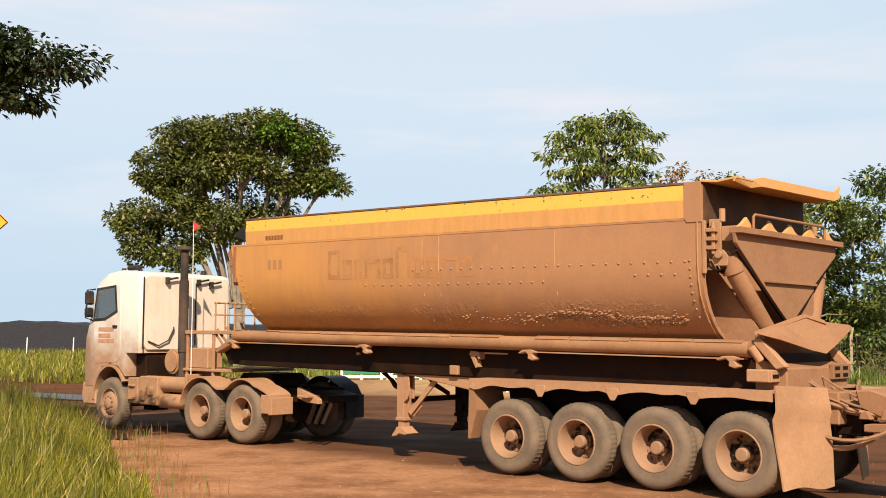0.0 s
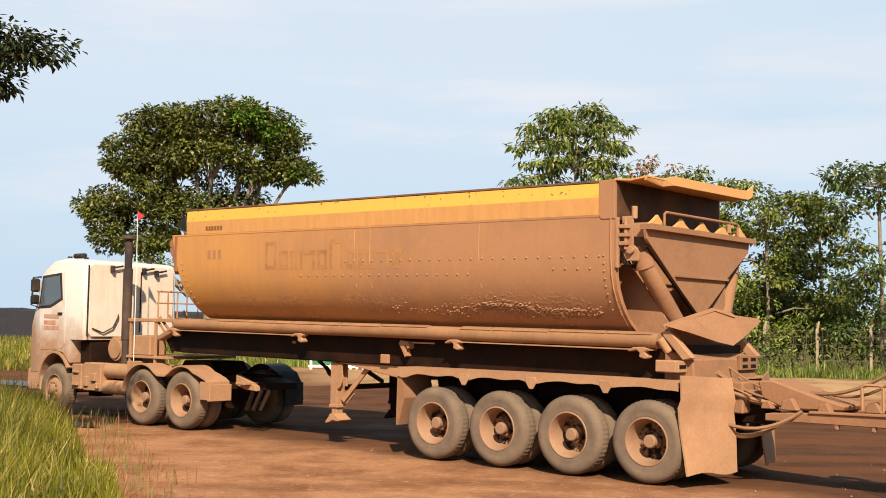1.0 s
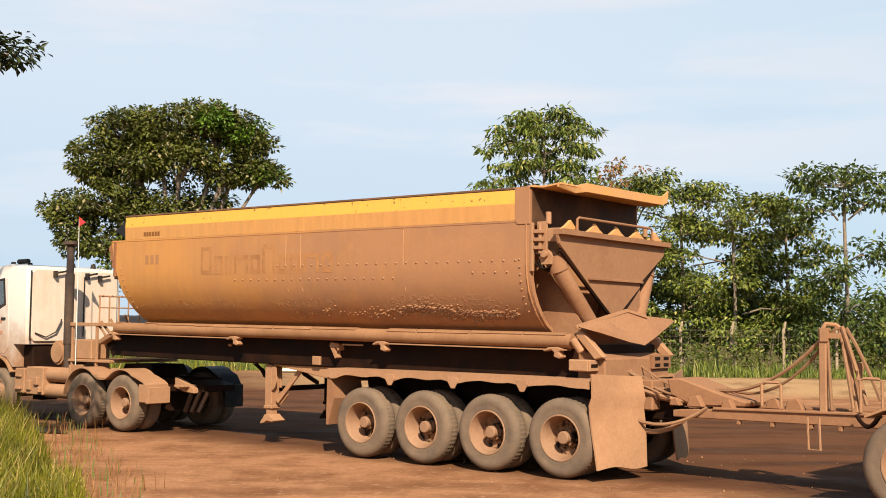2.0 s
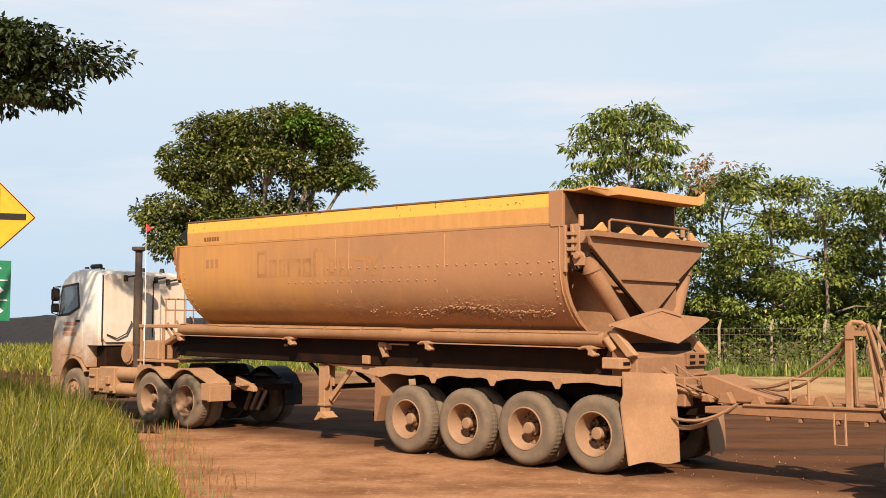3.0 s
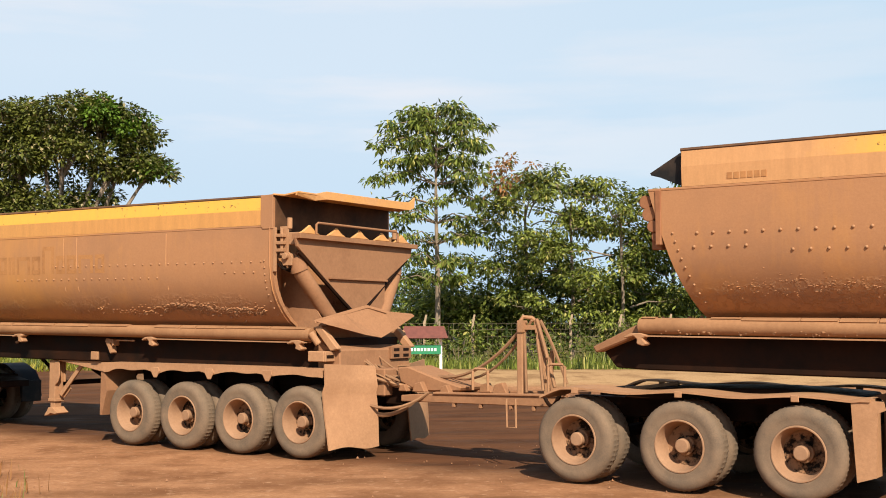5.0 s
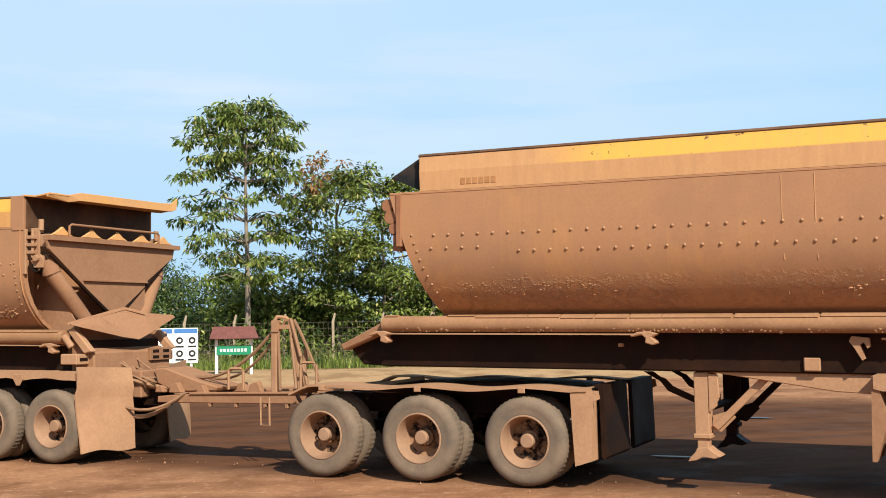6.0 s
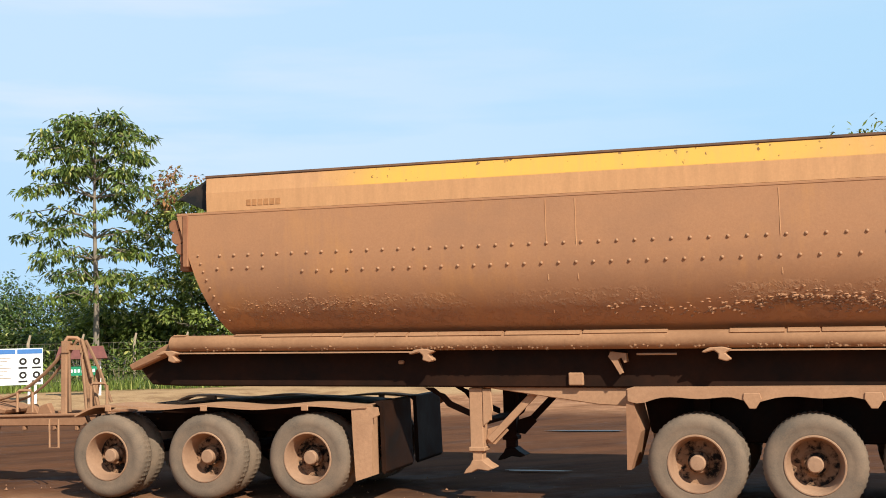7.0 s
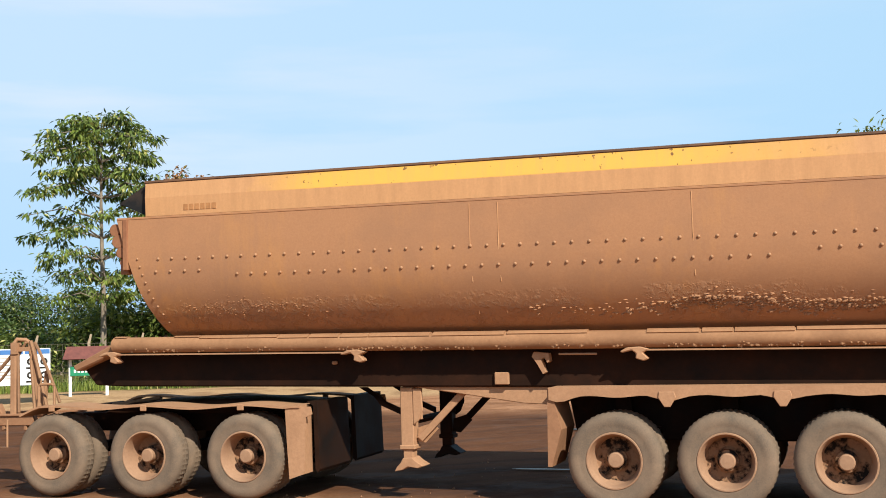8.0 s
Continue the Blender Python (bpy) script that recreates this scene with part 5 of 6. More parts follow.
def sheet(name, points, z, material, label):
    """A low mound of soil over an outline, feathered to the ground at its edge."""
    bm = B()
    vs = [bm.verts.new((x, y, -0.03)) for x, y in points]
    bm.faces.new(vs)
    r = bmesh.ops.inset_region(bm, faces=bm.faces[:], thickness=0.5)
    for v in bm.verts:
        if v not in vs:
            v.co.z = z
    return tagged(part(name, bm, material, None, label), kind="structure")


VERGE = [(-2.2, 8.0), (-3.2, 12.5), (-4.4, 16.2), (-7.1, 22.8), (-9.0, 25.9), (-11.4, 28.2), (-15.5, 31.4), (-26.0, 41.0), (-40.0, 52.0), (-60.0, 40.0), (-40.0, 5.0), (-8.0, 3.0)]
MEADOW = [(-13.5, 43.5), (-20.0, 46.0), (-45.0, 62.0), (-80.0, 90.0), (-80.0, 130.0), (-6.0, 130.0), (-4.0, 60.0), (-6.0, 46.5)]


def inside(poly, x, y):
    hit = False
    for (x0, y0), (x1, y1) in zip(poly, poly[1:] + poly[:1]):
        if (y0 > y) != (y1 > y) and x < (x1 - x0) * (y - y0) / (y1 - y0) + x0:
            hit = not hit
    return hit


def edge_distance(poly, x, y):
    p, best = Vector((x, y)), 99.0
    for a, b in zip(poly, poly[1:] + poly[:1]):
        a, b = Vector(a), Vector(b)
        t = max(0, min(1, (p - a).dot(b - a) / (b - a).length_squared))
        best = min(best, (p - a.lerp(b, t)).length)
    return best


def blades(name, spots, material, label, category="grass"):
    """Many bent blades; spots: rows of x, y, z, length, width."""
    s = np.array(spots)
    n = len(s)
    rng = np.random.default_rng(11)
    ang, lean = rng.uniform(0, math.tau, n), rng.uniform(0.04, 0.42, n)
    d = np.stack([np.cos(ang), np.sin(ang)], 1)
    turn = rng.uniform(0, math.tau, n)
    w = np.stack([np.cos(turn), np.sin(turn), np.zeros(n)], 1) * s[:, 4:5]
    base = s[:, :3]
    L = s[:, 3]
    mid = base + np.concatenate([d * (0.22 * lean * L)[:, None], (0.55 * L)[:, None]], 1)
    tip = base + np.concatenate([d * (lean * L)[:, None], (L * (1 - 0.35 * lean))[:, None]], 1)
    v = np.stack([base - w, base + w, mid + w * 0.8, mid - w * 0.8, tip], 1).reshape(-1, 3)
    k = np.arange(n) * 5
    quads = np.stack([k, k + 1, k + 2, k + 3], 1).tolist()
    tris = np.stack([k + 3, k + 2, k + 4], 1).tolist()
    me = bpy.data.meshes.new(name)
    me.from_pydata(v.tolist(), [], quads + tris)
    me.materials.append(material)
    return tagged(new(name, me), label, category, kind="stuff")


def build_grass():
    rng = random.Random(3)
    spots = []
    while len(spots) < 64000:
        y = 8 + 26 * rng.random() ** 1.2
        x = -y * math.tan(radians(rng.uniform(9.0, 31.0)))
        if not inside(VERGE, x, y):
            continue
        e = edge_distance(VERGE, x, y)
        if rng.random() > 0.45 + 0.5 * min(1, e / 1.2):
            continue
        tall = (0.42 + 0.30 * min(1.0, max(0.0, (y - 15) / 8))) * rng.uniform(0.7, 1.25) + 0.42 * min(1.6, e)
        tall = min(1.25, tall) * (1 + 0.35 * noise.noise(Vector((x * 1.3, y * 1.3, 5))))
        for k in range(rng.randint(10, 30)):
            spots.append((x + rng.gauss(0, 0.07), y + rng.gauss(0, 0.07), 0.0, tall * rng.uniform(0.45, 1.1), rng.uniform(0.005, 0.012)))
    blades("verge_grass", spots, M_GRASS, "tall yellow-green roadside grass in tufts")
    spots = []
    while len(spots) < 26000:
        y = 43 + 80 * rng.random() ** 1.6
        x = -y * math.tan(radians(rng.uniform(2.0, 28.0)))
        if not inside(MEADOW, x, y):
            continue
        spots.append((x, y, 0.0, rng.uniform(0.35, 0.85), rng.uniform(0.02, 0.045)))
    blades("meadow_grass", spots, M_GRASS, "sunlit green meadow grass across the road")
    spots = []
    while len(spots) < 22000:
        x = rng.uniform(-14, 45)
        y = 46.5 - 0.22 * x + abs(rng.gauss(0, 3.0)) + rng.uniform(-0.4, 0.5)
        spots.append((x, y, 0.2, rng.uniform(0.2, 0.62) * (1 + 1.4 * max(0, noise.noise(Vector((x * 0.7, y * 0.5, 3))))), rng.uniform(0.015, 0.03)))
    blades("fence_weeds", spots, M_LEAF_BUSH, "weeds and dry grass along the fence", "weeds")
    spots = []
    for k in range(520):
        x = rng.uniform(-7.0, -2.6)
        y = -x * 3.05 + rng.uniform(4.0, 6.0)
        spots.append((x - 0.3 + rng.gauss(0, 0.3), y, 0, rng.uniform(0.08, 0.42) ** 1.2, rng.uniform(0.004, 0.009)))
    blades("dry_stalks", spots, M_LEAF_RUST, "thin dry stalks at the verge's edge", "weeds")


# ---------- trees ----------
def leaf_mesh(name, centres, per, spread, length, width, material, rng, droop=0.5, flat=1.0):
    """Folded leaves round the clump centres (rows of x, y, z, size)."""
    c = np.repeat(np.array(centres), per, axis=0)
    n = len(c)
    off = rng.normal(0, 1, (n, 3))
    off /= np.maximum(0.6, np.linalg.norm(off, axis=1, keepdims=True)) ** 0.6
    p = c[:, :3] + off * (spread * c[:, 3:4]) * np.array([1, 1, flat])
    d = off * np.array([1, 1, 0.5]) + rng.normal(0, 0.45, (n, 3)) + np.array([0, 0, -droop])
    d /= np.linalg.norm(d, axis=1, keepdims=True)
    s = np.cross(d, rng.normal(0, 0.35, (n, 3)) + np.array([0, 0, 1.0]))
    s /= np.maximum(1e-3, np.linalg.norm(s, axis=1, keepdims=True))
    u = np.cross(s, d)
    L = length * rng.uniform(0.6, 1.25, (n, 1))
    W = width * rng.uniform(0.7, 1.2, (n, 1))
    v = np.stack([p, p + d * L * 0.45 + s * W + u * W * 0.35, p + d * L - u * W * 0.3, p + d * L * 0.45 - s * W + u * W * 0.35], 1).reshape(-1, 3)
    k = np.arange(n) * 4
    faces = np.concatenate([np.stack([k, k + 1, k + 2], 1), np.stack([k, k + 2, k + 3], 1)]).tolist()
    me = bpy.data.meshes.new(name)
    me.from_pydata(v.tolist(), [], faces)
    me.materials.append(material)
    return new(name, me)


def build_tree(base, lumps, label, seed, leaf=0.26, wide=0.05, per=46, spread=0.62, material=None, trunk_r=0.22, trunk_top=None, droop=0.5, flat=0.7,
               accents=(), bare=0.0):
    """lumps: ellipsoids (x, y, z, rx, ry, rz, clumps) relative to the base, which carry the clumps of leaves on their outer half."""
    rng = random.Random(seed)
    nrng = np.random.default_rng(seed)
    t = tagged(new("tree"), label, "tree")
    t.matrix_basis = pose(base[0], base[1], 0)
    centres, limbs = [], []
    top = trunk_top or min(l[2] - l[5] * 0.3 for l in lumps)
    for (x, y, z, rx, ry, rz, count) in lumps:
        start = Vector((x * 0.18, y * 0.18, max(0.8, min(top, z - rz * 0.6))))
        heart = Vector((x, y, z - rz * 0.25))
        bend = start.lerp(heart, 0.5) + Vector((rng.uniform(-0.3, 0.3), rng.uniform(-0.3, 0.3), 0.15))
        limbs.append(([start, bend, heart], trunk_r * 0.48, trunk_r * 0.2))
        for k in range(count):
            a, b = rng.uniform(0, math.tau), math.asin(rng.uniform(-0.85, 1.0))
            r = rng.uniform(0.55, 1.0) ** 0.6
            p = Vector((x + rx * r * math.cos(a) * math.cos(b), y + ry * r * math.sin(a) * math.cos(b), z + rz * r * math.sin(b)))
            centres.append((p.x, p.y, p.z, rng.uniform(0.7, 1.3)))
            if k % 2 == 0:
                m = heart.lerp(p, 0.5) + Vector((rng.uniform(-0.2, 0.2), rng.uniform(-0.2, 0.2), -0.1))
                limbs.append(([heart.lerp(bend, rng.random() * 0.5), m, p], trunk_r * 0.17, 0.012))
    bm = B()
    tube(bm, [(0, 0, -0.1), (0.05, 0.02, 0.25), (0.08, 0, top * 0.5), (0, 0, top), (0.05, 0.03, top + 0.6)], trunk_r * 1.15, 9, trunk_r * 0.55)
    trunk = part("trunk", bm, M_BARK, t, smooth=True)
    bm = B()
    for pts, r0, r1 in limbs:
        tube(bm, pts, r0, 5, r1)
    part("branching", bm, M_BARK, trunk, smooth=True, kind="stuff")
    crown = leaf_mesh("crown", centres, per, spread, leaf, wide, material or M_LEAF_ROUND, nrng, droop, flat)
    crown.parent = t
    for (x, y, z, r, count, mat) in accents:
        cs = [(x + rng.gauss(0, r), y + rng.gauss(0, r), z + rng.gauss(0, r * 0.7), 0.8) for k in range(count)]
        ac = leaf_mesh("tinted_leaves", cs, 30, spread, leaf, wide, mat, nrng, droop, flat)
        ac.parent = t
    return t


def build_tiered(base, tiers, label, seed, leaf, wide, per, material, trunk_r, accents=()):
    """A slim trunk with whorls of boughs at the heights and reaches in tiers; leaves hang along the outer half of each bough."""
    rng = random.Random(seed)
    nrng = np.random.default_rng(seed)
    t = tagged(new("tree"), label, "tree")
    t.matrix_basis = pose(base[0], base[1], 0)
    centres, limbs = [], []
    for i, (z, reach) in enumerate(tiers):
        count = rng.randint(6, 8)
        for k in range(count):
            a = (k + rng.uniform(-0.25, 0.25)) * math.tau / count + i * 0.7
            out = reach * rng.uniform(0.62, 1.0)
            way = Vector((math.cos(a), math.sin(a) * 0.85, 0))
            rise = rng.uniform(-0.05, 0.25)
            root = Vector((0, 0, z - 0.35))
            mid, tip = way * out * 0.5 + Vector((0, 0, z + rise)), way * out + Vector((0, 0, z + rise - 0.12 * out))
            limbs.append(([root, mid, tip], trunk_r * 0.26, 0.015))
            for f in (0.42, 0.6, 0.76, 0.9, 1.0):
                if rng.random() < (0.10 if z > 8.5 else 0.42):
                    continue
                p = mid.lerp(tip, f * 2 - 1) if f > 0.5 else root.lerp(mid, f * 2)
                centres.append((p.x + rng.gauss(0, 0.16), p.y + rng.gauss(0, 0.16), p.z + rng.gauss(0, 0.06), rng.uniform(0.75, 1.2)))
    top = tiers[0][0]
    bm = B()
    tube(bm, [(0, 0, -0.1), (0.06, 0.02, top * 0.3), (-0.04, 0, top * 0.65), (0, 0, top)], trunk_r, 8, 0.03)
    trunk = part("trunk", bm, M_BARK, t, smooth=True)
    bm = B()
    for pts, r0, r1 in limbs:
        tube(bm, pts, r0, 5, r1)
    part("branching", bm, M_BARK, trunk, smooth=True, kind="stuff")
    crown = leaf_mesh("crown", centres, per, 0.36, leaf, wide, material, nrng, 1.0, 0.45)
    crown.parent = t
    for (x, y, z, r, n, mat) in accents:
        cs = [(x + rng.gauss(0, r), y + rng.gauss(0, r), z + rng.gauss(0, r * 0.7), 0.8) for q in range(n)]
        tinted = leaf_mesh("tinted_leaves", cs, 26, 0.36, leaf, wide, mat, nrng, 0.8, 0.6)
        tinted.parent = t
    return t


def spot(az, dist):
    """Plan position at a bearing (degrees to the left of +y) and distance from the camera's stand."""
    return -math.sin(radians(az)) * dist, math.cos(radians(az)) * dist


def build_trees():
    # big round tree behind the tractor
    build_tree(spot(10.35, 60.0), [(0.2, 0, 12.75, 2.9, 2.2, 0.95, 60), (2.3, 0, 12.7, 1.5, 1.5, 0.75, 26), (-0.9, -0.7, 11.9, 1.5, 1.3, 1.0, 28), (-2.7, 0, 12.3, 1.6, 1.8, 1.1, 36), (-4.3, 0, 10.7, 1.3, 1.5, 1.3, 30), (3.3, 0.2, 11.8, 1.2, 1.6, 0.95, 28), (4.3, 0, 10.1, 1.25, 1.4, 0.6, 24),
                                (-2.2, -0.8, 10.6, 1.8, 1.4, 1.1, 36), (0.2, -0.9, 10.8, 1.8, 1.3, 0.9, 30), (2.3, -0.3, 10.1, 1.0, 1.0, 0.6, 14), (-5.5, 0.2, 7.9, 1.3, 1.4, 1.0, 28), (-3.4, -0.6, 8.5, 1.7, 1.6, 1.0, 32),
                                (-1.0, -0.5, 7.8, 1.6, 1.5, 1.0, 28), (-4.0, 0, 6.4, 2.1, 1.8, 0.9, 34), (1.2, 0.3, 8.5, 1.2, 1.2, 0.4, 9), (0.4, 1.6, 9.3, 2.2, 1.2, 1.5, 16), (-2.6, 1.8, 9.2, 2.2, 1.2, 2.0, 30)],
               "broad round-crowned green tree with pale bare twigs inside", 21, leaf=0.27, wide=0.080, per=84, spread=0.38, trunk_r=0.34, trunk_top=3.5, droop=0.35,
               accents=((-2.0, -1.5, 5.6, 1.3, 16, M_LEAF_TALL), (3.2, -1.2, 11.8, 0.5, 18, M_LEAF_TOP), (2.0, -1.4, 12.8, 0.5, 20, M_LEAF_TOP), (4.2, -0.8, 10.0, 0.4, 10, M_LEAF_TOP)))
    # tall open tree: whorls of long boughs with hanging leaves, sky between the tiers
    build_tiered(spot(-8.1, 54), [(12.35, 2.2), (11.7, 2.9), (10.85, 3.3), (10.0, 3.0), (9.15, 4.2), (8.2, 4.0), (7.3, 4.3), (6.3, 3.7), (5.3, 2.8), (4.4, 2.4)],
                 "tall open tree with drooping yellow-green leaves in layers", 8, 0.36, 0.066, 32, M_LEAF_TALL, 0.17,
                 accents=((3.3, -0.9, 8.9, 0.6, 9, M_LEAF_RUST),))
    # the thicket to its right
    rows = [(-12.6, 55, 10.2, 2.9, 31), (-14.9, 53, 10.0, 3.2, 32), (-17.4, 52, 9.2, 2.9, 33), (-19.9, 54, 8.8, 2.5, 34), (-13.4, 58, 6.6, 3.0, 35)]
    for az, dist, top, r, seed in rows:
        g = random.Random(seed)
        lumps = []
        for k in range(12):
            z = top * (0.28 + 0.66 * k / 11) - 0.4
            wide = r * (0.95 if k < 8 else 0.75)
            lumps.append((wide * math.cos(k * 2.4 + seed) * g.uniform(0.5, 1.0), g.uniform(-1.0, 1.0), z, r * g.uniform(0.30, 0.48), r * 0.45, top * g.uniform(0.045, 0.075), 8))
        acc = ((-1.2, -1.2, top * 0.93, 0.5, 9, M_LEAF_RUST),) if seed == 31 else ()
        build_tree(spot(az, dist), lumps, "leafy green roadside tree with thin trunks", seed, leaf=0.25, wide=0.066, per=70, spread=0.35, material=M_LEAF_BUSH, trunk_r=0.09,
                   trunk_top=top * 0.72, droop=0.6, flat=0.6, accents=acc)
    build_tree(spot(-22.6, 50), [(0, 0, 8.5, 2.3, 1.8, 0.45, 24), (0.9, 0, 7.7, 1.6, 1.4, 0.35, 12), (-1.5, 0, 7.3, 1.0, 1.0, 0.3, 8), (1.2, 0, 5.4, 1.0, 1.0, 0.5, 8), (-1.0, 0, 4.6, 1.2, 1.2, 0.6, 10), (0.6, 0, 3.4, 1.6, 1.4, 0.7, 14), (0, 0, 2.2, 2.2, 1.8, 0.8, 22)],
               "slender tree with an open flat top and pale stem", 41, leaf=0.30, wide=0.07, per=46, spread=0.42, material=M_LEAF_FAR, trunk_r=0.10, trunk_top=6.8, droop=0.5, flat=0.6)
    build_tree(spot(-27.5, 55), [(0, 0, 5.8, 2.8, 2.2, 1.4, 40), (1.0, 0, 3.6, 2.6, 2.2, 1.4, 36), (-1.4, 0, 2.4, 2.4, 2.2, 1.3, 36)],
               "leafy green roadside tree with thin trunks", 42, leaf=0.34, wide=0.065, per=28, material=M_LEAF_BUSH, trunk_r=0.12, trunk_top=4.5)
    build_tree(spot(-46.8, 48), [(0, 0, 9.0, 1.7, 1.6, 1.1, 16), (0.6, 0, 7.6, 1.8, 1.6, 1.0, 20), (-0.8, 0, 6.2, 1.8, 1.6, 1.0, 20)],
               "thin-topped sparse green tree", 43, leaf=0.34, wide=0.06, per=20, material=M_LEAF_BUSH, trunk_r=0.12, trunk_top=7.2)
    # low trees and shrubs further back
    for az, dist, top, r, seed in ((0.5, 88, 5.6, 4.0, 51), (-3.2, 100, 8.0, 3.4, 52), (-1.2, 74, 4.4, 3.4, 53), (-4.6, 66, 3.4, 3.2, 54), (-8.6, 60, 4.4, 2.8, 55), (-11.0, 57, 4.0, 2.8, 56), (-6.2, 84, 6.6, 4.0, 57),
                                   (-16.5, 57, 4.6, 3.2, 58), (-19.8, 58, 4.2, 3.2, 59), (-24.6, 62, 4.4, 3.2, 60), (25.0, 126, 4.8, 3.5, 61), (-31.0, 62, 4.6, 3.6, 62)):
        g = random.Random(seed)
        lumps = [(g.uniform(-r, r) * 0.6, g.uniform(-0.8, 0.8), top * g.uniform(0.35, 0.78), r * 0.6, r * 0.5, top * 0.22, 22) for k in range(5)]
        build_tree(spot(az, dist), lumps, "low bushy dark green tree", seed, leaf=0.36, wide=0.09, per=34, spread=0.6, material=M_LEAF_FAR if dist > 70 else M_LEAF_BUSH, trunk_r=0.10, trunk_top=top * 0.4)
    # shrubs along the fence
    g = random.Random(77)
    for k in range(20):
        x = -1.0 + k * 1.75 + g.uniform(-0.5, 0.5)
        y = 49.6 - 0.24 * x + g.uniform(-0.4, 1.6)
        h = g.uniform(1.3, 2.4)
        s = tagged(new("shrub"), "green shrub growing behind the wire fence", "shrub", "fence shrubs")
        s.matrix_basis = pose(x, y, 0.2)
        cs = [(g.uniform(-0.9, 0.9), g.uniform(-0.5, 0.5), g.uniform(0.15, 1.0) * h, g.uniform(0.6, 1.0)) for j in range(16)]
        c = leaf_mesh("leaves", cs, 26, 0.42, 0.26, 0.055, M_LEAF_TALL if k % 3 else M_LEAF_BUSH, np.random.default_rng(500 + k), 0.2, 0.9)
        c.parent = s
        for j in range(5):
            bm = B()
            tube(bm, [(0, 0, -0.1), (g.uniform(-0.5, 0.5), g.uniform(-0.3, 0.3), h * 0.8)], 0.02, 5, 0.008)
            part("stem", bm, M_BARK, s)
    # the near tree whose boughs hang into view
    # Two lumps near z 10 sit unseen, added to shade the cab.
    build_tree((-11.56, 16.15), [(2.2, 0.2, 6.30, 1.5, 1.4, 0.42, 26), (3.2, 0.5, 6.35, 1.2, 1.1, 0.40, 26), (4.2, 0.75, 6.38, 1.05, 0.9, 0.36, 26), (5.25, 0.85, 6.28, 0.75, 0.6, 0.18, 14), (4.65, 0.75, 5.73, 0.85, 0.7, 0.15, 14),
                                 (3.7, 0.85, 6.66, 0.9, 0.9, 0.20, 15), (3.5, 0.2, 4.65, 0.7, 0.7, 0.18, 10), (2.9, 0.4, 5.75, 0.9, 0.8, 0.22, 8), (3.0, 3.2, 10.0, 1.7, 1.5, 0.5, 30), (1.6, 3.8, 9.9, 1.6, 1.5, 0.5, 24),
                                 (0.6, -0.8, 6.9, 2.0, 2.0, 0.9, 30), (-1.3, 0, 6.4, 2.2, 2.2, 1.3, 26)],
               "near spreading tree with dark drooping leaves", 91, leaf=0.14, wide=0.037, per=100, spread=0.26, material=M_LEAF_NEAR, trunk_r=0.20, trunk_top=3.9, droop=0.55, flat=0.5)


# ---------- signs, fence, stockpile ----------
def letters(text, size, material, parent, m, align="LEFT", squash=1.0):
    cu = bpy.data.curves.new("lettering", "FONT")
    cu.body, cu.size, cu.align_x, cu.extrude = text, size, align, 0.003
    cu.space_character = 1.0
    ob = bpy.data.objects.new("lettering_source", cu)
    scene.collection.objects.link(ob)
    me = bpy.data.meshes.new_from_object(ob.evaluated_get(bpy.context.evaluated_depsgraph_get()))
    bpy.data.objects.remove(ob)
    for v in me.vertices:
        v.co.x *= squash
    me.materials.clear()
    me.materials.append(material)
    me.name = "lettering"
    o = new("lettering", me)
    o.parent = parent
    o.matrix_basis = m
    return o


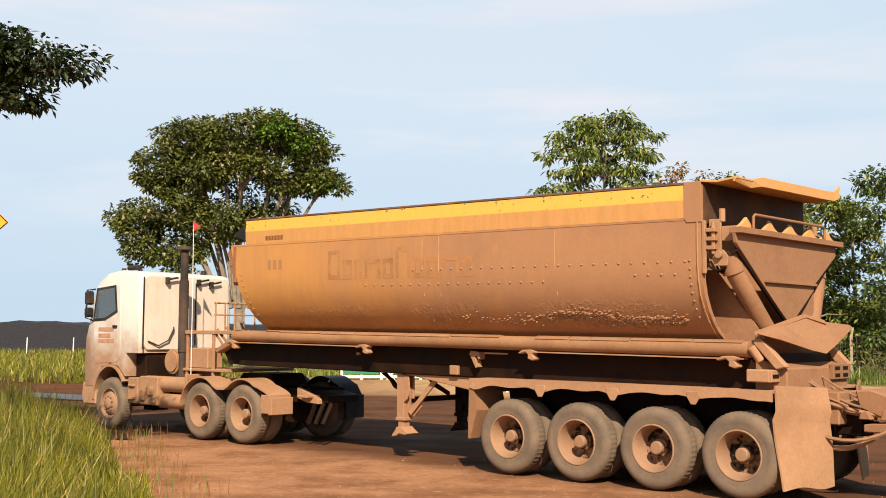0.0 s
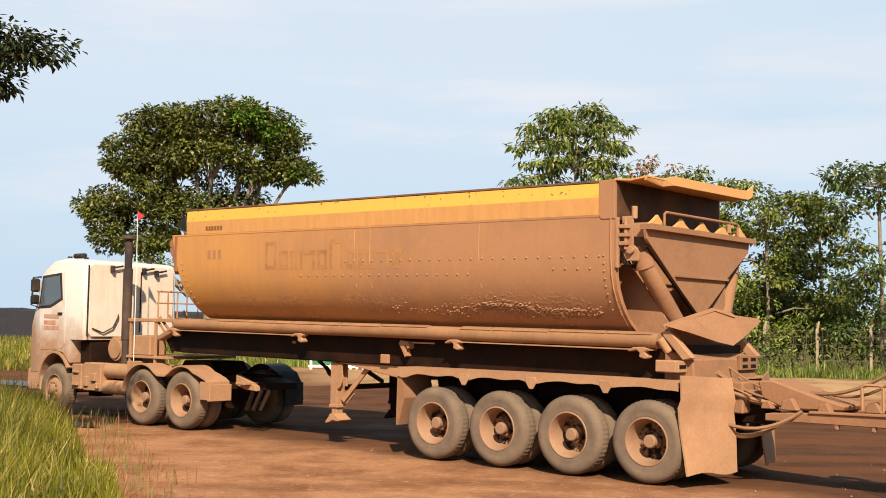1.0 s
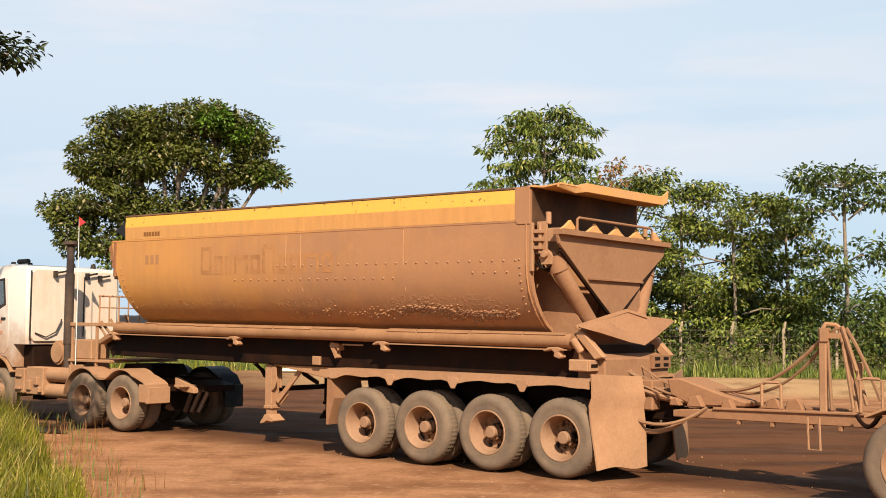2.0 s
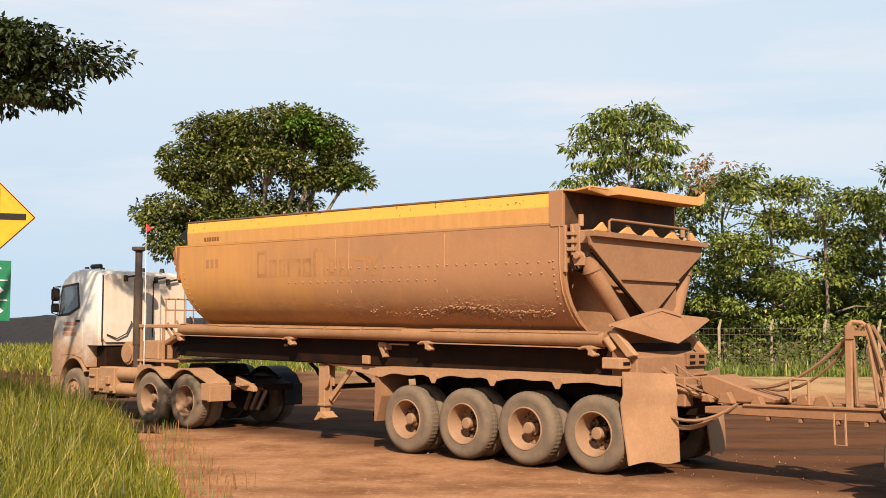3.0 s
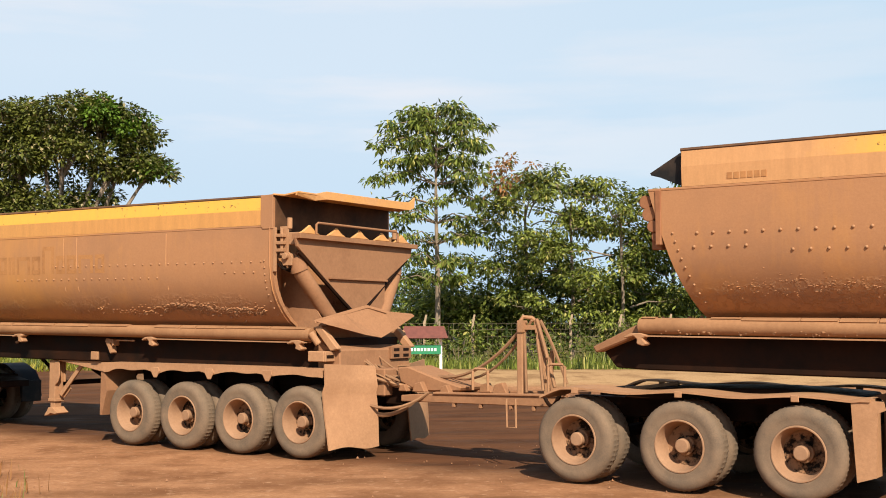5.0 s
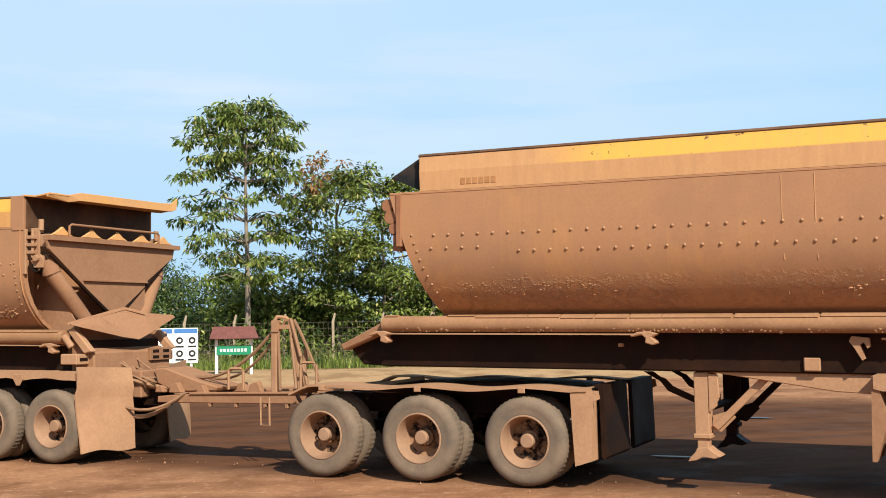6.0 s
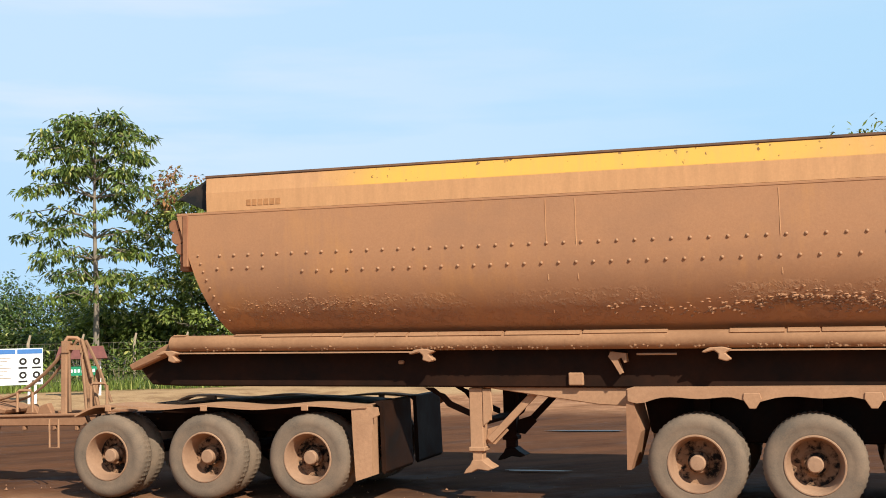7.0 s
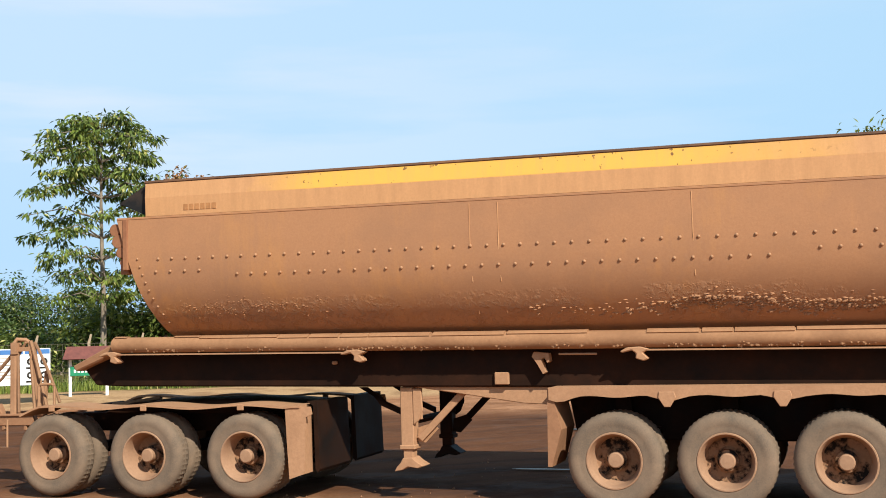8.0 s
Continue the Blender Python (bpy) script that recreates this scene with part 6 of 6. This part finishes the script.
def build_signs():
    # yellow crossroads diamond
    x, y = spot(23.07, 17.0)
    t = tagged(new("warning_sign"), "yellow diamond crossroads warning sign on a white post", "road sign")
    t.matrix_basis = pose(x, y, 0, 0, 0, 20)
    bm = B()
    box(bm, -0.05, 0.05, -0.03, 0.03, -0.1, 4.15)
    part("post", bm, M_POST, t, bevel=0.008)

    def diamond(r, y0, y1, mat, name, label=""):
        bm = B()
        prism(bm, [(-r, 3.70), (0, 3.70 + r), (r, 3.70), (0, 3.70 - r)], y0, y1)
        return part(name, bm, mat, t, label, bevel=0.004)
    diamond(0.53, -0.050, -0.034, M_SIGN_YELLOW, "panel", "yellow sheet")
    bm = B()
    for a, b in (((-1, 0), (0, 1)), ((0, 1), (1, 0)), ((1, 0), (0, -1)), ((0, -1), (-1, 0))):
        p, q = Vector((a[0] * 0.515, -0.052, 3.70 + a[1] * 0.515)), Vector((b[0] * 0.515, -0.052, 3.70 + b[1] * 0.515))
        tube(bm, [p, q], 0.007, 4)
    part("border", bm, M_SIGN_BLACK, t)
    bm = B()
    box(bm, -0.40, 0.40, -0.056, -0.050, 3.66, 3.75)
    box(bm, -0.05, 0.05, -0.058, -0.050, 3.30, 4.10)
    part("cross", bm, M_SIGN_BLACK, t, "black cross symbol")
    # green direction sign
    g = tagged(new("direction_sign"), "green direction board with white lettering and arrows", "road sign")
    rx, ry = spot(22.34, 26.0)
    g.matrix_basis = pose(rx, ry, -0.39, 0, 0, 42) @ Matrix.Scale(1.18, 4)          # local x runs along the board to the right, its right edge at 0
    bm = B()
    box(bm, -3.3, 0.0, -0.02, 0.02, 2.26, 3.36)
    part("board", bm, M_SIGN_GREEN, g, bevel=0.006)
    bm = B()
    for z in (2.64, 3.00):
        box(bm, -3.25, -0.06, -0.027, -0.018, z - 0.011, z + 0.011)
    part("divider", bm, M_SIGN_WHITE, g)
    for text, z in (("OVER FLOW / MF", 3.09), ("WOBBLE STOCKPILE", 2.725), ("ECF", 2.36)):
        letters(text, 0.25, M_SIGN_WHITE, g, pose(-2.95 if text == "ECF" else -0.62, -0.024, z, 90, 0, 0) if text != "ECF" else pose(-1.84, -0.024, z, 90, 0, 0),
                "RIGHT", 0.56)
    for z, a in ((3.18, 90), (2.82, 0), (2.45, 0)):
        bm = B()
        prism(bm, [(-0.13, -0.035), (0.02, -0.035), (0.02, -0.10), (0.15, 0.0), (0.02, 0.10), (0.02, 0.035), (-0.13, 0.035)], -0.026, -0.018)
        part("arrow", bm, M_SIGN_WHITE, g, at=pose(-0.27, 0, z, 0, -a, 0))
    for x in (-1.62, -3.0):
        bm = B()
        box(bm, x - 0.05, x + 0.05, 0.02, 0.09, -0.1, 2.35)
        part("post", bm, M_POST, g, bevel=0.006)
    bm = B()
    box(bm, -1.67, -1.57, -0.09, -0.02, -0.1, 2.27)
    part("post", bm, M_POST, g, bevel=0.006)
    # small red notice
    r = tagged(new("notice_sign"), "small red notice board with unreadable white print", "sign")
    x, y = spot(25.6, 26.0)
    r.matrix_basis = pose(x, y, 0, 0, 0, 25)
    bm = B()
    box(bm, -0.42, 0.36, -0.015, 0.015, 1.66, 2.12)
    part("board", bm, M_SIGN_RED, r, bevel=0.004)
    bm = B()
    for z, w in ((1.98, 0.6), (1.76, 0.55)):
        for k in range(6):
            box(bm, -0.3 + k * 0.1, -0.3 + k * 0.1 + 0.07, -0.021, -0.012, z - 0.05 * (1 if z > 1.9 else 0.5), z + 0.05 * (1 if z > 1.9 else 0.5))
    box(bm, -0.40, 0.34, -0.020, -0.012, 1.86, 1.875)
    part("print", bm, M_SIGN_WHITE, r)
    bm = B()
    box(bm, 0.13, 0.19, 0.015, 0.06, -0.1, 2.0)
    part("post", bm, M_POST, r)
    # safety board by the fence
    s = tagged(new("safety_board"), "white site safety board with blue header and pictograms", "sign")
    s.matrix_basis = pose(*spot(-4.30, 40.0), 0.06, 0, 0, -4)
    bm = B()
    box(bm, -1.0, 0.98, -0.02, 0.02, 0.78, 1.98)
    part("board", bm, M_SIGN_WHITE, s)
    bm = B()
    box(bm, -0.98, 0.12, -0.027, -0.018, 1.80, 1.95)
    box(bm, 0.18, 0.96, -0.027, -0.018, 1.80, 1.95)
    part("header", bm, M_SIGN_BLUE, s)
    for i in range(2):
        for j in range(2):
            bm = B()
            lathe(bm, [(0.12, -0.022), (0.115, -0.03), (0.06, -0.03), (0.055, -0.022)], 14)
            bmesh.ops.translate(bm, verts=bm.verts, vec=(0.36 + 0.42 * i, 0, 1.10 + 0.45 * j))
            part("pictogram", bm, M_SIGN_BLACK, s)
            bm = B()
            box(bm, 0.22 + 0.42 * i, 0.50 + 0.42 * i, -0.026, -0.018, 0.86 + 0.45 * j, 0.92 + 0.45 * j)
            part("caption_bar", bm, M_SIGN_BLACK, s)
    bm = B()
    for k in range(7):
        box(bm, -0.9, 0.0 - 0.12 * (k % 3), -0.025, -0.018, 1.66 - 0.11 * k, 1.685 - 0.11 * k)
    part("print", bm, M_CONCRETE, s)
    for x in (-0.8, 0.55, 0.75):
        bm = B()
        box(bm, x - 0.04, x + 0.04, 0.02, 0.08, -0.3, 1.9)
        part("post", bm, M_POST, s)
    # little roofed notice stand with a green plate
    h = tagged(new("notice_stand"), "small notice stand with red-brown gable roof and green plate", "shelter")
    h.matrix_basis = pose(*spot(-7.45, 42.0), 0.08, 0, 0, -6)
    for x in (-0.62, 0.62):
        bm = B()
        box(bm, x - 0.05, x + 0.05, -0.05, 0.05, -0.3, 1.62)
        part("post", bm, M_POST, h)
    bm = B()
    prism(bm, [(-0.86, 1.52), (0.86, 1.52), (0.80, 1.56), (-0.80, 1.56)], -0.36, 0.36)
    vs = [(-0.88, -0.42, 1.54), (0.88, -0.42, 1.54), (0.74, 0.0, 1.98), (-0.74, 0.0, 1.98), (-0.88, 0.42, 1.54), (0.88, 0.42, 1.54)]
    f = [bm.verts.new(v) for v in vs]
    for q in ((0, 1, 2, 3), (3, 2, 5, 4), (0, 3, 4), (1, 5, 2)):
        bm.faces.new([f[i] for i in q])
    part("roof", bm, M_ROOF_RED, h, "red-brown sheet roof")
    bm = B()
    box(bm, -0.62, 0.62, -0.08, -0.05, 0.95, 1.28)
    part("plate", bm, M_SIGN_GREEN, h)
    bm = B()
    for k in range(8):
        box(bm, -0.5 + 0.125 * k, -0.42 + 0.125 * k, -0.088, -0.078, 1.06, 1.17)
    part("print", bm, M_SIGN_WHITE, h)
    # white rail barrier
    b = tagged(new("rail_barrier"), "low white rail barrier with crossed braces beside the road", "barrier")
    b.matrix_basis = pose(*spot(3.2, 46.0), 0.0, 0, 0, 8)
    for x in (-1.6, -0.8, 0.0, 0.8, 1.6):
        bm = B()
        box(bm, x - 0.05, x + 0.05, -0.04, 0.04, -0.1, 1.0)
        part("post", bm, M_POST, b)
    for z in (0.95, 0.45):
        bm = B()
        box(bm, -1.7, 1.7, -0.06, -0.02, z - 0.05, z + 0.05)
        part("rail", bm, M_POST, b)
    bm = B()
    box(bm, -1.5, -0.1, -0.08, -0.05, 0.55, 0.95)
    part("green_sheet", bm, M_SIGN_GREEN, b)
    bm = B()
    tube(bm, [(0.0, -0.05, 0.95), (0.75, -0.05, 0.05)], 0.04, 5)
    tube(bm, [(0.75, -0.05, 0.95), (0.0, -0.05, 0.05)], 0.04, 5)
    part("brace", bm, M_POST, b)


def build_fence():
    t = tagged(new("wire_fence"), "wire mesh fence on weathered concrete posts with cranked tops", "fence")
    d = Vector((1.0, -0.235, 0)).normalized()
    o = Vector((8.43, 48.2, 0.2))
    bm = B()
    prism(bm, [(-0.055, -0.3), (-0.055, 2.0), (0.05, 2.35), (0.12, 2.33), (0.055, 1.98), (0.055, -0.3)], -0.05, 0.05)
    bmesh.ops.recalc_face_normals(bm, faces=bm.faces)
    me = bpy.data.meshes.new("post")
    bm.to_mesh(me)
    bm.free()
    me.materials.append(M_CONCRETE)
    for k in range(-6, 18):
        p = o + d * (2.1 * k)
        shared("post", me, t, pose(p.x, p.y, p.z, 0, 0, -13.2))
    for z in (0.1, 0.42, 0.74, 1.06, 1.38, 1.70, 1.96):
        bm = B()
        tube(bm, [o + d * (-12.6) + Vector((0, 0, z)), o + d * 35.7 + Vector((0, 0, z))], 0.006, 4)
        part("wire", bm, M_WIRE, t)
    bm = B()
    for k in range(-60, 170):
        p = o + d * (0.21 * k)
        tube(bm, [p, p + d * 0.0 + Vector((0, 0, 1.96))], 0.003, 3)
    part("mesh_wire", bm, M_WIRE, t, kind="stuff")


def build_stockpile():
    bm = B()
    nx, ny = 90, 12
    grid = []
    for i in range(nx + 1):
        x = -95 + 120 * i / nx
        row = []
        for j in range(ny + 1):
            y = 116 + 26 * j / ny
            prof = min(1.0, j / 3.2) * min(1.0, (ny - j) / 3)
            ridge = 3.4 + 0.45 * noise.noise(Vector((x * 0.10, 0, 2))) + 0.25 * noise.noise(Vector((x * 0.5, y * 0.4, 7)))
            row.append(bm.verts.new((x, y, -0.2 + ridge * prof)))
        grid.append(row)
    for i in range(nx):
        for j in range(ny):
            bm.faces.new((grid[i][j], grid[i + 1][j], grid[i + 1][j + 1], grid[i][j + 1]))
    ob = part("coal_stockpile", bm, M_COAL, None, "long low black coal stockpile beyond the meadow")
    tagged(ob, category="stockpile", kind="stuff")
    for az in (18.2, 20.3):
        p = tagged(new("marker_post"), "thin white marker post in the meadow", "post", "meadow markers")
        p.matrix_basis = pose(*spot(az, 105), 0)
        bm = B()
        tube(bm, [(0, 0, -0.1), (0.05, 0, 1.75)], 0.055, 6, 0.045)
        part("stake", bm, M_POST, p)


def build_puddles():
    rng = random.Random(17)
    for x, y, rx, ry, rot in ((-13.2, 38.6, 3.6, 1.0, -40), (-7.7, 24.3, 1.7, 0.34, -42), (8.8, 15.5, 0.5, 0.07, -44), (13.2, 21.0, 0.9, 0.14, -42)):
        bm = B()
        n = 26
        vs = []
        for k in range(n):
            a = k * math.tau / n
            f = 1 + 0.35 * noise.noise(Vector((math.cos(a) * 1.7, math.sin(a) * 1.7, x)))
            vs.append(bm.verts.new((rx * f * math.cos(a), ry * f * math.sin(a), 0.0)))
        bm.faces.new(vs)
        p = part("puddle", bm, M_WATER, None, "shallow muddy puddle on the dirt road", at=pose(x, y, 0.012, 0, 0, rot))
        tagged(p, kind="structure")
    # loose stones on the near dirt
    bm = B()
    for k in range(420):
        x, y = rng.uniform(-5, 9), rng.uniform(8, 20)
        r = rng.uniform(0.004, 0.011) + 0.02 * rng.random() ** 6
        c = Vector((x, y, 0.0))
        ring = [bm.verts.new(c + Vector((r * math.cos(a) * rng.uniform(0.7, 1.3), r * math.sin(a), -0.01))) for a in (0, 1.3, 2.5, 3.8, 5.1)]
        tip = bm.verts.new(c + Vector((0, 0, r * 0.9)))
        for i in range(5):
            bm.faces.new((ring[i], ring[(i + 1) % 5], tip))
    tagged(part("loose_stones", bm, M_DUST, None, "small loose stones on the dirt", kind="stuff"), category="stones")


build_ground()
sheet("verge_soil", VERGE, 0.02, M_SOIL, "grassy verge soil")
sheet("meadow_soil", MEADOW, 0.02, M_SOIL, "meadow soil")
build_stockpile()
trailer = build_trailer()
tractor = build_tractor()
dolly = build_dolly()
rear_trailer = copy_thing(trailer, Matrix())
REAR_FINISH = {"tub": M_TUB_REAR, "mud_crust": M_TUB_REAR, "front_crust": M_TUB_REAR, "ledge": M_TUB_REAR, "corner_plate": M_TUB_REAR, "end_flange": M_TUB_REAR,
               "side_board": M_YELLOW_REAR, "panel": M_YELLOW_REAR, "front_board": M_YELLOW_REAR, "small_marking": M_MARK}
for o in rear_trailer.children_recursive:
    finish = REAR_FINISH.get(o.name.split(".")[0])
    if finish:
        o.data = o.data.copy()
        o.data.materials[0] = finish
tagged(rear_trailer, "second orange side-tipping trailer, browner with dust, two rivet rows showing")
for o in list(rear_trailer.children_recursive):     # dust hides the rear trailer's lettering
    if o.name.split(".")[0] in ("faded_lettering", "faded_number"):
        bpy.data.objects.remove(o)
for o in list(trailer.children_recursive):          # the leading trailer's nose half is smooth
    kind = o.name.split(".")[0]
    if kind == "rivet" and -1.36 < o.location.x < 8.2:
        upper = o.location.z - LIFT * o.location.x > 3.08
        if (upper and o.location.x < 3.9) or (not upper and (1.0 < o.location.x < 5.0 or o.location.x < 0.0)):
            o.matrix_basis = o.matrix_basis @ Matrix.Scale(0.8, 4)
        else:
            bpy.data.objects.remove(o)
    elif kind in ("front_crust", "rail_mud"):
        bpy.data.objects.remove(o)
build_fence()
build_signs()
build_trees()
build_puddles()
build_grass()

# ---------- motion of the road train ----------
ARC = [0.0, 0.448, 0.904, 1.368, 1.839, 2.317, 2.802, 3.293, 3.79, 4.293, 4.802, 5.315, 5.833, 6.355, 6.881, 7.411, 7.944]
WAY_TRACTOR = [
    (0.0, -3.638, 23.796, 48.68), (0.5, -3.974, 24.093, 48.69), (1.0, -4.316, 24.394, 48.70), (1.5, -4.664, 24.700, 48.70),
    (2.0, -5.018, 25.011, 48.70), (2.5, -5.377, 25.327, 48.69), (3.0, -5.742, 25.647, 48.69), (3.5, -6.111, 25.971, 48.67),
    (4.0, -6.484, 26.299, 48.66), (4.5, -6.862, 26.631, 48.63), (5.0, -7.244, 26.967, 48.61), (5.5, -7.630, 27.305, 48.58),
    (6.0, -8.019, 27.647, 48.54), (6.5, -8.411, 27.992, 48.50), (7.0, -8.806, 28.340, 48.45), (7.5, -9.203, 28.690, 48.40),
    (8.0, -9.603, 29.043, 48.35),
]
WAY_TRAILER = [
    (0.0, 3.383, 17.485, 48.05), (0.5, 3.053, 17.789, 48.11), (1.0, 2.718, 18.098, 48.17), (1.5, 2.376, 18.411, 48.23),
    (2.0, 2.028, 18.729, 48.28), (2.5, 1.675, 19.051, 48.33), (3.0, 1.316, 19.377, 48.38), (3.5, 0.952, 19.707, 48.43),
    (4.0, 0.582, 20.040, 48.47), (4.5, 0.209, 20.377, 48.51), (5.0, -0.170, 20.716, 48.54), (5.5, -0.552, 21.059, 48.57),
    (6.0, -0.938, 21.404, 48.59), (6.5, -1.328, 21.751, 48.61), (7.0, -1.721, 22.101, 48.63), (7.5, -2.118, 22.452, 48.64),
    (8.0, -2.517, 22.806, 48.65),
]
WAY_DOLLY = [
    (0.0, 9.502, 11.591, 44.62), (0.5, 9.186, 11.909, 44.80), (1.0, 8.864, 12.231, 44.99), (1.5, 8.536, 12.559, 45.17),
    (2.0, 8.201, 12.890, 45.35), (2.5, 7.860, 13.226, 45.53), (3.0, 7.514, 13.565, 45.71), (3.5, 7.162, 13.908, 45.89),
    (4.0, 6.805, 14.254, 46.06), (4.5, 6.443, 14.603, 46.23), (5.0, 6.076, 14.955, 46.40), (5.5, 5.704, 15.309, 46.57),
    (6.0, 5.329, 15.665, 46.73), (6.5, 4.949, 16.024, 46.90), (7.0, 4.565, 16.384, 47.05), (7.5, 4.178, 16.746, 47.21),
    (8.0, 3.788, 17.109, 47.36),
]
WAY_REAR = [
    (0.0, 15.322, 5.326, 42.89), (0.5, 15.028, 5.664, 43.09), (1.0, 14.728, 6.007, 43.29), (1.5, 14.421, 6.354, 43.49),
    (2.0, 14.107, 6.706, 43.68), (2.5, 13.788, 7.062, 43.88), (3.0, 13.462, 7.422, 44.08), (3.5, 13.131, 7.784, 44.27),
    (4.0, 12.794, 8.150, 44.46), (4.5, 12.453, 8.519, 44.65), (5.0, 12.105, 8.891, 44.84), (5.5, 11.753, 9.264, 45.02),
    (6.0, 11.397, 9.640, 45.20), (6.5, 11.036, 10.017, 45.38), (7.0, 10.671, 10.396, 45.56), (7.5, 10.302, 10.776, 45.73),
    (8.0, 9.929, 11.157, 45.89),
]


def motions():
    for thing, way in ((tractor, WAY_TRACTOR), (trailer, WAY_TRAILER), (dolly, WAY_DOLLY), (rear_trailer, WAY_REAR)):
        walk(thing, [(t, pose(x, y, 0, 0, 0, 90 + h)) for t, x, y, h in way])
        for w in thing.children:
            if "start" in w:
                p = w.location.copy()
                side, start = (1 if p.y > 0 else -1), w["start"]
                walk(w, [(0.5 * k, wheel_pose(p.x, p.y, side, start + math.degrees(s / TYRE_R))) for k, s in enumerate(ARC)])


motions()
